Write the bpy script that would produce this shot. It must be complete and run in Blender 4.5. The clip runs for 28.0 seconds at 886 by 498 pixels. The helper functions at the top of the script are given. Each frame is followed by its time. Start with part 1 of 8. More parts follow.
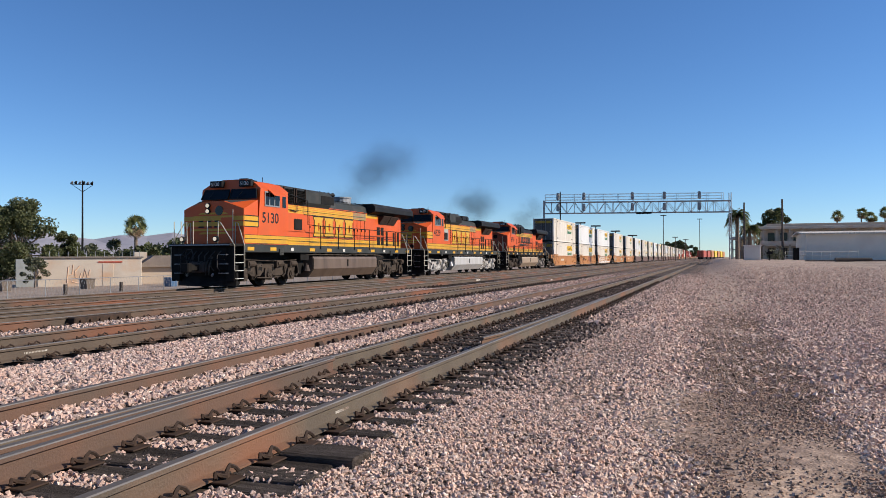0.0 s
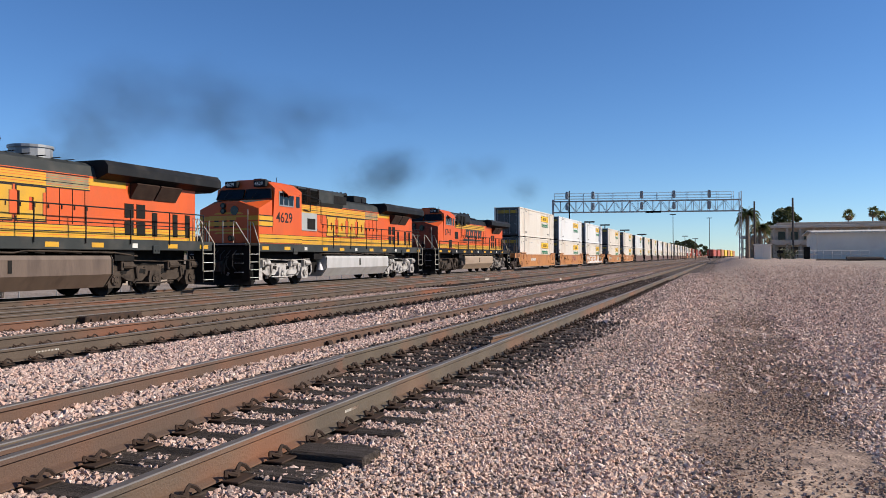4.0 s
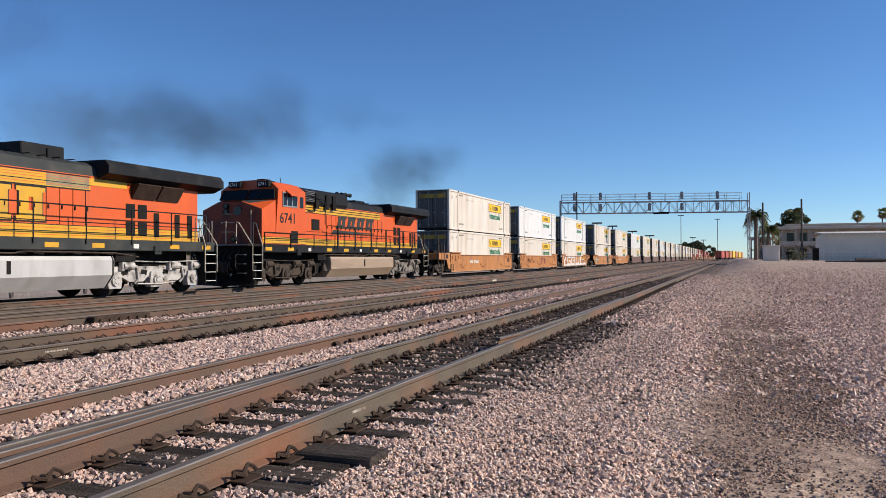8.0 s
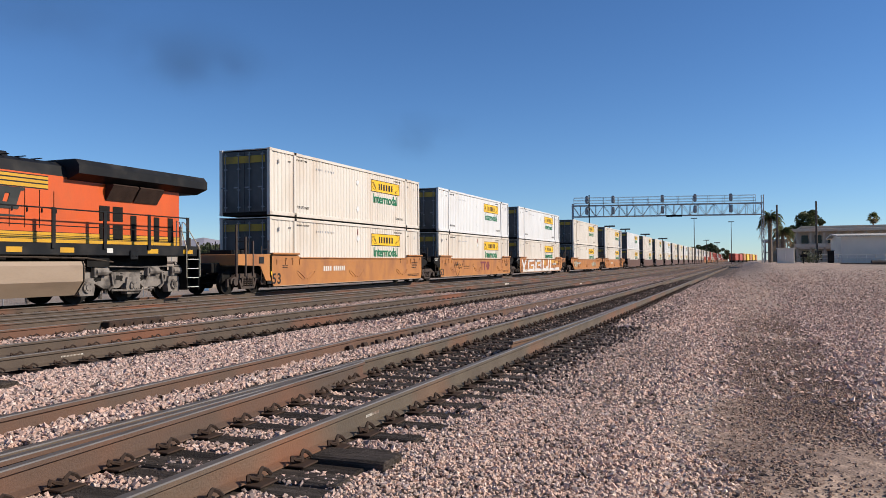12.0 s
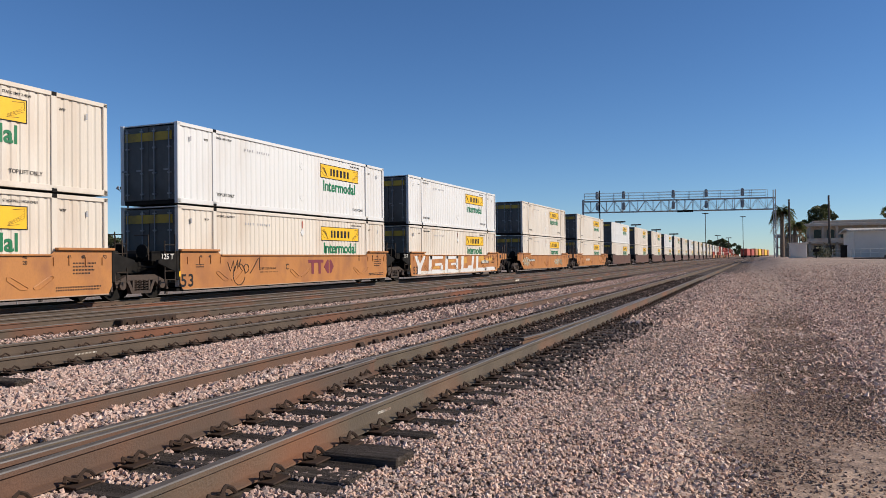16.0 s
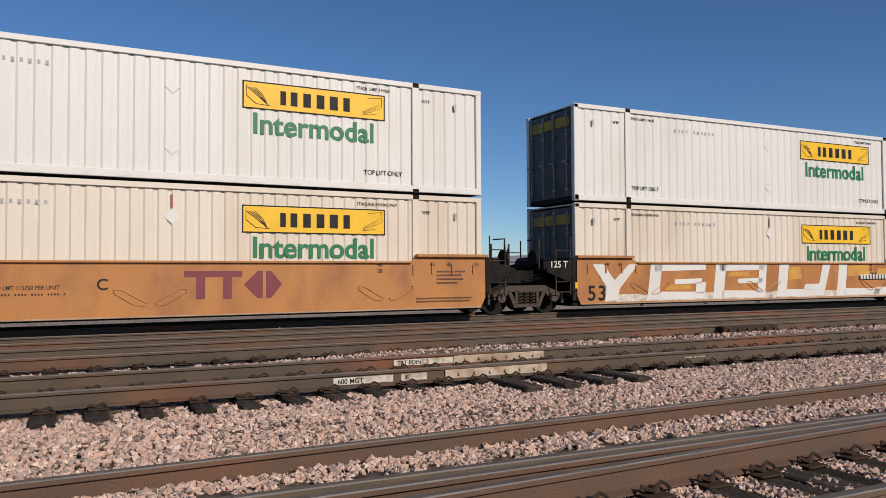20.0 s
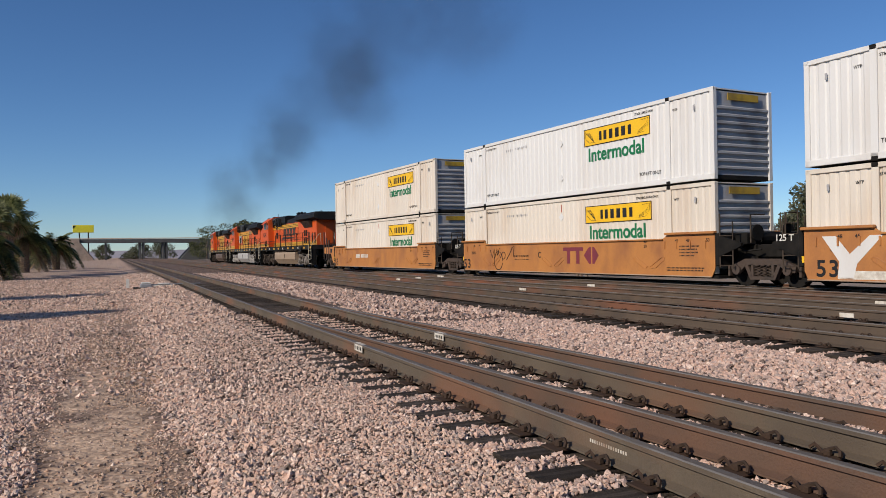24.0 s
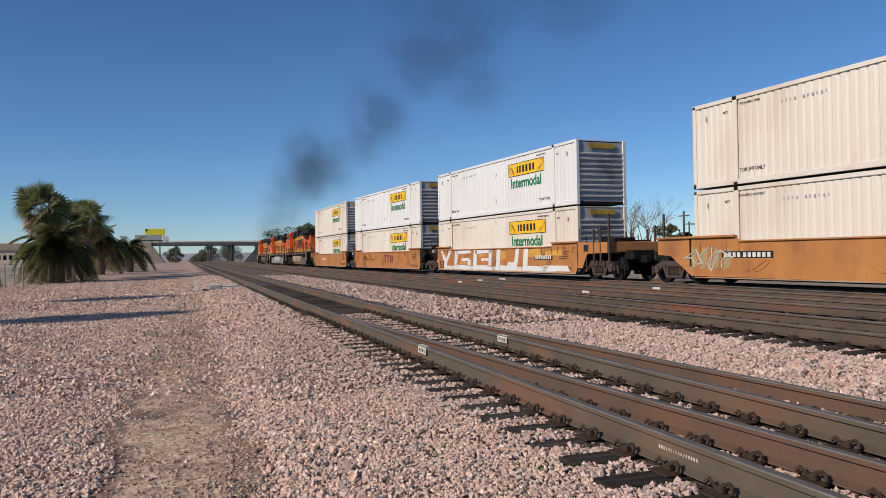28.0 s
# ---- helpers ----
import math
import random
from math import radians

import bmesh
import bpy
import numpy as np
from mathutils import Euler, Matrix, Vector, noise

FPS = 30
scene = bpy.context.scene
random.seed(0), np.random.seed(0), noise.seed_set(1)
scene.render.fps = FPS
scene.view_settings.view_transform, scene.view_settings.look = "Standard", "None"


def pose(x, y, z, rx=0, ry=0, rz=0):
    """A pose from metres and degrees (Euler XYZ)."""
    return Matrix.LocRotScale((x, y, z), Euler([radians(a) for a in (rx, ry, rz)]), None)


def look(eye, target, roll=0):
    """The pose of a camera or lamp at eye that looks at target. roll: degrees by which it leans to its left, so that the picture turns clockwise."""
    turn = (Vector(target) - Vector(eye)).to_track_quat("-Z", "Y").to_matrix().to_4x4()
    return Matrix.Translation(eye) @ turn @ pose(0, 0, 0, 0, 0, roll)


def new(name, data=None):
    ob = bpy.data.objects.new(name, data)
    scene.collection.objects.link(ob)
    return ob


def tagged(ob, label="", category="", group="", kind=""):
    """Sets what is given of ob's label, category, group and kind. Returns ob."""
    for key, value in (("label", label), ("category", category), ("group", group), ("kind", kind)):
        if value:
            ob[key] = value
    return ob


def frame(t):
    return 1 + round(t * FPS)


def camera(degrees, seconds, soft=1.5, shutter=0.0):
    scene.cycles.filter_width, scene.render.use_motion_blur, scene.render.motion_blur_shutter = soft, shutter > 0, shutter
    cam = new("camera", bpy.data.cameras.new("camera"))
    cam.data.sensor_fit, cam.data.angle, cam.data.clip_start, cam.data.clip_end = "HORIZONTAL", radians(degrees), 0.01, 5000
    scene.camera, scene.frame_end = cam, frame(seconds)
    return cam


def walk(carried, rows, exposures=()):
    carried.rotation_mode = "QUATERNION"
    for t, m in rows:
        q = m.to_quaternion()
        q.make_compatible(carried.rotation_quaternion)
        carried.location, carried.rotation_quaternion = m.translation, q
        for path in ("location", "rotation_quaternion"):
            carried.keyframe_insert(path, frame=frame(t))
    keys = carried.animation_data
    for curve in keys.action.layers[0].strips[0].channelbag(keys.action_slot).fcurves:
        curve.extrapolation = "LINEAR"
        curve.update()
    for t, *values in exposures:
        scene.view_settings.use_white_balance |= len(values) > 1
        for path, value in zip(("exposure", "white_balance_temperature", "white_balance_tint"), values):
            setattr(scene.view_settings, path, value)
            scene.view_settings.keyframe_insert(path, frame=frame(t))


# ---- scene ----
# Places along the view: seconds, x, y, z, heading from +x, tilt, lean (degrees).
PATH = [
    (0, 0.332, 0.086, 1.200, 19.29, 0.70, -0.27),
    (0.5, 0.332, 0.086, 1.200, 19.29, 0.76, -0.42),
    (1, 0.331, 0.086, 1.200, 19.32, 0.80, -0.49),
    (1.5, 0.331, 0.087, 1.200, 19.44, 0.79, -0.49),
    (2, 0.331, 0.088, 1.200, 19.51, 0.76, -0.40),
    (2.5, 0.331, 0.088, 1.200, 19.56, 0.76, -0.40),
    (3, 0.331, 0.088, 1.200, 19.64, 0.75, -0.43),
    (3.5, 0.331, 0.089, 1.200, 19.77, 0.69, -0.34),
    (5.5, 0.330, 0.093, 1.200, 20.42, 0.66, -0.34),
    (6, 0.330, 0.093, 1.200, 20.48, 0.71, -0.33),
    (6.5, 0.330, 0.093, 1.200, 20.44, 0.76, -0.32),
    (7, 0.330, 0.093, 1.200, 20.43, 0.76, -0.27),
    (7.5, 0.330, 0.093, 1.200, 20.44, 0.75, -0.25),
    (8, 0.330, 0.093, 1.200, 20.48, 0.72, -0.22),
    (8.5, 0.330, 0.093, 1.200, 20.50, 0.73, -0.23),
    (9, 0.330, 0.093, 1.200, 20.50, 0.71, -0.23),
    (9.5, 0.329, 0.094, 1.200, 20.62, 0.67, -0.28),
    (10, 0.329, 0.095, 1.200, 20.78, 0.73, -0.24),
    (10.5, 0.329, 0.096, 1.200, 20.95, 0.96, -0.36),
    (11, 0.329, 0.097, 1.200, 21.14, 1.13, -0.42),
    (11.5, 0.328, 0.098, 1.200, 21.25, 1.13, -0.40),
    (12, 0.328, 0.098, 1.200, 21.38, 1.01, -0.44),
    (12.5, 0.328, 0.099, 1.200, 21.56, 0.99, -0.53),
    (14.5, 0.327, 0.101, 1.200, 21.92, 0.88, -0.55),
    (15, 0.327, 0.101, 1.200, 21.87, 0.90, -0.55),
    (15.5, 0.327, 0.101, 1.200, 21.92, 0.88, -0.64),
    (16, 0.327, 0.103, 1.200, 22.14, 0.77, -0.73),
    (16.5, 0.326, 0.104, 1.200, 22.40, 0.63, -0.57),
    (17, 0.326, 0.105, 1.200, 22.47, 0.57, -0.48),
    (17.5, 0.326, 0.106, 1.200, 22.74, 0.53, -0.67),
    (18, 0.319, 0.124, 1.200, 25.93, 0.71, -0.66),
    (18.5, 0.301, 0.163, 1.200, 33.13, 0.73, -0.36),
    (19, 0.273, 0.206, 1.200, 41.74, 0.69, -0.14),
    (19.5, 0.235, 0.249, 1.200, 51.28, 1.07, -0.15),
    (20, 0.176, 0.294, 1.200, 63.88, 1.74, -0.26),
    (20.5, 0.090, 0.330, 1.200, 79.42, 2.37, -0.27),
    (21, -0.015, 0.342, 1.200, 97.25, 2.74, -0.48),
    (21.5, -0.117, 0.322, 1.200, 114.75, 2.40, -1.11),
    (21.6, -0.136, 0.315, 1.200, 118.01, 2.35, -1.34),
    (21.9, -0.185, 0.288, 1.200, 127.35, 1.91, -1.62),
    (22, -0.198, 0.279, 1.200, 130.11, 1.72, -1.76),
    (22.2, -0.223, 0.260, 1.200, 135.41, 1.51, -1.95),
    (22.5, -0.250, 0.234, 1.200, 141.60, 1.00, -1.54),
    (23, -0.279, 0.199, 1.200, 149.20, 0.55, -1.30),
    (23.5, -0.293, 0.177, 1.200, 154.20, 0.30, -1.10),
    (24, -0.303, 0.160, 1.200, 157.00, 0.15, -0.95),
    (24.5, -0.308, 0.151, 1.200, 158.62, -0.10, -1.16),
    (25, -0.310, 0.147, 1.200, 159.36, -0.28, -1.18),
    (25.5, -0.311, 0.143, 1.200, 159.99, -0.06, -0.93),
    (26, -0.313, 0.140, 1.200, 160.58, 0.43, -1.00),
    (26.5, -0.314, 0.138, 1.200, 160.93, 0.54, -1.17),
    (27, -0.314, 0.137, 1.200, 161.15, 0.43, -1.28),
    (27.5, -0.314, 0.136, 1.200, 161.31, 0.38, -1.10),
    (28, -0.315, 0.135, 1.200, 161.52, 0.41, -1.02),
]
cam = camera(59.7, 28.0, soft=0.65)
walk(cam, [(t, pose(x, y, z, 90 + tilt, 0, turn - 90) @ pose(0, 0, 0, 0, 0, lean)) for t, x, y, z, turn, tilt, lean in PATH],
     exposures=[(0, 0.26, 6350, 10), (10, 0.2, 6350, 10), (15, 0.0, 6450, 10), (17.5, -0.03, 6500, 10), (19.5, -0.23, 6600, 10), (21, -0.42, 6700, 10), (22.5, -0.31, 6600, 10), (25, -0.2, 6400, 10), (28, -0.19, 6350, 10)])

# ---- world and sun ----
SUN_AZ = Vector((0.3, -0.955, 0)).normalized()
SUN_EL = radians(30)
world = bpy.data.worlds.new("sky")
scene.world = world
world.use_nodes = True
wt = world.node_tree
sky = wt.nodes.new("ShaderNodeTexSky")
sky.sky_type, sky.sun_disc = "NISHITA", False
sky.sun_elevation, sky.sun_rotation = SUN_EL, math.atan2(SUN_AZ.x, SUN_AZ.y)
sky.altitude, sky.air_density, sky.dust_density, sky.ozone_density = 1800, 1.0, 0.0, 3.0
wt.nodes["Background"].inputs[1].default_value = 0.09
tint = wt.nodes.new("ShaderNodeHueSaturation")
tint.inputs["Saturation"].default_value = 1.1
wt.links.new(sky.outputs[0], tint.inputs["Color"])
cast = wt.nodes.new("ShaderNodeMix")
cast.data_type, cast.blend_type = "RGBA", "MULTIPLY"
cast.inputs[0].default_value, cast.inputs[7].default_value = 1.0, (0.86, 1.015, 1.2, 1)
wt.links.new(tint.outputs[0], cast.inputs[6])
wt.links.new(cast.outputs[2], wt.nodes["Background"].inputs[0])
sun = new("sun", bpy.data.lights.new("sun", "SUN"))
sun.data.energy, sun.data.angle, sun.data.color = 5.0, radians(0.53), (1.0, 0.88, 0.74)
sun.matrix_world = look(SUN_AZ * 100 * math.cos(SUN_EL) + Vector((0, 0, 100 * math.sin(SUN_EL))), (0, 0, 0))


# ---- materials ----
def mat(name, col, col2=None, scale=6.0, rough=0.6, metal=0.0, bump=0.0, bscale=40.0, fine=0.25, stain=None, stain_amt=0.0, stain_scale=1.2, stretch=(1, 1, 1), per_object=0.0):
    """Two-scale mottled paint or mineral: a broad drift, a fine grain, and an optional stain."""
    m = bpy.data.materials.new(name)
    m.use_nodes = True
    n, l = m.node_tree.nodes, m.node_tree.links
    b = n["Principled BSDF"]
    b.inputs["Roughness"].default_value, b.inputs["Metallic"].default_value = rough, metal
    tc = n.new("ShaderNodeTexCoord")
    mp = n.new("ShaderNodeMapping")
    mp.inputs["Scale"].default_value = stretch
    l.new(tc.outputs["Object"], mp.inputs[0])
    col2 = col2 or tuple(c * 0.78 for c in col)

    def tex(s, detail, lo, hi):
        t = n.new("ShaderNodeTexNoise")
        t.inputs["Scale"].default_value, t.inputs["Detail"].default_value = s, detail
        l.new(mp.outputs[0], t.inputs["Vector"])
        r = n.new("ShaderNodeMapRange")
        r.inputs[1].default_value, r.inputs[2].default_value = lo, hi
        l.new(t.outputs[0], r.inputs[0])
        return r.outputs[0]

    def mix(f, a, c):
        x = n.new("ShaderNodeMix")
        x.data_type = "RGBA"
        for sock, v in ((x.inputs[0], f), (x.inputs[6], a), (x.inputs[7], c)):
            if isinstance(v, (float, int)):
                sock.default_value = v
            elif isinstance(v, tuple):
                sock.default_value = (*v[:3], 1)
            else:
                l.new(v, sock)
        return x.outputs[2]

    def times(f, k):
        x = n.new("ShaderNodeMath")
        x.operation = "MULTIPLY"
        l.new(f, x.inputs[0])
        x.inputs[1].default_value = k
        return x.outputs[0]

    c = mix(tex(scale, 4, 0.3, 0.7), tuple(col), tuple(col2))
    if fine:
        c = mix(times(tex(bscale, 3, 0.45, 0.75), fine), c, tuple(v * 0.5 for v in col))
    if stain:
        c = mix(times(tex(stain_scale, 6, 0.5, 0.72), stain_amt), c, tuple(stain))
    if per_object:
        oi = n.new("ShaderNodeObjectInfo")
        hs = n.new("ShaderNodeHueSaturation")
        r = n.new("ShaderNodeMapRange")
        r.inputs[3].default_value, r.inputs[4].default_value = 1 - per_object, 1 + per_object
        l.new(oi.outputs["Random"], r.inputs[0])
        l.new(r.outputs[0], hs.inputs["Value"])
        l.new(c, hs.inputs["Color"])
        c = hs.outputs[0]
    l.new(c, b.inputs["Base Color"])
    if max(col) < 0.05:
        b.inputs["Specular IOR Level"].default_value = 0.15
    if bump:
        t = n.new("ShaderNodeTexNoise")
        t.inputs["Scale"].default_value, t.inputs["Detail"].default_value = bscale, 4
        l.new(mp.outputs[0], t.inputs["Vector"])
        bp = n.new("ShaderNodeBump")
        bp.inputs["Strength"].default_value, bp.inputs["Distance"].default_value = bump, 0.02
        l.new(t.outputs[0], bp.inputs["Height"])
        l.new(bp.outputs[0], b.inputs["Normal"])
    return m


def ground_mat():
    """Pinkish crushed stone with a worn dirt path, grey gravel and oily ballast, all by place on the ground."""
    m = bpy.data.materials.new("gravel_ground")
    m.use_nodes = True
    n, l = m.node_tree.nodes, m.node_tree.links
    b = n["Principled BSDF"]
    b.inputs["Roughness"].default_value = 0.9
    b.inputs["Specular IOR Level"].default_value = 0.2
    tc = n.new("ShaderNodeTexCoord")
    sep = n.new("ShaderNodeSeparateXYZ")
    l.new(tc.outputs["Object"], sep.inputs[0])

    def ramp(src, stops):
        r = n.new("ShaderNodeValToRGB")
        r.color_ramp.interpolation = "LINEAR"
        while len(r.color_ramp.elements) < len(stops):
            r.color_ramp.elements.new(0.5)
        for e, (p, c) in zip(r.color_ramp.elements, stops):
            e.position, e.color = p, (*c, 1)
        l.new(src, r.inputs[0])
        return r.outputs[0]

    def noise_tex(s, d):
        t = n.new("ShaderNodeTexNoise")
        t.inputs["Scale"].default_value, t.inputs["Detail"].default_value = s, d
        l.new(tc.outputs["Object"], t.inputs["Vector"])
        return t.outputs[0]

    def rng(src, a, c, d=0.0, e=1.0):
        r = n.new("ShaderNodeMapRange")
        for i, v in enumerate((a, c, d, e)):
            r.inputs[i + 1].default_value = v
        l.new(src, r.inputs[0])
        return r.outputs[0]

    def op(kind, a, c):
        x = n.new("ShaderNodeMath")
        x.operation = kind
        for i, v in enumerate((a, c)):
            if isinstance(v, (int, float)):
                x.inputs[i].default_value = v
            else:
                l.new(v, x.inputs[i])
        return x.outputs[0]

    def mix(f, a, c):
        x = n.new("ShaderNodeMix")
        x.data_type = "RGBA"
        for sock, v in ((x.inputs[0], f), (x.inputs[6], a), (x.inputs[7], c)):
            if isinstance(v, tuple):
                sock.default_value = (*v, 1)
            elif isinstance(v, (int, float)):
                sock.default_value = v
            else:
                l.new(v, sock)
        return x.outputs[2]

    def stones(s):
        v = n.new("ShaderNodeTexVoronoi")
        v.inputs["Scale"].default_value = s
        l.new(tc.outputs["Object"], v.inputs["Vector"])
        bw = n.new("ShaderNodeSeparateColor")
        l.new(v.outputs["Color"], bw.inputs[0])
        return v.outputs["Distance"], bw.outputs[0]

    d1, c1 = stones(17)
    d2, c2 = stones(38)
    # both ramps darkened to paint in the shade of gaps between loose stones
    pink = ramp(c1, [(0.0, (0.04, 0.027, 0.02)), (0.4, (0.105, 0.072, 0.056)), (0.75, (0.2, 0.142, 0.112)), (1.0, (0.34, 0.25, 0.2))])
    grey = ramp(c2, [(0.0, (0.06, 0.042, 0.032)), (0.4, (0.19, 0.136, 0.104)), (0.75, (0.35, 0.258, 0.2)), (1.0, (0.56, 0.435, 0.35))])
    y = op("ADD", sep.outputs[1], op("MULTIPLY", op("SUBTRACT", noise_tex(0.35, 4), 0.5), 1.2))
    edge = op("ADD", sep.outputs[1], op("MULTIPLY", op("SUBTRACT", noise_tex(2.2, 6), 0.5), 0.55))
    # beyond the standing place the footway is broader and lies farther from the rails
    side = rng(sep.outputs[0], 1.0, 4.0)
    edge = op("MULTIPLY", op("ADD", edge, op("MULTIPLY", side, 0.42)), op("SUBTRACT", 1.0, op("MULTIPLY", side, 0.22)))
    big = op("MAXIMUM", rng(y, 0.5, 1.1), rng(sep.outputs[0], -2.0, -6.0))
    col = mix(big, grey, pink)
    # brown fine gravel of the footway, on both sides
    walkway = op("MULTIPLY", op("MULTIPLY", rng(edge, -0.85, -0.5), rng(edge, 0.85, 0.55)), rng(noise_tex(0.8, 5), 0.3, 0.5))
    col = mix(op("MULTIPLY", walkway, 0.8), col, ramp(noise_tex(30, 6), [(0.3, (0.16, 0.108, 0.076)), (0.5, (0.3, 0.206, 0.148)), (0.7, (0.45, 0.32, 0.24))]))
    # bare trodden earth
    lane = op("MULTIPLY", rng(edge, -0.42, -0.32), rng(edge, 0.5, 0.38))
    here = op("MAXIMUM", op("MULTIPLY", rng(sep.outputs[0], -13.5, -11.5), rng(sep.outputs[0], -1.0, -3.0)),
              op("MULTIPLY", op("MULTIPLY", rng(sep.outputs[0], 1.0, 2.0), rng(sep.outputs[0], 9.0, 6.5)), op("MULTIPLY", rng(edge, 0.32, 0.12), rng(noise_tex(1.1, 4), 0.44, 0.54))))
    far = op("MULTIPLY", rng(sep.outputs[0], 20.0, 40.0), op("MULTIPLY", rng(noise_tex(0.12, 5), 0.5, 0.62), rng(sep.outputs[1], 0.5, -2.0)))
    path = op("MAXIMUM", op("MULTIPLY", lane, here), op("MULTIPLY", far, 0.55))
    path = op("MULTIPLY", path, rng(noise_tex(1.6, 6), 0.3, 0.45))
    col = mix(op("MULTIPLY", path, 0.9), col, ramp(noise_tex(26, 10), [(0.3, (0.4, 0.275, 0.19)), (0.5, (0.54, 0.385, 0.27)), (0.7, (0.66, 0.49, 0.36))]))
    # oily ballast beside and between the rails of the near track
    oil = op("MULTIPLY", rng(y, 1.7, 2.4), rng(y, 5.6, 5.1))
    col = mix(op("MULTIPLY", oil, 0.6), col, (0.045, 0.04, 0.037))
    # rusty brown bed of the middle tracks
    bed = op("MULTIPLY", rng(y, 8.4, 9.0), rng(y, 24.0, 22.0))
    col = mix(op("MULTIPLY", bed, 0.45), col, (0.13, 0.09, 0.07))
    # paler dusty yard far along the line
    dusty = op("MULTIPLY", rng(sep.outputs[0], -16.0, -34.0), rng(sep.outputs[1], 2.6, 1.6))
    col = mix(op("MULTIPLY", dusty, 0.75), col, ramp(noise_tex(18, 8), [(0.3, (0.3, 0.21, 0.155)), (0.5, (0.52, 0.375, 0.285)), (0.7, (0.68, 0.52, 0.41))]))
    pale = op("MULTIPLY", rng(sep.outputs[0], 10.0, 36.0), rng(sep.outputs[1], 1.4, 0.2))
    col = mix(op("MULTIPLY", pale, 0.6), col, ramp(noise_tex(18, 8), [(0.3, (0.26, 0.19, 0.145)), (0.5, (0.47, 0.355, 0.28)), (0.7, (0.65, 0.51, 0.41))]))
    # bare lot beyond the tracks and on the far side
    lot = op("MAXIMUM", rng(sep.outputs[1], 24.0, 26.0), rng(sep.outputs[1], -9.0, -14.0))
    dirt = ramp(noise_tex(0.6, 8), [(0.3, (0.27, 0.215, 0.17)), (0.7, (0.4, 0.33, 0.27))])
    col = mix(op("MULTIPLY", lot, 0.8), col, dirt)
    col = mix(op("MULTIPLY", rng(noise_tex(0.23, 6), 0.48, 0.7), 0.35), col, (0.2, 0.165, 0.145))
    clump = ramp(noise_tex(7, 12), [(0.36, (0.42, 0.39, 0.37)), (0.46, (0.85, 0.84, 0.83)), (0.56, (1.1, 1.09, 1.07)), (0.64, (1.5, 1.45, 1.4))])
    x = n.new("ShaderNodeMix")
    x.data_type, x.blend_type = "RGBA", "MULTIPLY"
    x.inputs[0].default_value = 0.6
    l.new(col, x.inputs[6])
    l.new(clump, x.inputs[7])
    l.new(x.outputs[2], b.inputs["Base Color"])
    hgt = op("ADD", mix(big, op("MULTIPLY", d2, 0.5), d1), op("MULTIPLY", noise_tex(22, 6), 0.8))
    bp = n.new("ShaderNodeBump")
    bp.invert = True
    bp.inputs["Strength"].default_value, bp.inputs["Distance"].default_value = 0.45, 0.03
    l.new(hgt, bp.inputs["Height"])
    l.new(bp.outputs[0], b.inputs["Normal"])
    return m


def stone_mat(name, dark, mid, light):
    """Crushed stone: every piece of its own shade, mottled and dusty."""
    m = bpy.data.materials.new(name)
    m.use_nodes = True
    n, l = m.node_tree.nodes, m.node_tree.links
    b = n["Principled BSDF"]
    b.inputs["Roughness"].default_value = 0.88
    b.inputs["Specular IOR Level"].default_value = 0.2
    geo = n.new("ShaderNodeNewGeometry")
    r = n.new("ShaderNodeValToRGB")
    for p in (0.12, 0.4, 0.6, 0.82):
        r.color_ramp.elements.new(p)
    dull = tuple(0.72 * v for v in (mid[0] * 0.94, mid[1] * 1.04, mid[2] * 1.1))
    warm = (mid[0] * 1.06, mid[1] * 0.97, mid[2] * 0.92)
    for e, (p, c) in zip(r.color_ramp.elements, ((0.0, dark), (0.12, dull), (0.4, mid), (0.6, warm), (0.82, mid), (1.0, light))):
        e.position, e.color = p, (*c, 1)
    l.new(geo.outputs["Random Per Island"], r.inputs[0])
    tc = n.new("ShaderNodeTexCoord")
    t = n.new("ShaderNodeTexNoise")
    t.inputs["Scale"].default_value, t.inputs["Detail"].default_value = 75, 5
    l.new(tc.outputs["Object"], t.inputs["Vector"])
    k = n.new("ShaderNodeMapRange")
    k.inputs[1].default_value, k.inputs[2].default_value, k.inputs[3].default_value, k.inputs[4].default_value = 0.3, 0.7, 0.72, 1.15
    l.new(t.outputs[0], k.inputs[0])
    x = n.new("ShaderNodeMix")
    x.data_type, x.blend_type = "RGBA", "MULTIPLY"
    x.inputs[0].default_value = 1.0
    l.new(r.outputs[0], x.inputs[6])
    l.new(k.outputs[0], x.inputs[7])
    l.new(x.outputs[2], b.inputs["Base Color"])
    bp = n.new("ShaderNodeBump")
    bp.inputs["Strength"].default_value, bp.inputs["Distance"].default_value = 0.5, 0.01
    l.new(t.outputs[0], bp.inputs["Height"])
    l.new(bp.outputs[0], b.inputs["Normal"])
    return m


def glass_mat(name, col=(0.004, 0.006, 0.008)):
    m = bpy.data.materials.new(name)
    m.use_nodes = True
    b = m.node_tree.nodes["Principled BSDF"]
    b.inputs["Base Color"].default_value = (*col, 1)
    b.inputs["Roughness"].default_value, b.inputs["Specular IOR Level"].default_value = 0.08, 0.3
    return m


def glow_mat(name, col, power):
    m = bpy.data.materials.new(name)
    m.use_nodes = True
    b = m.node_tree.nodes["Principled BSDF"]
    b.inputs["Base Color"].default_value = (*col, 1)
    b.inputs["Emission Color"].default_value = (*col, 1)
    b.inputs["Emission Strength"].default_value = power
    return m


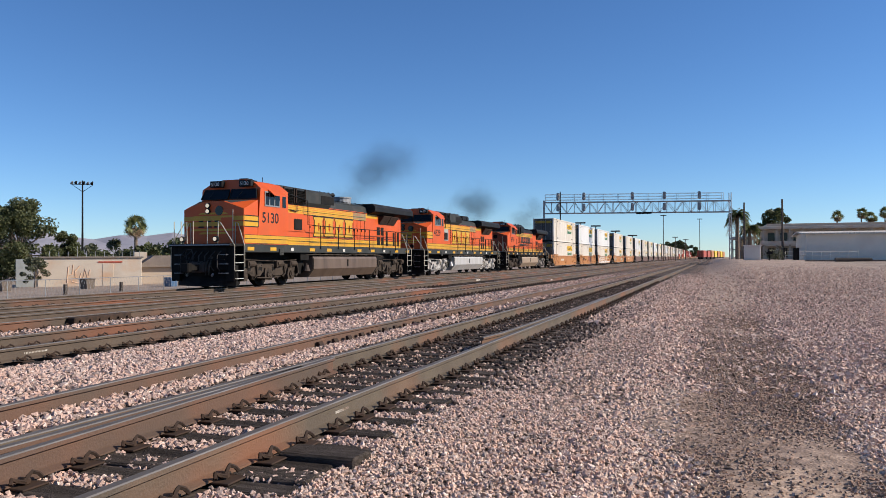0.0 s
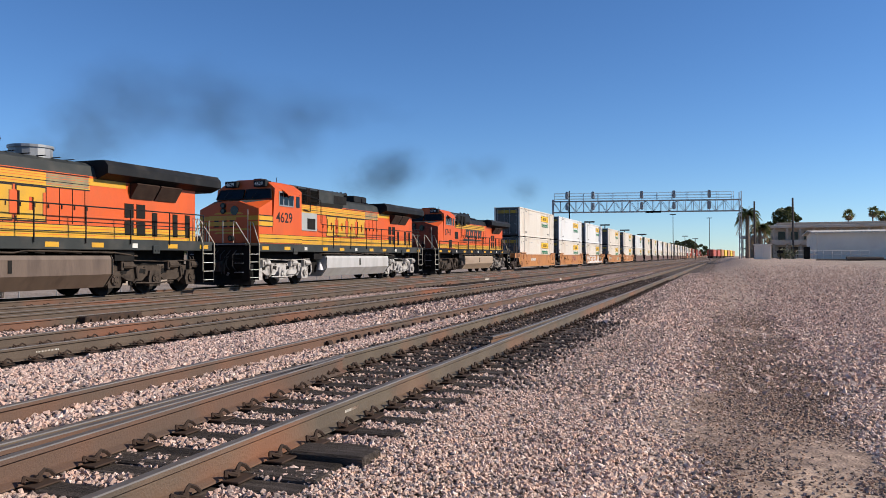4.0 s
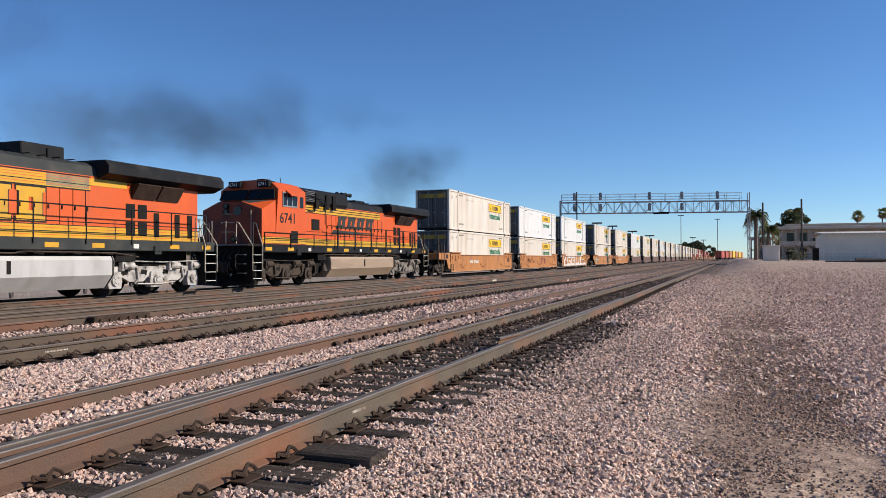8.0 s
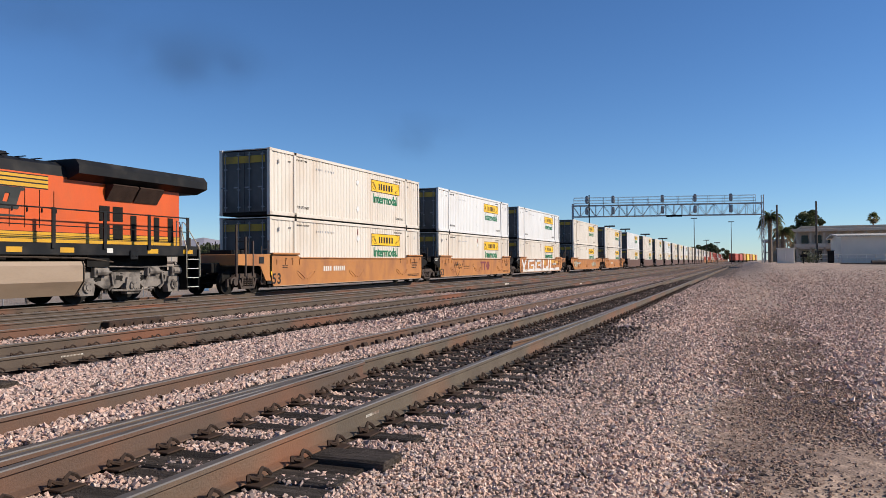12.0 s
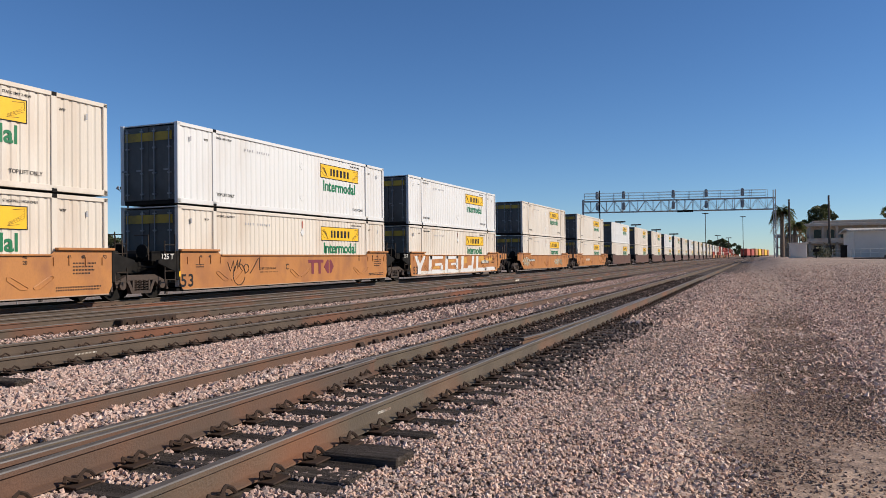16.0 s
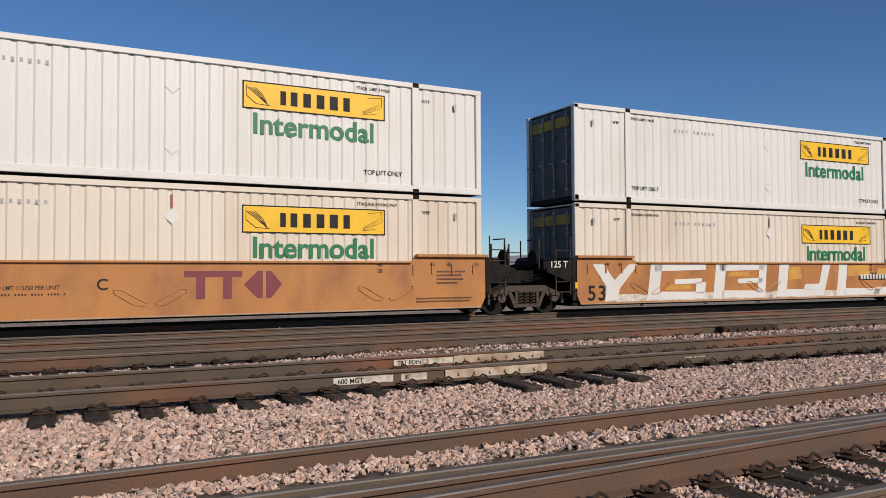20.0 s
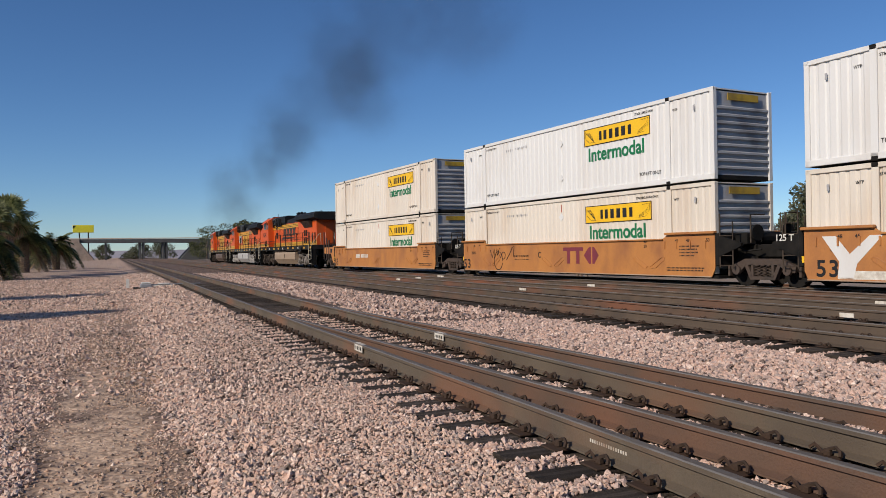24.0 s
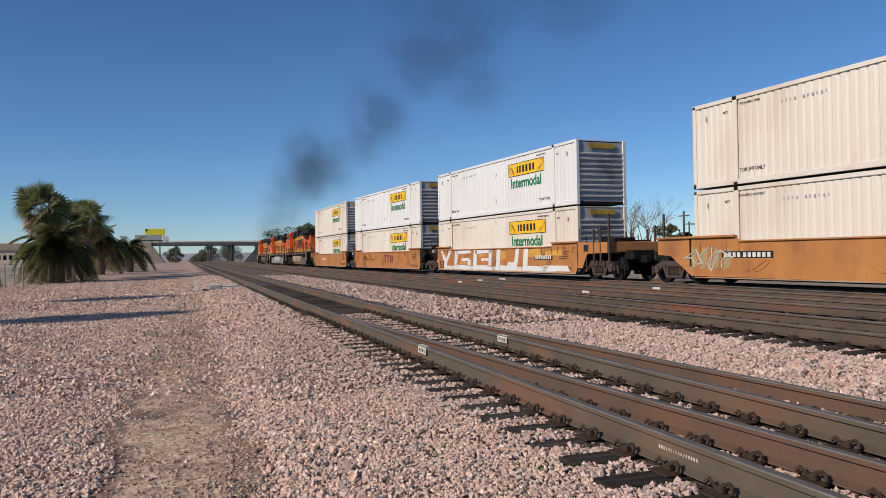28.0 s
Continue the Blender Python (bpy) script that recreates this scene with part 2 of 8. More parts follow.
def leaf_mat(name, col, col2):
    m = bpy.data.materials.new(name)
    m.use_nodes = True
    n, l = m.node_tree.nodes, m.node_tree.links
    b = n["Principled BSDF"]
    b.inputs["Roughness"].default_value = 0.6
    geo = n.new("ShaderNodeNewGeometry")
    x = n.new("ShaderNodeMix")
    x.data_type = "RGBA"
    x.inputs[6].default_value, x.inputs[7].default_value = (*col, 1), (*col2, 1)
    l.new(geo.outputs["Random Per Island"], x.inputs[0])
    l.new(x.outputs[2], b.inputs["Base Color"])
    tr = n.new("ShaderNodeBsdfTranslucent")
    l.new(x.outputs[2], tr.inputs[0])
    ms = n.new("ShaderNodeMixShader")
    ms.inputs[0].default_value = 0.25
    l.new(b.outputs[0], ms.inputs[1])
    l.new(tr.outputs[0], ms.inputs[2])
    l.new(ms.outputs[0], n["Material Output"].inputs[0])
    return m


def smoke_mat(name, thick, low, high):
    """Thin soot: dark and see-through, thinning out towards the rim of each puff and with its height over the ground."""
    m = bpy.data.materials.new(name)
    m.use_nodes = True
    n, l = m.node_tree.nodes, m.node_tree.links
    tc = n.new("ShaderNodeTexCoord")
    g = n.new("ShaderNodeTexGradient")
    g.gradient_type = "SPHERICAL"
    l.new(tc.outputs["Object"], g.inputs[0])
    t = n.new("ShaderNodeTexNoise")
    t.inputs["Scale"].default_value, t.inputs["Detail"].default_value = 1.1, 4
    oi = n.new("ShaderNodeObjectInfo")
    ad = n.new("ShaderNodeVectorMath")
    mu = n.new("ShaderNodeMath")
    mu.operation, mu.inputs[1].default_value = "MULTIPLY", 40
    l.new(oi.outputs["Random"], mu.inputs[0])
    l.new(tc.outputs["Object"], ad.inputs[0])
    l.new(mu.outputs[0], ad.inputs[1])
    l.new(ad.outputs[0], t.inputs["Vector"])
    r = n.new("ShaderNodeMapRange")
    r.inputs[1].default_value, r.inputs[2].default_value, r.inputs[3].default_value = 0.3, 0.7, 0.25
    l.new(t.outputs[0], r.inputs[0])
    x = n.new("ShaderNodeMath")
    x.operation = "MULTIPLY"
    l.new(g.outputs["Fac"], x.inputs[0])
    l.new(r.outputs[0], x.inputs[1])
    k = n.new("ShaderNodeMath")
    k.operation, k.inputs[1].default_value = "MULTIPLY", thick
    sm = n.new("ShaderNodeMapRange")
    sm.interpolation_type = "SMOOTHSTEP"
    sm.inputs[2].default_value = 0.6
    l.new(x.outputs[0], sm.inputs[0])
    l.new(sm.outputs[0], k.inputs[0])
    tr, df, ms = n.new("ShaderNodeBsdfTransparent"), n.new("ShaderNodeBsdfDiffuse"), n.new("ShaderNodeMixShader")
    df.inputs[0].default_value = (0.04, 0.04, 0.042, 1)
    geo, sp, up, kk = n.new("ShaderNodeNewGeometry"), n.new("ShaderNodeSeparateXYZ"), n.new("ShaderNodeMapRange"), n.new("ShaderNodeMath")
    l.new(geo.outputs["Position"], sp.inputs[0])
    l.new(sp.outputs[2], up.inputs[0])
    up.inputs[1].default_value, up.inputs[2].default_value, up.inputs[3].default_value, up.inputs[4].default_value = low, high, 1.0, 0.0
    kk.operation = "MULTIPLY"
    l.new(k.outputs[0], kk.inputs[0])
    l.new(up.outputs[0], kk.inputs[1])
    l.new(kk.outputs[0], ms.inputs[0])
    l.new(tr.outputs[0], ms.inputs[1])
    l.new(df.outputs[0], ms.inputs[2])
    l.new(ms.outputs[0], n["Material Output"].inputs[0])
    return m


M = {
    "ground": ground_mat(),
    "stone": stone_mat("ballast_stone", (0.1, 0.072, 0.056), (0.63, 0.455, 0.362), (0.9, 0.72, 0.6)),
    "middlestone": stone_mat("dull_ballast_stone", (0.13, 0.092, 0.076), (0.565, 0.408, 0.338), (0.8, 0.635, 0.535)),
    "pebble": stone_mat("gravel_stone", (0.1, 0.072, 0.055), (0.655, 0.478, 0.373), (0.9, 0.73, 0.6)),
    "pathstone": stone_mat("brown_path_gravel", (0.08, 0.056, 0.042), (0.36, 0.25, 0.182), (0.62, 0.47, 0.37)),
    "palepath": stone_mat("tan_path_gravel", (0.12, 0.085, 0.064), (0.49, 0.35, 0.262), (0.74, 0.58, 0.46)),
    "oilstone": stone_mat("oily_stone", (0.02, 0.017, 0.015), (0.1, 0.072, 0.06), (0.5, 0.37, 0.3)),
    "railside": mat("weathered_rail_steel", (0.125, 0.097, 0.066), (0.08, 0.06, 0.043), 1.6, 0.75, 0.0, 0.3, 60, 0.4, (0.22, 0.085, 0.038), 0.75, 0.45),
    "railrust": mat("rusted_rail_steel", (0.15, 0.074, 0.044), (0.09, 0.06, 0.043), 1.4, 0.8, 0.0, 0.3, 60, 0.4, (0.075, 0.06, 0.046), 0.85, 0.6),
    "rustwhite": mat("rust_stained_white_paint", (0.52, 0.45, 0.36), (0.36, 0.25, 0.17), 5, 0.75, 0, 0.2, 50, 0.4, (0.22, 0.09, 0.045), 0.9, 3.5),
    "raildark": mat("dark_brown_rail_steel", (0.105, 0.075, 0.051), (0.066, 0.048, 0.035), 1.6, 0.8, 0.0, 0.3, 60, 0.4, (0.2, 0.07, 0.032), 0.85, 0.3),
    "railtop": mat("worn_rail_head", (0.13, 0.108, 0.084), (0.09, 0.072, 0.055), 3, 0.62, 0.05, 0.05, 90, 0.3),
    "tie": mat("creosoted_timber", (0.045, 0.036, 0.029), (0.085, 0.068, 0.055), 5, 0.95, 0, 1.0, 45, 0.7, (0.15, 0.12, 0.1), 0.55, 3.0, (6, 0.8, 6), 0.4),
    "clip": mat("rusted_clip_steel", (0.04, 0.03, 0.024), (0.075, 0.046, 0.032), 8, 0.8, 0.2),
    "whitepaint": mat("chalky_white_paint", (0.7, 0.67, 0.6), (0.48, 0.43, 0.35), 6, 0.75, 0, 0.2, 50, 0.4, (0.2, 0.11, 0.065), 0.8, 5),
    "orange": mat("orange_locomotive_paint", (0.62, 0.092, 0.006), (0.54, 0.076, 0.006), 1.2, 0.5, 0, 0.05, 30, 0.12, (0.3, 0.09, 0.03), 0.3, 1.6, (1, 1, 0.4)),
    "yellow": mat("yellow_stripe_paint", (0.62, 0.34, 0.012), (0.54, 0.28, 0.013), 1.5, 0.42, 0, 0.05, 30, 0.15, (0.35, 0.2, 0.05), 0.35, 2, (1, 1, 0.4)),
    "green": mat("dark_green_locomotive_paint", (0.03, 0.034, 0.033), (0.045, 0.049, 0.047), 1.3, 0.6, 0, 0.05, 30, 0.2, (0.12, 0.1, 0.08), 0.3, 1.4),
    "black": mat("black_roof_paint", (0.009, 0.0095, 0.011), (0.016, 0.017, 0.018), 1.3, 0.6, 0, 0.05, 30, 0.2, (0.07, 0.06, 0.05), 0.35, 1.4),
    "tank_brown": mat("dusty_brown_tank", (0.1, 0.068, 0.048), (0.16, 0.112, 0.08), 1.1, 0.5, 0, 0.05, 30, 0.25, (0.045, 0.028, 0.02), 0.7, 1.6, (1.5, 1, 0.25)),
    "tan_tank": mat("dusty_tan_tank", (0.3, 0.22, 0.15), (0.36, 0.27, 0.19), 1.1, 0.55, 0, 0.05, 30, 0.2, (0.1, 0.07, 0.05), 0.4, 0.8, (0.5, 1, 2.5)),
    "silver": mat("silver_paint", (0.5, 0.485, 0.465), (0.4, 0.385, 0.365), 1.4, 0.5, 0.1, 0.05, 30, 0.15, (0.25, 0.21, 0.18), 0.4, 1.5, (1, 1, 0.4)),
    "truckgrime": mat("grimy_cast_steel", (0.045, 0.034, 0.026), (0.09, 0.068, 0.052), 2.5, 0.8, 0, 0.3, 25, 0.4, (0.008, 0.007, 0.006), 1.0, 2.6),
    "dustgear": mat("dust_caked_casting", (0.24, 0.21, 0.18), (0.12, 0.1, 0.085), 3.0, 0.8, 0, 0.3, 25, 0.4, (0.02, 0.017, 0.015), 1.0, 3.0),
    "rustgear": mat("rusty_truck_casting", (0.05, 0.034, 0.026), (0.075, 0.05, 0.036), 2.5, 0.8, 0, 0.3, 25, 0.3, (0.02, 0.018, 0.016), 0.7, 2.5),
    "dark": mat("black_running_gear", (0.007, 0.0065, 0.006), (0.017, 0.015, 0.013), 3, 0.75, 0, 0.2, 30, 0.2),
    "screen": mat("dusty_radiator_mesh", (0.035, 0.022, 0.017), (0.06, 0.038, 0.028), 3, 0.8, 0, 0.3, 60, 0.4),
    "grey": mat("grey_primer", (0.36, 0.38, 0.36), (0.3, 0.31, 0.3), 2, 0.55),
    "white": mat("white_paint", (0.66, 0.65, 0.6), (0.55, 0.53, 0.47), 2, 0.5, 0, 0.05, 30, 0.1),
    "cream": mat("cream_white_box_paint", (0.685, 0.625, 0.54), (0.61, 0.55, 0.465), 0.8, 0.5, 0, 0.06, 30, 0.1, (0.5, 0.36, 0.24), 0.4, 0.9, (1, 1, 0.25)),
    "boxwhite": mat("white_box_paint", (0.68, 0.68, 0.665), (0.635, 0.63, 0.61), 0.8, 0.5, 0, 0.06, 30, 0.08, (0.5, 0.42, 0.34), 0.25, 0.9, (1, 1, 0.25)),
    "boxgrey": mat("mottled_grey_box_paint", (0.4, 0.4, 0.41), (0.3, 0.3, 0.31), 1.2, 0.55, 0, 0.06, 30, 0.2, (0.12, 0.1, 0.09), 0.5, 1.2),
    "sill": mat("orange_brown_car_paint", (0.47, 0.2, 0.052), (0.4, 0.162, 0.045), 0.9, 0.55, 0, 0.08, 25, 0.25, (0.22, 0.085, 0.04), 0.7, 1.1, (1, 1, 0.6)),
    "scuffed": mat("scuffed_sill_edge", (0.42, 0.32, 0.24), (0.3, 0.18, 0.1), 2.0, 0.6, 0, 0.1, 25, 0.3),
    "sill_dark": mat("dark_brown_car_paint", (0.14, 0.065, 0.04), (0.1, 0.05, 0.033), 0.9, 0.6, 0, 0.08, 25, 0.2, (0.05, 0.035, 0.03), 0.5, 0.9),
    "redbox": mat("red_box_paint", (0.45, 0.07, 0.03), (0.35, 0.055, 0.03), 0.9, 0.55),
    "label": mat("yellow_panel", (0.83, 0.5, 0.012), (0.75, 0.43, 0.012), 2, 0.5),
    "ink": mat("black_lettering", (0.014, 0.014, 0.016), (0.03, 0.03, 0.03), 4, 0.55),
    "inkgreen": mat("green_lettering", (0.004, 0.17, 0.062), (0.006, 0.14, 0.052), 4, 0.5),
    "maroon": mat("maroon_mark", (0.2, 0.03, 0.045), (0.16, 0.03, 0.04), 4, 0.55),
    "silver_gear": mat("stained_silver_casting", (0.5, 0.475, 0.44), (0.33, 0.3, 0.27), 3.0, 0.6, 0.1, 0.3, 25, 0.3, (0.02, 0.017, 0.015), 1.0, 3.2),
    # door paint and end name panels: grime, plus the shade of the box ends painted in
    "doorgrey": mat("shaded_grimy_door_paint", (0.105, 0.1, 0.09), (0.06, 0.057, 0.052), 1.5, 0.6, 0, 0.06, 30, 0.2, (0.05, 0.045, 0.04), 0.7, 1.3),
    "label_soiled": mat("shaded_soiled_yellow_panel", (0.5, 0.32, 0.02), (0.38, 0.24, 0.02), 2, 0.6, 0, 0, 30, 0.2, (0.06, 0.05, 0.04), 0.6, 2),
    "faded": mat("faded_orange_spray", (0.68, 0.42, 0.26), (0.7, 0.5, 0.35), 3, 0.85),
    "tagpaint": mat("pale_spray_line", (0.5, 0.52, 0.45), (0.36, 0.36, 0.28), 5, 0.7),
    "tagfill": mat("thin_grey_green_spray", (0.4, 0.25, 0.1), (0.3, 0.24, 0.15), 6, 0.7),
    "ochre": mat("sprayed_ochre", (0.6, 0.33, 0.05), (0.5, 0.24, 0.05), 2, 0.6),
    "rubber": mat("dusty_rubber", (0.035, 0.033, 0.03), (0.07, 0.065, 0.058), 4, 0.7),
    "blackpilot": mat("black_pilot_paint", (0.006, 0.006, 0.006), (0.016, 0.014, 0.012), 3, 0.75, 0, 0.2, 30, 0.2),
    "handrail": mat("weathered_cream_handrail", (0.55, 0.5, 0.38), (0.42, 0.36, 0.25), 4, 0.6, 0, 0, 30, 0.2),
    "lamp_glow": glow_mat("lit_headlight", (1.0, 0.8, 0.55), 0.45),
    "glass": glass_mat("tinted_glass"),
    "galv": mat("galvanised_steel", (0.3, 0.31, 0.32), (0.22, 0.225, 0.23), 3, 0.5, 0.4),
    "pole": mat("tarred_pole_timber", (0.06, 0.045, 0.036), (0.1, 0.08, 0.065), 3, 0.85, 0, 0.3, 20, 0.3, None, 0, 1, (1, 1, 0.2)),
    "plaster": mat("stained_cream_plaster", (0.6, 0.52, 0.42), (0.5, 0.42, 0.33), 0.5, 0.85, 0, 0.2, 12, 0.2, (0.55, 0.26, 0.1), 0.5, 0.55),
    "shedwhite": mat("white_sheet_metal", (0.74, 0.67, 0.56), (0.66, 0.59, 0.49), 0.6, 0.55, 0, 0.1, 10, 0.1),
    "tan": mat("tan_stucco", (0.5, 0.41, 0.32), (0.43, 0.35, 0.27), 0.5, 0.85, 0, 0.2, 12, 0.15),
    "roofing": mat("asphalt_shingle", (0.24, 0.2, 0.165), (0.19, 0.155, 0.13), 1.5, 0.9, 0, 0.4, 8, 0.3),
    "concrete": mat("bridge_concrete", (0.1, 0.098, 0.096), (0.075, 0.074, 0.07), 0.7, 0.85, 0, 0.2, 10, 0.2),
    "bark": mat("palm_trunk_bark", (0.15, 0.11, 0.08), (0.23, 0.175, 0.125), 5, 0.9, 0, 0.8, 14, 0.3),
    "palmleaf": leaf_mat("palm_frond_green", (0.07, 0.095, 0.028), (0.27, 0.28, 0.11)),
    "deadleaf": leaf_mat("dry_palm_skirt", (0.26, 0.18, 0.1), (0.45, 0.33, 0.2)),
    "leaf": leaf_mat("tree_leaf", (0.045, 0.058, 0.018), (0.115, 0.125, 0.045)),
    "olive": leaf_mat("dusty_olive_leaf", (0.075, 0.085, 0.04), (0.14, 0.14, 0.08)),
    "twig": mat("dry_twig_bark", (0.16, 0.12, 0.09), (0.23, 0.18, 0.135), 5, 0.9),
    "greyleaf": leaf_mat("bare_grey_twig", (0.1, 0.09, 0.085), (0.2, 0.18, 0.17)),
    # rock paled and tinted mauve to stand for distant haze
    "mountain": mat("haze_tinted_hill_rock", (0.25, 0.25, 0.29), (0.33, 0.31, 0.335), 0.004, 0.95, 0, 0, 0.02, 0.3),
    "sign": mat("yellow_sign_face", (0.85, 0.75, 0.03), (0.8, 0.68, 0.03), 0.5, 0.5),
    "bin": mat("brown_bin_plastic", (0.13, 0.1, 0.075), (0.09, 0.07, 0.055), 3, 0.6),
    "blue": mat("blue_plastic", (0.04, 0.1, 0.2), (0.05, 0.11, 0.2), 2, 0.5),
    "signal": mat("grey_signal_enamel", (0.3, 0.31, 0.32), (0.24, 0.245, 0.25), 3, 0.6),
    "truss": mat("pale_bridge_steel", (0.42, 0.41, 0.39), (0.34, 0.33, 0.31), 2, 0.65),
    "fadedstripe": mat("soot_faded_stripe", (0.3, 0.24, 0.1), (0.2, 0.17, 0.1), 2.5, 0.6, 0, 0.05, 30, 0.3, (0.12, 0.1, 0.08), 0.7, 2.0),
    "nosegrime": mat("mottled_dark_brown_orange", (0.3, 0.045, 0.012), (0.17, 0.032, 0.012), 1.8, 0.6, 0, 0.05, 30, 0.3, (0.03, 0.014, 0.01), 0.8, 1.6),
    "railworn": mat("worn_rail_corner", (0.24, 0.22, 0.2), (0.14, 0.125, 0.11), 2, 0.45, 0.3, 0.05, 90, 0.2),
    "smoke": smoke_mat("exhaust_smoke", 0.33, 6.0, 10.6),
    "thin_smoke": smoke_mat("thin_exhaust_smoke", 0.25, 16.0, 38.0),
}


# ---- mesh tools ----
class Shape:
    """Gathers simple solids into one mesh."""

    def __init__(self):
        self.v, self.f, self.k = [], [], []

    def add(self, verts, faces, k=0):
        o = len(self.v)
        self.v += [tuple(v) for v in verts]
        self.f += [tuple(o + i for i in f) for f in faces]
        self.k += [k] * len(faces)
        return self

    def box(self, x0, x1, y0, y1, z0, z1, c=0.0, k=0):
        if c <= 0:
            vs = [(x, y, z) for x in (x0, x1) for y in (y0, y1) for z in (z0, z1)]
            return self.add(vs, [(0, 1, 3, 2), (4, 6, 7, 5), (0, 4, 5, 1), (2, 3, 7, 6), (0, 2, 6, 4), (1, 5, 7, 3)], k)
        c = min(c, (x1 - x0) / 2.1, (y1 - y0) / 2.1, (z1 - z0) / 2.1)
        vs, idx = [], {}
        for sx in (0, 1):
            for sy in (0, 1):
                for sz in (0, 1):
                    X, Y, Z = (x0, x1)[sx], (y0, y1)[sy], (z0, z1)[sz]
                    dx, dy, dz = (c, -c)[sx], (c, -c)[sy], (c, -c)[sz]
                    idx[sx, sy, sz] = len(vs)
                    vs += [(X, Y + dy, Z + dz), (X + dx, Y, Z + dz), (X + dx, Y + dy, Z)]
        q = lambda a, i: idx[a] + i
        fs = []
        for s in (0, 1):
            o = 1 if s else -1
            A = [q((s, 0, 0), 0), q((s, 1, 0), 0), q((s, 1, 1), 0), q((s, 0, 1), 0)]
            B = [q((0, s, 0), 1), q((0, s, 1), 1), q((1, s, 1), 1), q((1, s, 0), 1)]
            C = [q((0, 0, s), 2), q((1, 0, s), 2), q((1, 1, s), 2), q((0, 1, s), 2)]
            fs += [tuple(p[::o]) for p in (A, B, C)]
        for a in (0, 1):
            for b in (0, 1):
                fs += [(q((a, b, 0), 0), q((a, b, 1), 0), q((a, b, 1), 1), q((a, b, 0), 1)),
                       (q((a, 0, b), 0), q((a, 0, b), 2), q((a, 1, b), 2), q((a, 1, b), 0)),
                       (q((0, a, b), 1), q((1, a, b), 1), q((1, a, b), 2), q((0, a, b), 2))]
        for i in idx.values():
            fs.append((i, i + 1, i + 2))
        return self.add(vs, fs, k)

    def prism(self, outline, axis, a, b, k=0):
        """A straight bar: a closed outline in the other two axes, from a to b along the axis."""
        put = {"x": lambda p, t: (t, p[0], p[1]), "y": lambda p, t: (p[0], t, p[1]), "z": lambda p, t: (p[0], p[1], t)}[axis]
        m = len(outline)
        vs = [put(p, a) for p in outline] + [put(p, b) for p in outline]
        fs = [(i, (i + 1) % m, m + (i + 1) % m, m + i) for i in range(m)] + [tuple(range(m))[::-1], tuple(range(m, 2 * m))]
        return self.add(vs, fs, k)

    def cyl(self, p, q, r, n=8, r2=None, k=0):
        p, q = Vector(p), Vector(q)
        d = (q - p).normalized()
        u = d.orthogonal().normalized()
        w = d.cross(u)
        r2 = r if r2 is None else r2
        vs = []
        for c, rr in ((p, r), (q, r2)):
            vs += [c + (u * math.cos(2 * math.pi * i / n) + w * math.sin(2 * math.pi * i / n)) * rr for i in range(n)]
        fs = [(i, (i + 1) % n, n + (i + 1) % n, n + i) for i in range(n)] + [tuple(range(n))[::-1], tuple(range(n, 2 * n))]
        return self.add(vs, fs, k)

    def tube(self, pts, r, n=6, k=0):
        """A bent bar: rings swept along the points, closed at both ends."""
        pts = [Vector(p) for p in pts]
        vs, u = [], None
        for i, p in enumerate(pts):
            d = (pts[min(i + 1, len(pts) - 1)] - pts[max(i - 1, 0)]).normalized()
            u = d.orthogonal().normalized() if u is None else (u - d * u.dot(d)).normalized()
            w = d.cross(u)
            vs += [p + (u * math.cos(2 * math.pi * j / n) + w * math.sin(2 * math.pi * j / n)) * r for j in range(n)]
        m = len(pts)
        fs = [(i * n + j, i * n + (j + 1) % n, (i + 1) * n + (j + 1) % n, (i + 1) * n + j) for i in range(m - 1) for j in range(n)]
        return self.add(vs, fs + [tuple(range(n))[::-1], tuple(range((m - 1) * n, m * n))], k)

    def mesh(self, name, mats, smooth=False):
        me = bpy.data.meshes.new(name)
        me.from_pydata(self.v, [], self.f)
        for m in mats if isinstance(mats, (list, tuple)) else [mats]:
            me.materials.append(M[m] if isinstance(m, str) else m)
        if any(self.k):
            me.polygons.foreach_set("material_index", self.k)
        bm = bmesh.new()
        bm.from_mesh(me)
        bmesh.ops.recalc_face_normals(bm, faces=bm.faces)
        bm.to_mesh(me)
        bm.free()
        if smooth:
            me.polygons.foreach_set("use_smooth", [True] * len(me.polygons))
        me.update()
        return me


def empty(name):
    ob = new(name)
    ob.empty_display_size = 0.3
    return ob


def part(name, shape, material, parent, label="", at=None, smooth=False):
    """One mesh object under a thing or a part. shape: a Shape or a ready mesh."""
    me = shape.mesh(name, material, smooth) if isinstance(shape, Shape) else shape
    ob = new(name, me)
    ob.parent = parent
    if at is not None:
        ob.matrix_basis = at if isinstance(at, Matrix) else Matrix.Translation(at)
    return tagged(ob, label)


def pieces(name, shape, material, parent, label=""):
    """Every loose piece of a shape as a part of its own."""
    root = list(range(len(shape.v)))

    def find(i):
        while root[i] != i:
            i = root[i]
        return i

    for f in shape.f:
        for i in f[1:]:
            root[find(i)] = find(f[0])
    groups = {}
    for f in shape.f:
        groups.setdefault(find(f[0]), []).append(f)
    for fs in groups.values():
        ids = sorted(set(i for f in fs for i in f))
        new_id = {i: k for k, i in enumerate(ids)}
        s = Shape()
        s.add([shape.v[i] for i in ids], [tuple(new_id[i] for i in f) for f in fs])
        part(name, s, material, parent, label)


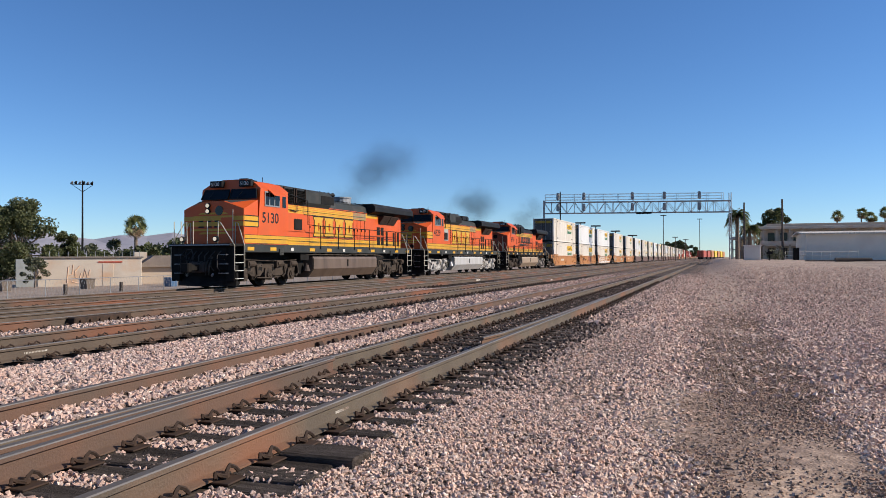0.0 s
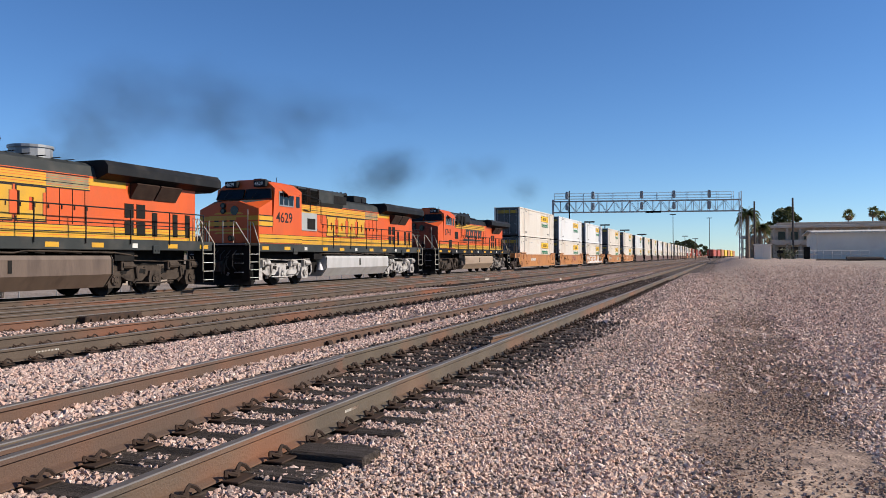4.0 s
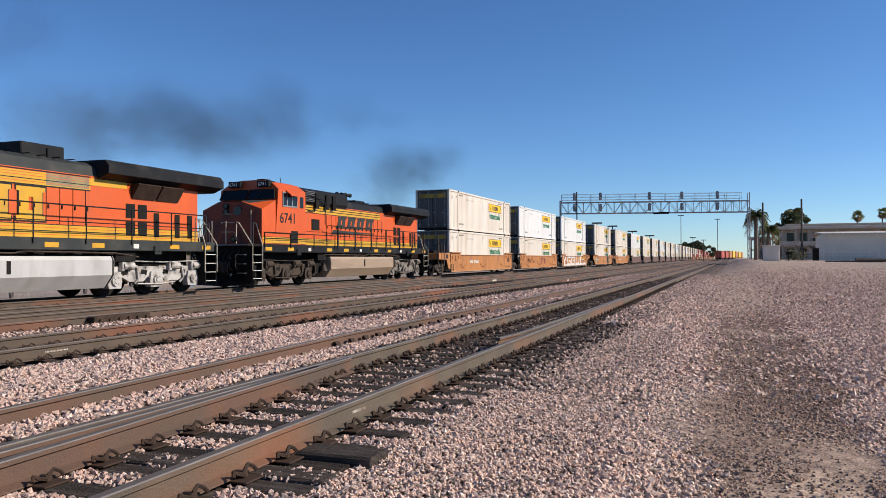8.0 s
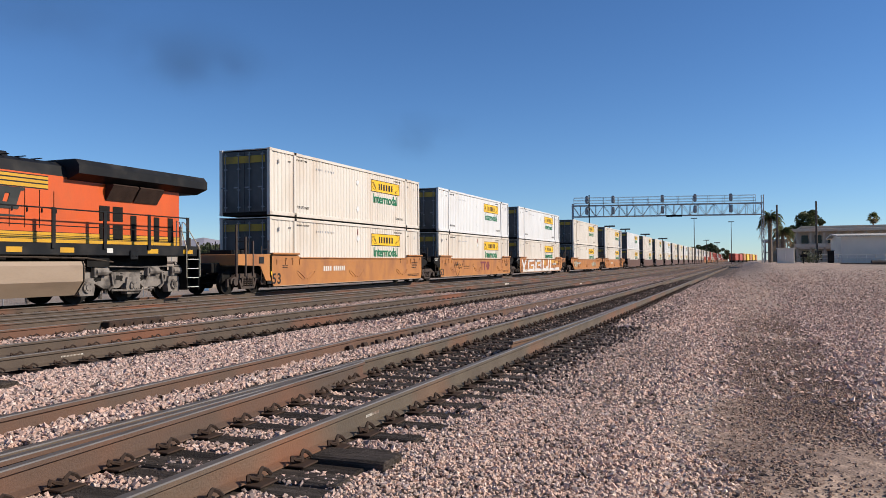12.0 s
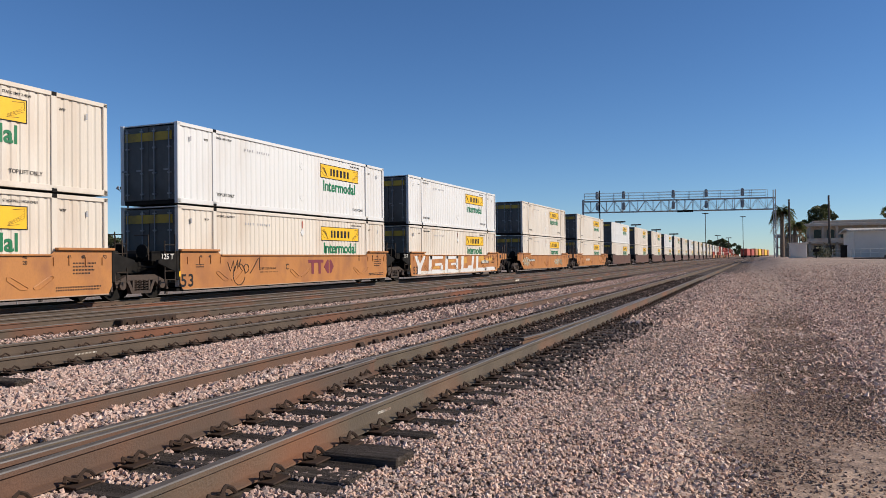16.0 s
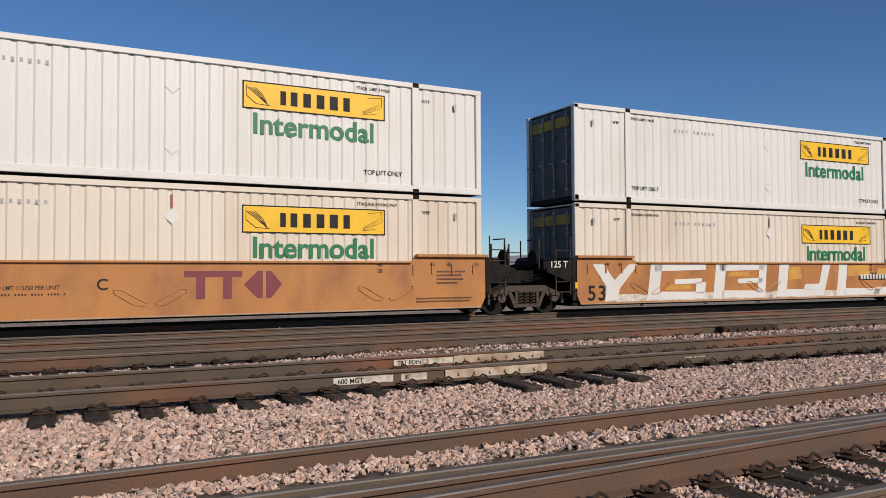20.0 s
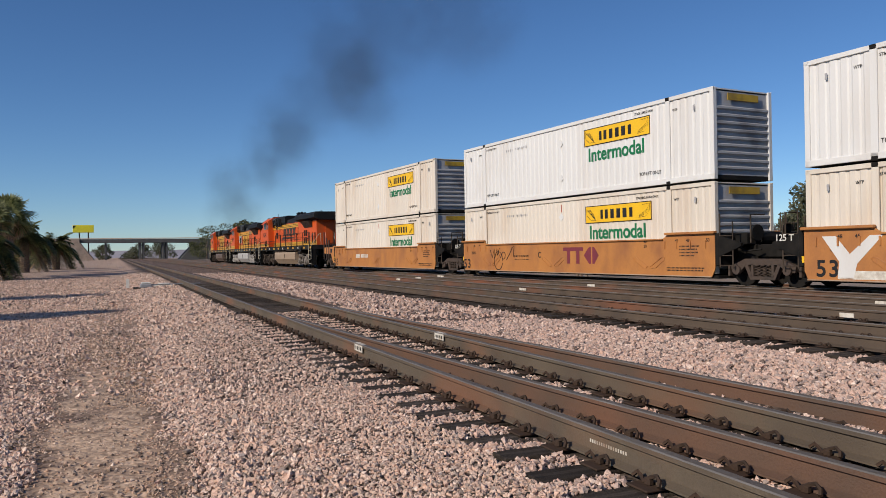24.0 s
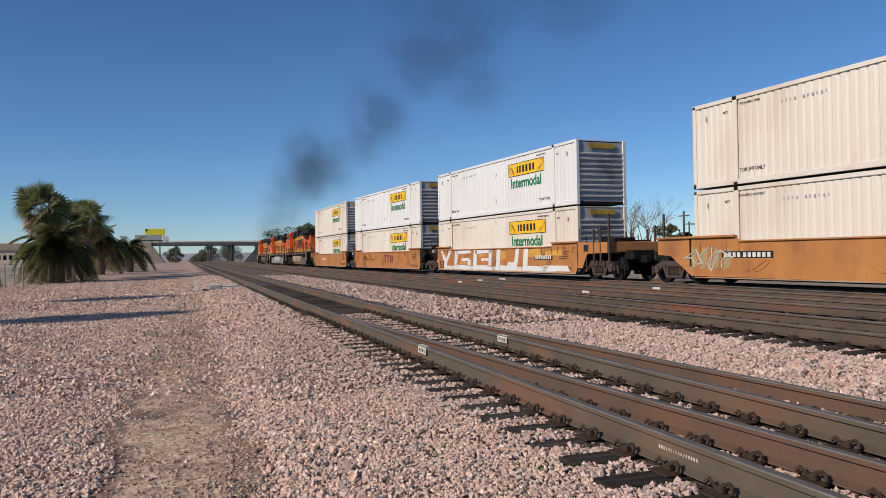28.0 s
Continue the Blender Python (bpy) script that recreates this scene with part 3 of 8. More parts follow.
def raw_mesh(name, verts, faces, mats):
    """A large mesh from arrays: verts (n,3), faces (m,k) with k corners each."""
    me = bpy.data.meshes.new(name)
    verts, faces = np.asarray(verts, np.float32), np.asarray(faces, np.int32)
    m, k = faces.shape
    me.vertices.add(len(verts))
    me.vertices.foreach_set("co", verts.ravel())
    me.loops.add(m * k)
    me.loops.foreach_set("vertex_index", faces.ravel())
    me.polygons.add(m)
    me.polygons.foreach_set("loop_start", np.arange(0, m * k, k, dtype=np.int32))
    for s in mats if isinstance(mats, (list, tuple)) else [mats]:
        me.materials.append(M[s])
    me.update(calc_edges=True)
    me.shade_flat()
    return me


TEXTS = {}


def text_mesh(s, size, material, thick=0.003, narrow=1.0, bold=0.012):
    """Lettering standing in the x-z plane, facing -y, from its lower left corner."""
    key = (s, size, material, narrow)
    if key not in TEXTS:
        cu = bpy.data.curves.new("lettering", "FONT")
        cu.body, cu.size, cu.extrude = s, size, thick
        cu.offset = size * bold
        ob = bpy.data.objects.new("lettering", cu)
        scene.collection.objects.link(ob)
        me = bpy.data.meshes.new_from_object(ob.evaluated_get(bpy.context.evaluated_depsgraph_get()))
        bpy.data.objects.remove(ob)
        me.transform(Matrix(((narrow, 0, 0, 0), (0, 0, -1, 0), (0, 1, 0, 0), (0, 0, 0, 1))))
        me.materials.clear()
        me.materials.append(M[material])
        TEXTS[key] = me
    return TEXTS[key]


# ---- ground ----
BED = [(-9000, -0.5), (-14, -0.5), (-6, -0.44), (-1.0, -0.42), (0.6, -0.4), (2.1, -0.235), (2.5, -0.225), (4.75, -0.225), (5.0, -0.15), (5.4, -0.15), (6.2, -0.19),
       (7.4, -0.17), (7.95, -0.22), (8.4, -0.275), (8.95, -0.265), (9.3, -0.245), (22.6, -0.235), (24.5, -0.45), (33, -1.3), (9000, -1.35)]


def bed(y):
    """Height of the trackbed across the line; rail tops are at 0."""
    for (a, p), (b, q) in zip(BED, BED[1:]):
        if y <= b:
            return p + (q - p) * (y - a) / (b - a)
    return BED[-1][1]


def heaps(x, y):
    """Ballast heaped between the middle tracks and against the sleeper ends beyond the turnout."""
    up = np.clip((x - 1) / 4, 0, 1)
    far = np.clip((45 - np.abs(x)) / 15, 0, 1)
    ridge_at = lambda c, w: np.clip(1.6 * (1 - np.abs(y - c) / w), 0, 1)
    return far * (up * (0.15 * ridge_at(11.75, 0.85) + 0.1 * ridge_at(15.05, 0.42) + 0.05 * ridge_at(8.5, 0.5)) + 0.09 * ridge_at(18.25, 0.95))


def land(x, y):
    """The trackbed, and the yard beside it that climbs gently towards +x."""
    a = min(max((x - 22) / 85, 0), 1)
    b = min(max((2.2 - y) / 5, 0), 1)
    return bed(y) + (float(heaps(x, y)) if 8 < y < 19.3 else 0) + 1.25 * a * a * (3 - 2 * a) * b * b * (3 - 2 * b)


def build_ground():
    xs = [-4000, -1500, -600, -300, -150, -90] + [-60 + 2.0 * i for i in range(16)] + [-28 + 0.5 * i for i in range(121)] + [34 + 2 * i for i in range(45)] + [150, 300, 600, 1500, 4000]
    ys = [-4000, -1200, -400, -150, -60, -30, -20] + [-14 + 0.4 * i for i in range(97)] + [26, 28, 30, 33, 40, 60, 120, 300, 1000, 4000]
    vs = []
    for x in xs:
        for y in ys:
            z = land(x, y)
            if abs(x) < 40 and abs(y) < 26:
                z += 0.02 * noise.noise((x * 0.9, y * 0.9, 3)) + (0.03 * noise.noise((x * 0.3, y * 0.5, 8)) if y < 2 or 5.8 < y < 8 else 0)
            vs.append((x, y, z))
    ny = len(ys)
    fs = [(i * ny + j, (i + 1) * ny + j, (i + 1) * ny + j + 1, i * ny + j + 1) for i in range(len(xs) - 1) for j in range(ny - 1)]
    ob = new("ground", raw_mesh("ground", vs, fs, "ground"))
    tagged(ob, "pinkish grey crushed-stone gravel with a worn dirt path", "ground", kind="structure")


BED_Y, BED_Z = zip(*BED)


def land_many(x, y):
    a = np.clip((x - 22) / 85, 0, 1)
    b = np.clip((2.2 - y) / 5, 0, 1)
    return np.interp(y, BED_Y, BED_Z) + heaps(x, y) + 1.25 * a * a * (3 - 2 * a) * b * b * (3 - 2 * b)


CUBE = np.array([(i, j, k) for i in (-1, 1) for j in (-1, 1) for k in (-1, 1)], float) * 0.72
CUBE_F = np.array([(0, 1, 3), (0, 3, 2), (4, 6, 7), (4, 7, 5), (0, 4, 5), (0, 5, 1), (2, 3, 7), (2, 7, 6), (0, 2, 6), (0, 6, 4), (1, 5, 7), (1, 7, 3)])
OCTA = np.array([(math.cos(q * 1.0472), math.sin(q * 1.0472), 0.62 if q % 2 else -0.62) for q in range(6)]) * 1.1
OCTA_F = np.array([(1, 3, 5), (4, 2, 0), (0, 2, 1), (1, 2, 3), (2, 4, 3), (3, 4, 5), (4, 0, 5), (5, 0, 1)])
TETRA = np.array([(1, 1, 1), (-1, -1, 1), (-1, 1, -1), (1, -1, -1)], float)
TETRA_F = np.array([(0, 1, 3), (0, 2, 1), (0, 3, 2), (1, 2, 3)])


def chance(x, y, p, k):
    """True for a share p of the places, by a hash of the place."""
    return (np.abs(np.sin(x * (31.7 + k) + y * (57.3 + 3.1 * k)) * 43758.5) % 1) < p


def scatter(name, label, n, xr, yr, smin, smax, material, seed, keep, sides=12, heap=0.6):
    """Angular stones heaped on the bed, joined: broken cubes near by, simpler ones farther off."""
    r = np.random.RandomState(seed)
    x, y = r.uniform(*xr, n), r.uniform(*yr, n)
    ok = keep(x, y) & in_sight(x, y)
    x, y = x[ok], y[ok]
    n = len(x)
    s = smin + (smax - smin) * r.rand(n) ** 1.7
    z = land_many(x, y) + s * r.uniform(0.0, heap, n)
    base, f, jag = {12: (CUBE, CUBE_F, 0.34), 8: (OCTA, OCTA_F, 0.14), 4: (TETRA, TETRA_F, 0.2)}[sides]
    m = len(base)
    v = base[None] + r.uniform(-jag, jag, (n, m, 3))
    v *= np.stack([s * r.uniform(0.95, 1.25, n), s * r.uniform(0.7, 1, n), s * r.uniform(0.5, 0.85, n)], 1)[:, None] * 0.5
    # tumbled freely about the upright, less about the level axes
    a = np.stack([r.uniform(-0.9, 0.9, n), r.uniform(-0.9, 0.9, n), r.uniform(0, 6.283, n)], 1)
    for i, j, k in ((1, 2, 0), (0, 2, 1), (0, 1, 2)):
        c, d = np.cos(a[:, k])[:, None], np.sin(a[:, k])[:, None]
        p, q = v[:, :, i].copy(), v[:, :, j].copy()
        v[:, :, i], v[:, :, j] = c * p - d * q, d * p + c * q
    v += np.stack([x, y, z], 1)[:, None]
    f = (f[None] + (np.arange(n) * m)[:, None, None]).reshape(-1, 3)
    ob = new(name, raw_mesh(name, v.reshape(-1, 3), f, material))
    tagged(ob, label, "gravel", kind="stuff")


def in_sight(x, y):
    """Loose stones thin out over the yard behind the line of view."""
    h = np.abs(np.sin(x * 17.13 + y * 41.7) * 43758.5) % 1
    return y > -0.21 * np.abs(x) - 0.8 - 2.5 * h ** 3


def thin(x, y, a, b, p=1.0):
    """Fewer and fewer stones from |x| = a to |x| = b."""
    h = np.abs(np.sin(x * 12.9898 + y * 78.233) * 43758.5) % 1
    return h < np.clip((b - np.abs(x)) / (b - a), 0, 1) ** p


def lane(x, y):
    """How far a place lies inside the footway: 1 on it, 0 off it."""
    g = np.clip((x - 1) / 3, 0, 1)
    w = (y + 0.12 * np.sin(x * 1.3) + 0.1 * np.sin(x * 3.1 + 1) - 0.05 + 0.42 * g) * (1 - 0.22 * g)
    return np.clip((0.72 - np.abs(w)) / 0.25, 0, 1)


def trodden(x, y):
    """The bare earth inside the footway."""
    w = y + 0.1 * np.sin(x * 1.7) + 0.07 * np.sin(x * 4.3 + 2)
    left = (x < -4) & (x > -12.5 + np.sin(y * 5)) & (w > -0.38) & (w < 0.44)
    right = (x > 3) & (x < 7.2 + np.sin(y * 6)) & (w > -0.98) & (w < -0.12) & (np.sin(x * 2.1 + 0.6) > -0.5)
    return left | right


def near_tie(x, y):
    """True between the ties, false on top of them."""
    a = np.abs((x + 0.25) % 0.5 - 0.25)
    return ~(((a < 0.12) & (y > 2.5) & (y < 5.2)) | ((a < 0.14) & (y > np.where(x > 3.5, 9.0, 8.55)) & (y < 11.3)))


def off_rail(x, y):
    ok = near_tie(x, y)
    for c in (3.12, 4.56, 9.2, 10.64, 15.63, 17.07, 19.45):
        ok &= np.abs(y - c) > 0.12
    for c in (12.48, 13.92):
        ok &= np.abs(y - c - 0.95 * np.clip((x + 26) / 60, 0, 1)) > 0.12
    return ok & (np.abs(y - (np.clip(4.72 + (x + 15) * 0.0515, 4.7, 5.95))) > 0.11)


def build_stones():
    r = np.hypot
    coarse = lambda x, y: chance(x, y, 1 - lane(x, y), 1) & ~trodden(x, y)
    dirty = lambda x, y: chance(x, y, np.clip((x - 6) / 7, 0, 0.88) * np.clip((y - 2.1 + 0.5 * np.clip((x - 10) / 12, 0, 1)) / 0.5, 0, 1) * (y < 5.2), 2)
    ridge = lambda x, y: chance(x, y, np.exp(-((y - 0.98 - 0.1 * np.sin(x * 0.8)) / 0.28) ** 2), 3)
    scatter("ballast_stones", "small pinkish angular stones on the bank of the near track", 72000, (-9, 9), (0.75, 2.6), 0.017, 0.038, "stone", 3,
            lambda x, y: off_rail(x, y) & (r(x, y) < 8.6) & ~dirty(x, y) & coarse(x, y), 8)
    scatter("rail_ballast", "pinkish angular ballast heaped between the near rails", 72000, (-9, 9), (2.5, 5.4), 0.02, 0.048, "middlestone", 33,
            lambda x, y: off_rail(x, y) & (r(x, y) < 8.6) & ~dirty(x, y) & coarse(x, y), 8)
    scatter("ridge_stones", "larger pinkish stones along the foot of the bank", 16000, (-22, 22), (0.4, 1.6), 0.03, 0.06, "stone", 14, lambda x, y: ridge(x, y) & (np.abs(x) > 4), heap=0.5)
    scatter("ballast_bank", "pinkish angular ballast along the near track", 95000, (-19, 19), (0.75, 5.4), 0.02, 0.048, "stone", 15,
            lambda x, y: off_rail(x, y) & (r(x, y) > 8.4) & ~dirty(x, y) & coarse(x, y), 8)
    scatter("middle_ballast", "coarse pinkish ballast between the near and middle tracks", 84000, (-14, 16), (5.2, 9.0), 0.03, 0.07, "middlestone", 31, off_rail, 8, 0.45)
    scatter("oily_ballast", "dark oily ballast between sleepers of the near track", 44000, (5, 56), (1.5, 5.3), 0.03, 0.07, "oilstone", 4, lambda x, y: off_rail(x, y) & dirty(x, y), 8)
    scatter("far_ballast", "pinkish ballast between the middle tracks", 60000, (-20, 32), (8.9, 19.3), 0.04, 0.075, "middlestone", 5, off_rail, 8, 0.2)
    scatter("far_bank_ballast", "pale ballast stones along the middle tracks", 40000, (-60, 70), (5.4, 8.6), 0.045, 0.09, "middlestone", 6, lambda x, y: off_rail(x, y) & (np.abs(x) > 14.5) & thin(x, y, 30, 70), 4)
    for name, x0, x1, m, k in (("gravel_stones", 0.0, 10.5, "pebble", 7), ("loose_gravel", -10.5, 0.0, "stone", 8)):
        scatter(name, "loose grey and pink gravel beside the footway", 78000, (x0, x1), (-2.9, 0.95), 0.018, 0.047, m, k, coarse, 8)
    for name, x0, x1, m, k in (("path_grit", 0.0, 26, "pathstone", 21), ("path_sand", -26, 0.0, "palepath", 22)):
        scatter(name, "fine brown gravel trodden into the footway", 92000 if x0 == 0 else 66000, (x0, x1), (-1.4, 1.0), 0.012, 0.037, m, k,
                lambda x, y: chance(x, y, lane(x, y) * np.where(trodden(x, y), 0.3, 0.95) * np.clip((26 - np.abs(x)) / 14, 0, 1), 4), 8, 0.25)
    for name, x0, x1, m, k in (("yard_stones", 10, 28, "stone", 19), ("bank_stones", -28, -10, "stone", 20)):
        scatter(name, "loose grey and pink gravel on the yard", 95000, (x0, x1), (-6.0, 1.9), 0.026, 0.06, m, k, lambda x, y: chance(x, y, 1 - 0.9 * lane(x, y), 5) & (np.abs(x) > 10) & ~((y > 1.0) & (np.abs(x) < 18)), 4)
    scatter("yard_gravel", "scattered coarse gravel over the yard", 90000, (27, 80), (-17, 2.2), 0.035, 0.075, "stone", 9, lambda x, y: chance(x, y, 1 - 0.6 * lane(x, y), 6) & thin(x, y, 30, 80, 1.4), 4)
    scatter("bank_gravel", "scattered coarse gravel along the bank", 85000, (-75, -27), (-15, 2.4), 0.04, 0.085, "stone", 10, lambda x, y: chance(x, y, 1 - 0.6 * lane(x, y), 6) & thin(x, y, 30, 75, 1.4), 4)
    for name, x0, x1, k in (("shoulder_stones", 17, 70, 12), ("shoulder_ballast", -70, -17, 13)):
        scatter(name, "pinkish ballast along the shoulder of the near track", 24000, (x0, x1), (0.7, 2.8), 0.042, 0.085, "stone", k, lambda x, y: thin(x, y, 30, 70), 4)


# ---- tracks ----
RAIL = [(-0.03, 0.0), (0.03, 0.0), (0.037, -0.008), (0.037, -0.036), (0.01, -0.052), (0.01, -0.155), (0.076, -0.174), (0.076, -0.186),
        (-0.076, -0.186), (-0.076, -0.174), (-0.01, -0.155), (-0.01, -0.052), (-0.037, -0.036), (-0.037, -0.008)]


def rail_mesh(pts, steel="railside"):
    """A rail swept along points (x, y)."""
    m, vs, fs, ks = len(RAIL), [], [], []
    for x, y in pts:
        vs += [(x, y + a, b) for a, b in RAIL]
    for i in range(len(pts) - 1):
        for j in range(m):
            a, b = i * m + j, i * m + (j + 1) % m
            fs.append((a, b, b + m, a + m))
            ks.append(1 if j == 0 else 2 if j in (1, 13) else 0)
    fs += [tuple(range(m)), tuple(range(len(vs) - m, len(vs)))]
    ks += [0, 0]
    s = Shape()
    s.v, s.f, s.k = vs, fs, ks
    return s.mesh("rail", [steel, "railtop", "railworn"])


def bends(f, x0, x1, step=4.0):
    n = max(2, int((x1 - x0) / step) + 1)
    return [(x0 + (x1 - x0) * i / (n - 1), f(x0 + (x1 - x0) * i / (n - 1))) for i in range(n)]


def shift(x):
    """How far the train's track has drawn over towards the near tracks at x."""
    q = min(max((15.8 - x) / 97.5, 0), 1)
    b, k = 0.25, 1 / 0.75
    v = k * q * q / (2 * b) if q < b else (1 - k * (1 - q) ** 2 / (2 * b) if q > 1 - b else k * (q - b / 2))
    return -5.13 * v


TRAIN_Y = 20.17
line_1 = lambda x: 3.84
line_2 = lambda x: 9.92
line_3 = lambda x: 13.2 + 0.95 * min(max((x + 26) / 60, 0), 1)
line_4 = lambda x: 16.35
line_5 = lambda x: TRAIN_Y + shift(x)
side_rail = lambda x: 4.62 + 1.33 * min(max((x + 17) / 29, 0), 1) ** 0.92
closure_rail = lambda x: 3.2 + 1.3 * min(max((x + 14.5) / 23.5, 0), 1)


def tie_shape(length, wide=0.23, high=0.18):
    return Shape().box(-wide / 2, wide / 2, -length / 2, length / 2, -0.2 - high, -0.2, 0.012)


def plate_shape(k=1.0):
    """Steel seat with a cast shoulder and a wavy spring clip, of size k, on each side of the rail foot."""
    s = Shape().box(-0.1, 0.1, -0.2, 0.2, -0.2, -0.186, 0.004)
    wave = ((-0.125, 0.02, 0.042), (-0.1, 0.0, 0.07), (-0.065, 0.0, 0.05), (-0.02, 0.02, 0.035), (0.02, 0.0, 0.062), (0.06, -0.012, 0.078), (0.1, 0.0, 0.058), (0.115, 0.02, 0.03))
    for d in (-1, 1):
        y = d * 0.11
        s.box(-0.028 * k, 0.028 * k, y - 0.022, y + 0.022, -0.19, -0.19 + 0.048 * k, 0.01 * k)
        s.tube([(a * k, y + d * b, -0.2 + c * k) for a, b, c in wave], 0.0135 * k, 5)
    return s


def build_track(label, line, x0, x1, ties, step=0.5, spans=None, steel="raildark", clip=0.75):
    t = empty("railway_track")
    tagged(t, label, "railway track", kind="structure")
    for d in (-0.72, 0.72):
        if abs(line(x0) - line(x1)) < 1e-6:
            pts = [(x0, line(x0) + d), (-40, line(0) + d), (0, line(0) + d), (40, line(0) + d), (x1, line(x1) + d)]
        else:
            pts = bends(lambda x: line(x) + d, x0, -90, 100) + bends(lambda x: line(x) + d, -86, 40, 3.0) + bends(lambda x: line(x) + d, 60, x1, 100)
        part("rail", rail_mesh(pts, steel), None, t)
    me, pl = tie_shape(2.6).mesh("tie", "tie"), plate_shape(clip).mesh("tie_plate", "clip")
    bold = plate_shape(min(1.05, clip + 0.25)).mesh("tie_plate", "clip")
    r = random.Random(len(label))
    n = 0
    x = ties[0]
    while x < ties[1]:
        near, far = line(x) - 1.3, line(x) + 1.3
        if spans and spans[0] < x < spans[1]:
            far = max(far, side_rail(x) + 0.55)
        if n < 290:
            o = part("tie", me, None, t, at=pose(x + r.uniform(-0.02, 0.02), (near + far) / 2 + r.uniform(-0.05, 0.05), r.uniform(-0.02, 0.0), 0, 0, r.uniform(-0.8, 0.8)))
            o.scale = (r.uniform(0.9, 1.1), (far - near) / 2.6, 1)
            n += 1
        if ties[2] < x < ties[3]:
            for d in (-0.72, 0.72):
                part("tie_plate", bold if x > 2 else pl, None, t, at=(x, line(x) + d, 0))
        x += step
    return t


def build_tracks():
    t1 = build_track("rusty near track on oily dark timber sleepers", line_1, -1500, 1500, (-40, 60, -20, 46), spans=(-17, 12), steel="railside", clip=1.0)
    # turnout: a closure rail and a side rail that leave the near track
    part("closure_rail", rail_mesh(bends(closure_rail, -14.5, 8.8, 2.0), "railrust"), None, t1, "rusty switch rail between the near rails")
    part("side_rail", rail_mesh(bends(side_rail, -17, 11, 2.0) + [(11.3, 5.95), (160, 6.3)], "railrust"), None, t1, "rust-streaked side rail of the turnout")
    part("point_rail", rail_mesh([(11.6, 3.42), (12.4, 3.33), (17, 3.24), (24, 3.2)]), None, t1, "tapered switch point against the near rail")
    part("stock_rail", rail_mesh([(-2, 4.32), (4, 4.42), (8, 4.46)], "railrust"), None, t1, "second rail head lying close beside the stock rail")
    pl = plate_shape().mesh("tie_plate", "clip")
    for i in range(56):
        x = -16.5 + 0.5 * i
        if x < 9:
            part("tie_plate", pl, None, t1, at=(x, side_rail(x), 0))
        if -14 < x < 8.5:
            part("tie_plate", pl, None, t1, at=(x, closure_rail(x), 0))
    brace = Shape().prism([(-0.2, -0.2), (-0.03, -0.2), (-0.03, -0.05), (-0.07, -0.045), (-0.11, -0.12), (-0.2, -0.165)], "x", -0.075, 0.075).box(-0.1, 0.1, -0.24, 0.05, -0.2, -0.185, 0.004).mesh("rail_brace", "clip")
    for i in range(17):
        part("rail_brace", brace, None, t1, "dark cast rail brace", at=(11.0 + 0.5 * i, 5.9, -0.04)).scale = (0.85, 0.9, 0.8)
    for i in range(13):
        o = part("rail_brace", brace, None, t1, "dark cast rail brace", at=(9.2 + 0.5 * i, 4.53, -0.1))
        o.scale = (0.4, 0.45, 0.5)
    part("switch_tie", Shape().box(5.1, 5.38, 2.4, 3.0, -0.38, -0.16, 0.015), "tie", t1, "thick dark sleeper standing proud of the ballast")
    part("switch_tie", Shape().box(4.62, 4.86, 2.5, 4.9, -0.38, -0.195, 0.015), "tie", t1, "thick dark sleeper standing proud of the ballast")
    r = random.Random(9)
    for i in range(5):
        x, y = -2.32 + 0.062 * i, 5.2 + r.uniform(-0.03, 0.02)
        w, h = r.uniform(0.03, 0.055), r.uniform(0.06, 0.1)
        chip = Shape().prism([(x - w, -0.17), (x + w, -0.17), (x + w * 0.8, -0.17 + h * 0.8), (x - w * 0.3, -0.16 + h), (x - w * 0.9, -0.17 + h * 0.6)], "y", y - w, y + w)
        tagged(new("white_stone", chip.mesh("white_stone", "whitepaint")), "white-painted broken stone lying in the ballast", "stone", "white stones in the ballast")
    v, f = leaf_quads(np.random.RandomState(4).normal(size=(60, 3)) * np.array([0.09, 0.06, 0.05]) + np.array([-2.98, 8.75, -0.12]), 5, 0.035)
    tagged(new("weed", raw_mesh("weed", v, f, "leaf")), "small green weed beside the middle track", "weed", kind="stuff")
    build_track("straight middle track on dark timber sleepers", line_2, -1500, 1500, (-30, 60, -18, 44))
    build_track("brown-railed track curving among the middle tracks", line_3, -1500, 1500, (-24, 48, -12, 38), 0.6, clip=0.7)
    build_track("brown-railed far track on weathered sleepers", line_4, -1500, 1500, (-24, 30, 0, 0), 0.6)
    for x in (5.0, 5.55, 6.1, 6.65):
        part("switch_tie", Shape().box(x, x + 0.24, 7.95, 8.75, -0.36, -0.135 + 0.03 * (x % 0.3), 0.015), "tie", t1, "long dark sleeper end beside the middle track")
    j = empty("bolted_joint")
    tagged(j, "dark bolted steel joint block on a middle track", "rail joint")
    part("block", Shape().box(13.2, 14.9, 12.86, 13.08, -0.2, -0.02, 0.02), "clip", j)
    for i in range(6):
        part("bolt", Shape().cyl((13.35 + 0.28 * i, 12.82, -0.1), (13.35 + 0.28 * i, 12.87, -0.1), 0.03, 6), "clip", j)
    part("rod", Shape().tube([(13.4, 12.8, -0.16), (14.2, 12.2, -0.18), (15.2, 12.0, -0.18)], 0.025, 6), "railrust", j, "rusty switch rod")
    t5 = build_track("main track under the freight train", line_5, -1500, 1500, (-40, 40, -22, 24), 0.6)
    small = Shape().prism([(-0.14, -0.19), (-0.02, -0.19), (-0.02, -0.03), (-0.1, -0.03), (-0.14, -0.1)], "x", -0.11, 0.11).mesh("rail_brace", "clip")
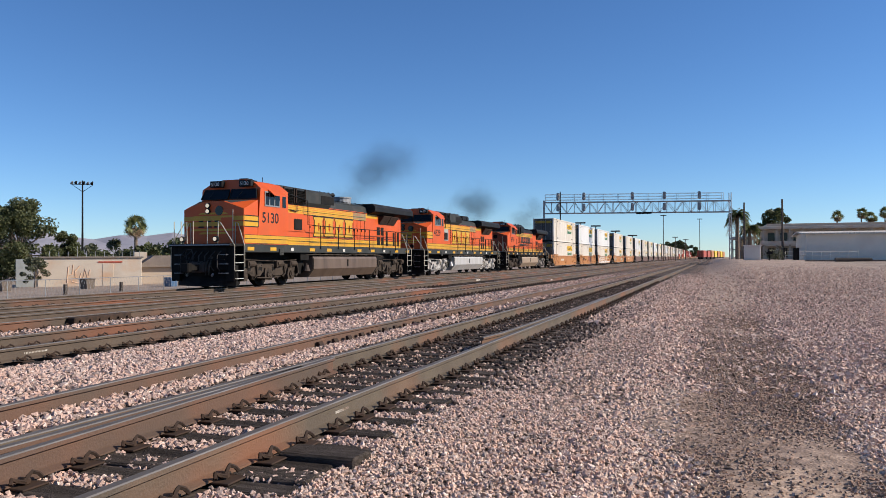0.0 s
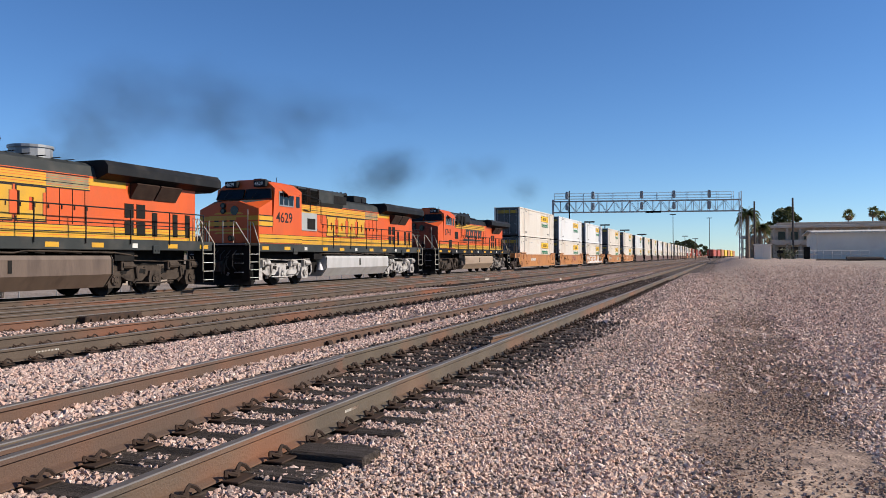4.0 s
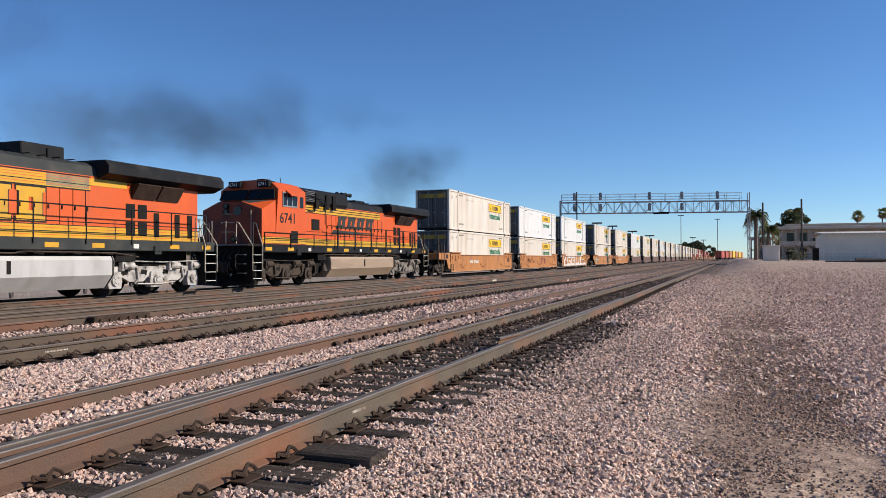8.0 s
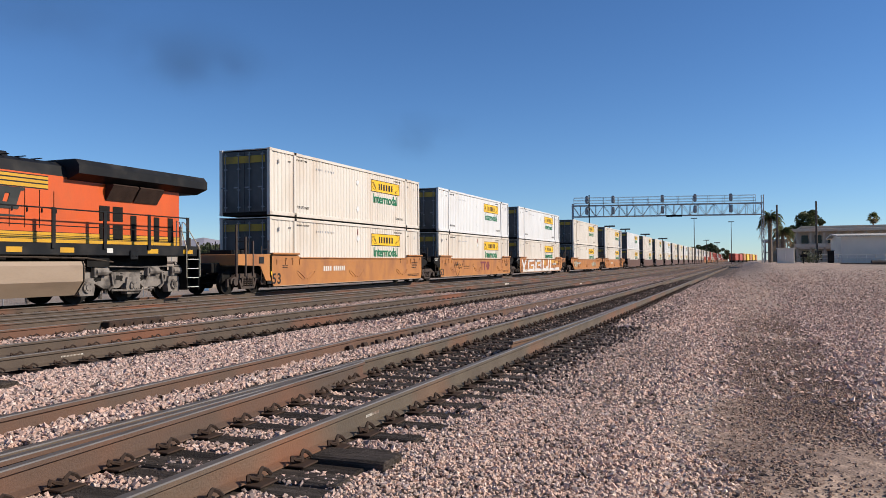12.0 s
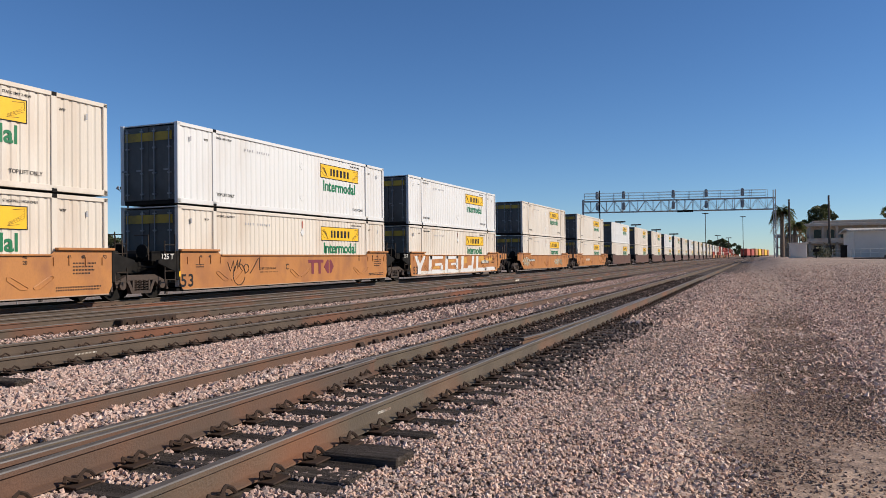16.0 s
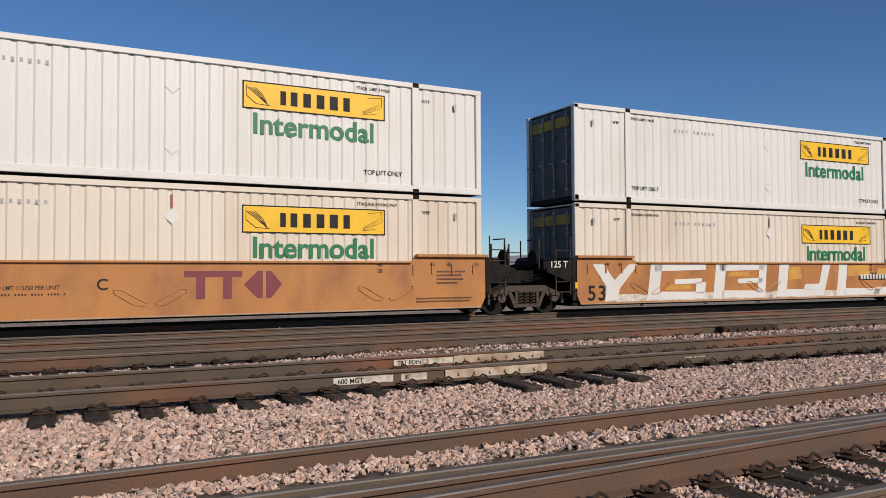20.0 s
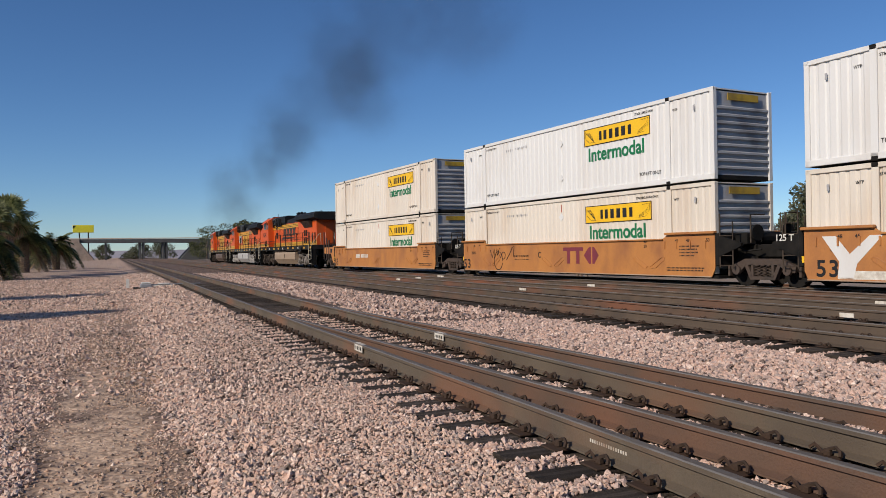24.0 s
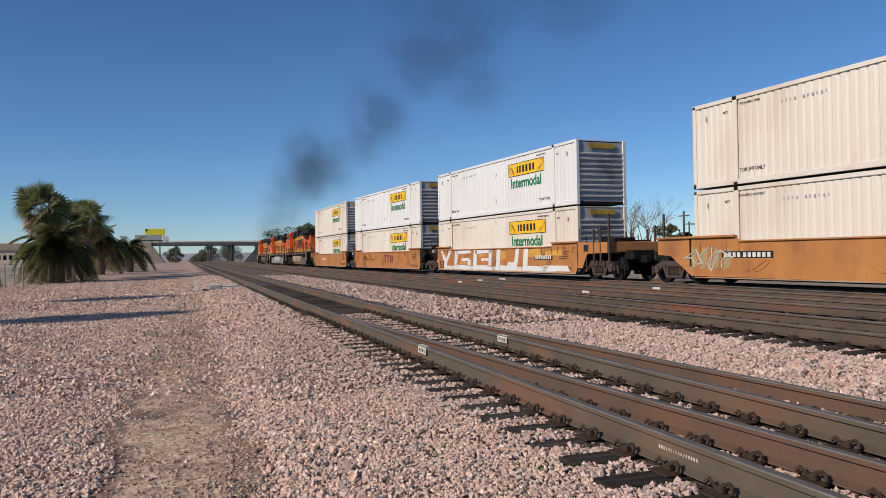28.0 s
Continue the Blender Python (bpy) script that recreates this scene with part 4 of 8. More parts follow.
    for i in range(19):
        x = -25 + 0.62 * i
        part("rail_brace", small, None, t5, "dark cast rail brace", at=(x, line_5(x) - 0.74, 0))
    # painted joint bars and stencilled marks
    for y, x0, x1 in ((9.2, 4.55, 6.1), (10.64, 5.4, 7.0)):
        s = Shape()
        s.box(x0, x1, y - 0.036, y - 0.012, -0.16, -0.045, 0.008)
        for i in range(6):
            s.cyl((x0 + 0.2 + i * (x1 - x0 - 0.4) / 5, y - 0.06, -0.1), (x0 + 0.2 + i * (x1 - x0 - 0.4) / 5, y - 0.03, -0.1), 0.022, 6)
        j = new("joint_bar", s.mesh("joint_bar", "rustwhite"))
        tagged(j, "rust-stained white bolted joint bar on the rail", "joint bar", "joint bars")
    for x, y in ((-10.25, 3.12), (-10.95, 4.56)):
        p = new("painted_mark", Shape().box(x, x + 0.34, y - 0.042, y - 0.0375, -0.1, -0.012).box(x + 0.02, x + 0.3, y - 0.03, y + 0.02, 0.0, 0.003).mesh("painted_mark", "whitepaint"))
        tagged(p, "scuffed white paint patch on the rail head", "painted mark", "painted marks")
        for k in range(4):
            part("stencil", Shape().box(x + 0.05 + 0.07 * k, x + 0.085 + 0.07 * k, y - 0.044, y - 0.042, -0.08, -0.035), "ink", p, "illegible black stencil")
    for s, x, y, w, k in (("600 MGT", 3.12, 9.2, 0.72, "ink"), ("K", 4.0, 9.2, 0.3, "ink"), ("T&T POINT 2", 4.5, 10.64, 1.0, "ink")):
        p = new("painted_mark", Shape().box(x - 0.05, x + w, y - 0.016, y - 0.0105, -0.145, -0.06).mesh("painted_mark", "whitepaint"))
        tagged(p, "white paint patch stencilled on the rail web", "painted mark", "painted marks")
        part("lettering", text_mesh(s, 0.085, k), None, p, "black stencilled letters", at=(x, y - 0.017, -0.133))
    for x, y, w in ((-10.6, 12.5, 0.3), (-8.4, 13.94, 0.35), (-7.9, 15.63, 0.4), (-12.3, 15.63, 0.4), (-35, 12.48, 0.5), (-22.9, 12.5, 0.45), (-23.6, 15.63, 0.45), (-36.2, 13.9, 0.7), (-37.5, 15.63, 0.8), (44.4, 13.43, 0.8),
                    (10.6, 13.15, 0.6), (14.8, 13.2, 0.35), (45.6, 9.2, 0.5)):
        p = new("painted_mark", Shape().box(x, x + w, y - 0.02, y - 0.011, -0.14, -0.06).mesh("painted_mark", "whitepaint"))
        tagged(p, "small white paint mark on a rail web", "painted mark", "painted marks")
    for x, y, w in ((-4.75, 3.12, 0.42), (-4.15, 3.86, 0.42), (-3.95, 9.2, 0.4), (8.6, 9.2, 0.4), (6.2, 3.12, 0.25)):
        s = Shape()
        for i in range(16):
            s.box(x + i * w / 16, x + i * w / 16 + w * 0.035, y - 0.0125, y - 0.0105, -0.11, -0.088)
        tagged(new("rolled_mark", s.mesh("rolled_mark", "whitepaint")), "row of small pale maker's marks on the rail web", "rail mark", "rail marks")


# ---- the train ----
# Positions along the train are metres behind a point that stands at run(t) at t seconds.
def run(t):
    return 115.21 - 5.384 * t + 0.00699 * t ** 2 - 0.0029395 * t ** 3 + 4.64283e-5 * t ** 4


def block_word(n, w, h, gap, slant=0.0, y=0.0, t=0.004):
    """A mark drawn as plain blocks, standing in the x-z plane and facing -y."""
    s = Shape()
    each = (w - gap * (n - 1)) / n
    for i in range(n):
        a = i * (each + gap)
        b, q = a + each, h * 0.17
        st = each * 0.3
        for o in ([(a, 0), (b, 0), (b, q), (a, q)], [(a, h - q), (b, h - q), (b, h), (a, h)], [(a + each * 0.08, q), (a + each * 0.08 + st, q), (a + each * 0.08 + st, h - q), (a + each * 0.08, h - q)],
                  [(b - each * 0.08 - st, q), (b - each * 0.08, q), (b - each * 0.08, h - q), (b - each * 0.08 - st, h - q)]):
            s.prism([(px + slant * pz, pz) for px, pz in o], "y", y - t, y)
    return s


def block_letter(w, h, slant=0.0, t=0.004):
    """One plain upright block with small feet and a narrow slot, in the x-z plane, facing -y."""
    q = h * 0.14
    s = Shape()
    rect = lambda a, b, c, d: s.prism([(a + slant * c, c), (b + slant * c, c), (b + slant * d, d), (a + slant * d, d)], "y", -t, 0)
    rect(0, w, 0, q)
    rect(0, w, h - q, h)
    rect(w * 0.1, w * 0.42, q, h - q)
    rect(w * 0.58, w * 0.9, q, h - q)
    rect(w * 0.42, w * 0.58, q, h * 0.3)
    rect(w * 0.42, w * 0.58, h * 0.7, h - q)
    return s


def wheelset_mesh(r):
    s = Shape()
    for d in (-1, 1):
        s.cyl((0, d * 0.66, 0), (0, d * 0.79, 0), r, 20)
        s.cyl((0, d * 0.64, 0), (0, d * 0.67, 0), r + 0.025, 20)
        s.cyl((0, d * 0.79, 0), (0, d * 0.81, 0), r * 0.35, 10)
        for i in range(3):
            a = 2.094 * i
            s.cyl((0.6 * r * math.cos(a), d * 0.785, 0.6 * r * math.sin(a)), (0.6 * r * math.cos(a), d * 0.8, 0.6 * r * math.sin(a)), r * 0.1, 6)
    s.cyl((0, -0.95, 0), (0, 0.95, 0), 0.09, 8)
    return s.mesh("wheelset", "dark")


WHEELS = []


def coil(x, y, z0, z1, r, turns=4):
    n = turns * 7
    return Shape().tube([(x + r * math.cos(6.283 * i / 7), y + r * math.sin(6.283 * i / 7), z0 + (z1 - z0) * i / n) for i in range(n + 1)], 0.022, 4)


def loco_truck(parent, x, gear, wheel_mesh):
    """Three-axle truck: cast side frames with boxes, springs, brake cylinders and steps of piping."""
    s = Shape()
    tr = part("truck", s.box(-2.3, 2.3, -0.75, 0.75, 0.55, 0.75), "dark", parent, "three-axle truck", at=(x, 0, 0))
    for d in (-1, 1):
        f = Shape()
        y0, y1 = (-1.16, -0.98) if d < 0 else (0.98, 1.16)
        f.prism([(-2.45, 0.86), (-2.2, 0.98), (2.2, 0.98), (2.45, 0.86), (2.4, 0.62), (1.55, 0.62), (1.2, 0.46), (0.55, 0.46), (0.35, 0.62),
                 (-0.35, 0.62), (-0.55, 0.46), (-1.2, 0.46), (-1.55, 0.62), (-2.4, 0.62)], "y", y0, y1)
        part("side_frame", f, gear, tr, "cast truck side frame")
        # flat dark plates on the frame stand for the shade inside cored holes
        for hx in (-1.45, -0.55, 0.55, 1.45):
            part("frame_recess", Shape().prism([(hx - 0.17, 0.72), (hx + 0.13, 0.7), (hx + 0.17, 0.84), (hx - 0.1, 0.88)], "y", min(d * 1.155, d * 1.164), max(d * 1.155, d * 1.164)), "dark", tr, "dark patch painted as the shade of a cored hole")
        for ax in (-1.95, 0.0, 1.95):
            b = Shape()
            yo = d * 1.24
            b.prism([(ax - 0.27, 0.26), (ax + 0.27, 0.26), (ax + 0.32, 0.5), (ax + 0.25, 0.8), (ax - 0.25, 0.8), (ax - 0.32, 0.5)], "y", min(d * 1.0, yo), max(d * 1.0, yo))
            b.cyl((ax, yo, 0.52), (ax, yo + d * 0.06, 0.52), 0.17, 12)
            b.cyl((ax, yo + d * 0.06, 0.52), (ax, yo + d * 0.085, 0.52), 0.09, 8)
            for i in range(4):
                b.cyl((ax + 0.13 * math.cos(i * 1.57 + 0.78), yo + d * 0.06, 0.52 + 0.13 * math.sin(i * 1.57 + 0.78)), (ax + 0.13 * math.cos(i * 1.57 + 0.78), yo + d * 0.08, 0.52 + 0.13 * math.sin(i * 1.57 + 0.78)), 0.025, 5)
            part("journal_box", b, gear, tr)
            for sx in (-0.45, 0.45):
                part("spring", coil(ax + sx, d * 1.08, 0.64, 0.94, 0.085), "dark", tr, "coil spring")
        e = Shape()
        for ex in (-1.35, 0.95, 2.15):
            e.cyl((ex - 0.28, d * 1.22, 1.0), (ex + 0.2, d * 1.22, 1.0), 0.14, 10)
            e.cyl((ex + 0.2, d * 1.22, 1.0), (ex + 0.42, d * 1.22, 0.96), 0.05, 6)
            e.box(ex - 0.35, ex - 0.22, d * 1.22 - 0.09, d * 1.22 + 0.09, 0.82, 1.14, 0.02)
            e.tube([(ex + 0.42, d * 1.2, 0.98), (ex + 0.5, d * 1.2, 0.55), (ex + 0.36, d * 1.15, 0.4)], 0.045, 5)
        e.tube([(-2.4, d * 1.26, 1.13), (-1.8, d * 1.26, 1.18), (0.3, d * 1.26, 1.12), (2.4, d * 1.26, 1.17)], 0.022, 5)
        e.tube([(-1.0, d * 1.28, 0.4), (0.1, d * 1.28, 0.36), (0.9, d * 1.28, 0.42)], 0.03, 5)
        part("brake_gear", e, gear, tr, "brake cylinders and pipes")
        for ex in (-2.35, -1.0, 1.0, 2.38):
            part("brake_shoe", Shape().box(ex - 0.06, ex + 0.06, d * 0.98 if d > 0 else -1.1, 1.1 if d > 0 else -0.98, 0.3, 0.75, 0.02), gear, tr)
    for ax in (-1.95, 0.0, 1.95):
        w = part("wheelset", wheel_mesh, None, tr, "steel wheels on an axle", at=(ax, 0, 0.53))
        WHEELS.append((w, (ax, 0, 0.53), 0.53))
    return tr


def stairs(parent, x, d, front):
    """Corner steps with bent grab rails, at the end of the walkway."""
    for i in range(4):
        st = part("step", Shape().box(x - 0.3, x + 0.3, min(d * 1.2, d * 1.55), max(d * 1.2, d * 1.55), 0.38 + 0.33 * i, 0.41 + 0.33 * i, 0.008), "dark", parent)
        part("step_edge", Shape().box(x - 0.3, x + 0.3, min(d * 1.55, d * 1.565), max(d * 1.55, d * 1.565), 0.39 + 0.33 * i, 0.413 + 0.33 * i), "white", st, "white step edge")
    b = Shape()
    for e in (-0.34, 0.3):
        b.box(x + e, x + e + 0.04, min(d * 1.15, d * 1.56), max(d * 1.15, d * 1.56), 0.3, 1.75)
    b.box(x - 0.3, x + 0.3, min(d * 1.15, d * 1.2), max(d * 1.15, d * 1.2), 0.3, 1.75)
    part("step_well", b, "blackpilot", parent)
    for e, top in ((-0.36, -0.9), (0.36, -1.25)) if front else ((-0.36, -1.25), (0.36, -0.9)):
        part("grab_rail", Shape().tube([(x + e, d * 1.57, 0.75), (x + e, d * 1.57, 1.78), (x + e, d * -top, 2.72), (x + e, d * (-top - 0.12), 2.78), (x + e, d * (-top - 0.14), 1.86)], 0.02, 6), "handrail", parent, "bent cream grab rail")


def handrail(parent, x0, x1, d, heavy, dark="black", top=2.85):
    s = Shape()
    n = max(2, int((x1 - x0) / 1.75) + 1)
    for i in range(n):
        x = x0 + (x1 - x0) * i / (n - 1)
        if heavy:
            s.box(x - 0.06, x + 0.06, d * 1.53 - 0.02, d * 1.53 + 0.02, 1.7, top + 0.03)
        else:
            s.cyl((x, d * 1.53, 1.7), (x, d * 1.53, top), 0.024, 6)
    s.cyl((x0, d * 1.53, top), (x1, d * 1.53, top), 0.022, 6)
    s.cyl((x0, d * 1.53, (top + 1.86) / 2), (x1, d * 1.53, (top + 1.86) / 2), 0.016, 6)
    part("handrail", s, dark, parent, "black walkway handrail on posts")


def louvre(x0, x1, y, z0, z1, n, d):
    s = Shape()
    for i in range(n):
        z = z0 + (z1 - z0) * (i + 0.15) / n
        s.add([(x0, y, z + (z1 - z0) / n * 0.7), (x1, y, z + (z1 - z0) / n * 0.7), (x1, y + d * 0.05, z), (x0, y + d * 0.05, z)], [(0, 1, 2, 3), (3, 2, 1, 0)])
    return s


def locomotive(label, number, gear, tank, wedge, stack, wheel_mesh, primer=False, lit=False):
    """Six-axle diesel, nose towards -x, first coupler at x = 0; rail top at z = 0."""
    e = empty("locomotive")
    tagged(e, label, "locomotive", "locomotives of the train")
    roof = "black" if wedge else "green"
    # frame and walkway
    s = Shape().box(2.46, 21.3, -1.5, 1.5, 1.5, 1.86, 0.02)
    part("underframe", s, roof, e, "dark side sill with yellow reflector patches")
    s = Shape().box(2.3, 20.6, -0.7, 0.7, 1.0, 1.5)
    s.box(7.4, 8.2, -1.35, 1.35, 1.15, 1.5)
    s.box(16.3, 17.2, -1.35, 1.35, 1.15, 1.5)
    for x in (8.6, 9.8, 11.1, 12.6, 14.0, 15.3):
        s.box(x, x + 0.3, -1.4, 1.4, 1.38, 1.5, 0.02)
        s.cyl((x + 0.5, -1.38, 1.44), (x + 0.85, -1.38, 1.4), 0.05, 6)
    part("centre_beam", s, "dark", e)
    for i in range(11):
        x = 2.7 + 1.78 * i
        for d in (-1, 1):
            y0, y1 = sorted((d * 1.5, d * 1.506))
            part("reflector", Shape().box(x, x + (0.5 if i % 3 != 2 else 0.25), y0, y1, 1.58, 1.73), "yellow" if i % 3 != 2 else "white", e, "small reflective patch")
    for x in (5.2, 17.9):
        for d in (-1, 1):
            part("jacking_pad", Shape().box(x, x + 0.34, min(d * 1.5, d * 1.56), max(d * 1.5, d * 1.56), 1.38, 1.68, 0.02).cyl((x + 0.1, d * 1.56, 1.5), (x + 0.1, d * 1.58, 1.5), 0.03, 6).cyl((x + 0.24, d * 1.56, 1.5), (x + 0.24, d * 1.58, 1.5), 0.03, 6), roof, e, "bolted jacking pad on the sill")
    for d in (-1, 1):
        part("sill_pipe", Shape().tube([(7.6, d * 1.3, 1.42), (9.0, d * 1.42, 1.43), (12.4, d * 1.42, 1.4), (12.8, d * 1.42, 1.46), (16.2, d * 1.42, 1.42), (17.4, d * 1.3, 1.3)], 0.028, 5), "truckgrime", e, "long pipe under the sill")
    # fuel tank with a chamfered lower edge
    o = [(-1.42, 1.32), (1.42, 1.32), (1.48, 1.2), (1.48, 0.72), (1.15, 0.3), (-1.15, 0.3), (-1.48, 0.72), (-1.48, 1.2)]
    part("fuel_tank", Shape().prism(o, "x", 8.4, 16.1), tank, e, "fuel tank slung under the frame")
    s = Shape().box(12.15, 12.27, -1.5, -1.475, 0.82, 1.18)
    for x in (8.42, 16.02):
        s.prism([(y * 1.01, z) for y, z in o], "x", x, x + 0.05)
    pieces("tank_strap", s, "dark", e)
    s = Shape().cyl((8.05, -1.3, 0.62), (8.05, -1.3, 0.92), 0.2, 12, 0.1).cyl((8.05, -1.3, 0.92), (8.05, -1.3, 1.0), 0.05, 6)
    part("bell", s, "silver" if primer else "rustgear", e, "bell under the walkway")
    # black drums added so the open gaps at the tank ends stay dark
    for x, r in ((7.78, 0.36), (16.62, 0.3)):
        part("air_reservoir", Shape().cyl((x, -1.12, 0.84), (x, 1.12, 0.84), r, 14), "dark", e, "black drum added in the gap beside the tank")
    # cab: flat sides, sloping roof edges, raked windshield
    cab = Shape()
    cabo = [(-1.5, 1.86), (1.5, 1.86), (1.5, 4.3), (1.05, 4.62), (0.55, 4.74), (-0.55, 4.74), (-1.05, 4.62), (-1.5, 4.3)]
    fx = lambda z: 3.45 if z < 3.7 else 3.45 + (z - 3.7) * 0.42
    m = len(cabo)
    cab.add([(fx(z), y, z) for y, z in cabo] + [(6.0, y, z) for y, z in cabo], [(i, (i + 1) % m, m + (i + 1) % m, m + i) for i in range(m)] + [tuple(range(m))[::-1], tuple(range(m, 2 * m))])
    cab_ob = part("cab", cab, "orange", e, "orange crew cab")
    # nose: flat full-width front, top rising back to the windshield
    lo = [(-1.5, 1.86), (1.5, 1.86), (1.5, 3.34), (0.5, 3.68), (-0.5, 3.68), (-1.5, 3.34)]
    hi = [(-1.5, 1.86), (1.5, 1.86), (1.5, 3.77), (0.5, 3.8), (-0.5, 3.8), (-1.5, 3.77)]
    nose = Shape().add([(2.43, y, z) for y, z in lo] + [(3.48, y, z) for y, z in hi], [(i, (i + 1) % 6, 6 + (i + 1) % 6, 6 + i) for i in range(6)] + [(5, 4, 3, 2, 1, 0), (6, 7, 8, 9, 10, 11)])
    part("nose", nose, "orange", e, "short angular orange nose")
    s = Shape()
    for (ya, yb) in ((2, 3), (3, 4), (4, 5)):
        p = [(2.5, lo[ya][0] * 0.96, lo[ya][1] + 0.04), (2.5, lo[yb][0] * 0.96, lo[yb][1] + 0.04), (3.46, hi[yb][0] * 0.96, hi[yb][1] + 0.012), (3.46, hi[ya][0] * 0.96, hi[ya][1] + 0.012)]
        s.add(p, [(0, 1, 2, 3)])
    part("nose_top", s, "green", e, "dark anti-glare nose top")
    a, b = 3.86, 4.28
    for y0, y1 in ((-1.42, -0.06), (0.06, 1.42)):
        q = [(fx(a) - 0.014, y0, a), (fx(a) - 0.014, y1, a), (fx(b) - 0.014, y1 - (0.12 if y1 > 1 else 0), b), (fx(b) - 0.014, y0 + (0.12 if y0 < -1 else 0), b)]
        part("windshield", Shape().add(q, [(0, 1, 2, 3)]), "glass", cab_ob, "dark windshield pane")
        w = Shape()
        for k in range(4):
            w.tube([q[k], q[(k + 1) % 4]], 0.03, 4)
        w.tube([(fx(a) - 0.04, (y0 + y1) / 2 + 0.3, a), (fx(a) - 0.03, (y0 + y1) / 2, a + 0.34)], 0.012, 4)
        part("windshield_frame", w, "black", cab_ob, "black seal with a wiper")
    for y in (1.0, -0.5):
        nb = part("number_board", Shape().box(fx(4.45) - 0.14, fx(4.45) + 0.35, y - 0.56, y + 0.06, 4.4, 4.68, 0.02), "black", cab_ob, "black number board")
        part("lettering", text_mesh(number, 0.22, "white"), None, nb, at=Matrix.Translation((fx(4.45) - 0.145, y, 4.46)) @ pose(0, 0, 0, 0, 0, -90))
    for d in (-1, 1):
        y = d * 1.5
        for x0, x1, col in ((4.08, 4.34, "glass"), (4.46, 4.78, "glass"), (4.86, 5.2, "glass"), (5.5, 5.8, "glass")):
            part("side_window", Shape().box(x0, x1, min(y, y + d * 0.012), max(y, y + d * 0.012), 3.6 if x0 < 5.5 else 3.55, 4.14), col, cab_ob, "side window pane")
        f = Shape()
        for x0, x1 in ((4.02, 5.26),):
            for (a0, a1, b0, b1) in ((x0, x1, 3.54, 3.6), (x0, x1, 4.14, 4.2), (x0, x0 + 0.05, 3.6, 4.14), (x1 - 0.05, x1, 3.6, 4.14), (4.36, 4.43, 3.6, 4.14), (4.79, 4.85, 3.6, 4.14)):
                f.box(a0, a1, min(y, y + d * 0.025), max(y, y + d * 0.025), b0, b1)
        part("window_frame", f, "galv", cab_ob, "pale metal window frame")
        part("sun_visor", Shape().prism([(d * 1.5, 4.3), (d * 1.5, 4.25), (d * 1.8, 4.02), (d * 1.8, 4.06)], "x", 4.3, 5.35), "orange", cab_ob, "orange awning over the side windows")
        if d < 0:
            part("road_number", text_mesh(number, 0.64, "ink", narrow=1.08), None, cab_ob, "black painted number", at=(3.8, -1.503, 2.82))
        # stripes along nose and cab
        st = Shape()
        for z0, z1 in ((1.9, 2.07), (2.1, 2.24)) if not wedge else ((1.9, 2.02), (2.045, 2.16)):
            st.box(2.48, 6.0, min(y, y + d * 0.006), max(y, y + d * 0.006), z0, z1)
        part("stripe_line", Shape().box(2.48, 6.0, min(y, y + d * 0.003), max(y, y + d * 0.003), 1.88, 2.26 if not wedge else 2.18), "ink", cab_ob)
        part("stripe", st, "yellow", cab_ob, "yellow band along the cab foot")
        if not wedge:
            st = Shape()
            for z0, z1 in ((2.62, 2.8), (2.86, 3.04)):
                st.box(2.46, 3.5, min(y, y + d * 0.006), max(y, y + d * 0.006), z0, z1)
            part("nose_stripe", st, "yellow", cab_ob, "short yellow nose stripes")
            part("stripe_line", Shape().prism([(2.46, 2.575), (3.5, 2.575), (3.56, 2.64), (3.56, 3.02), (3.5, 3.085), (2.46, 3.085)], "y", min(y, y + d * 0.004), max(y, y + d * 0.004)), "ink", cab_ob)
    # nose front: door, lamps, mark
    part("nose_door", Shape().box(2.405, 2.43, -0.95, -0.38, 1.9, 3.3, 0.01), "nosegrime" if wedge else "orange", e, "nose door")
    # front sheet in a darker, browner orange than the nose sides
    if wedge:
        part("nose_sheet", Shape().prism(lo, "x", 2.42, 2.432), "nosegrime", e, "dark brown nose front")
    if not wedge:
        for z0, w in ((2.28, 0.75), (2.42, 1.2), (2.98, 1.2), (3.12, 0.75)):
            part("nose_mark", Shape().prism([(-w, z0), (w, z0), (w * 0.8, z0 + 0.08), (-w * 0.8, z0 + 0.08)], "x", 2.395, 2.425), "yellow", e, "yellow winged mark on the nose")
        for z in (2.62, 2.86):
            part("nose_band", Shape().box(2.412, 2.43, -1.49, 1.49, z, z + 0.18), "yellow", e, "yellow band round the nose")
        for i in range(4):
            part("nose_mark_block", block_letter(0.3, 0.34).mesh("nose_mark_block", "ink"), None, e, at=Matrix.Translation((2.425, 0.78 - 0.4 * i, 2.56)) @ pose(0, 0, 0, 0, 0, -90))
    else:
        for z in (2.35, 2.75, 3.12):
            part("grab_iron", Shape().tube([(2.42, -0.15, z), (2.34, -0.15, z + 0.03), (2.34, 0.5, z + 0.03), (2.42, 0.5, z)], 0.016, 5), "handrail", e, "thin grab iron on the nose")
        for i in range(3):
            part("nose_mark_block", block_letter(0.42, 0.34, 0.3).mesh("nose_mark_block", "ink"), None, e, at=Matrix.Translation((2.425, 0.85 - 0.62 * i, 2.6)) @ pose(0, 0, 0, 0, 0, -90))
    part("nose_rail", Shape().cyl((2.3, -1.05, 1.86), (2.3, -1.05, 3.3), 0.018, 6), "handrail", e, "thin upright rail beside the nose door")
    part("uncoupling_lever", Shape().tube([(1.36, -1.3, 1.2), (1.36, -0.5, 1.2), (1.3, -0.2, 1.05), (1.36, 0.4, 1.2), (1.36, 1.3, 1.2)], 0.018, 5), "dark", e, "bent uncoupling lever")
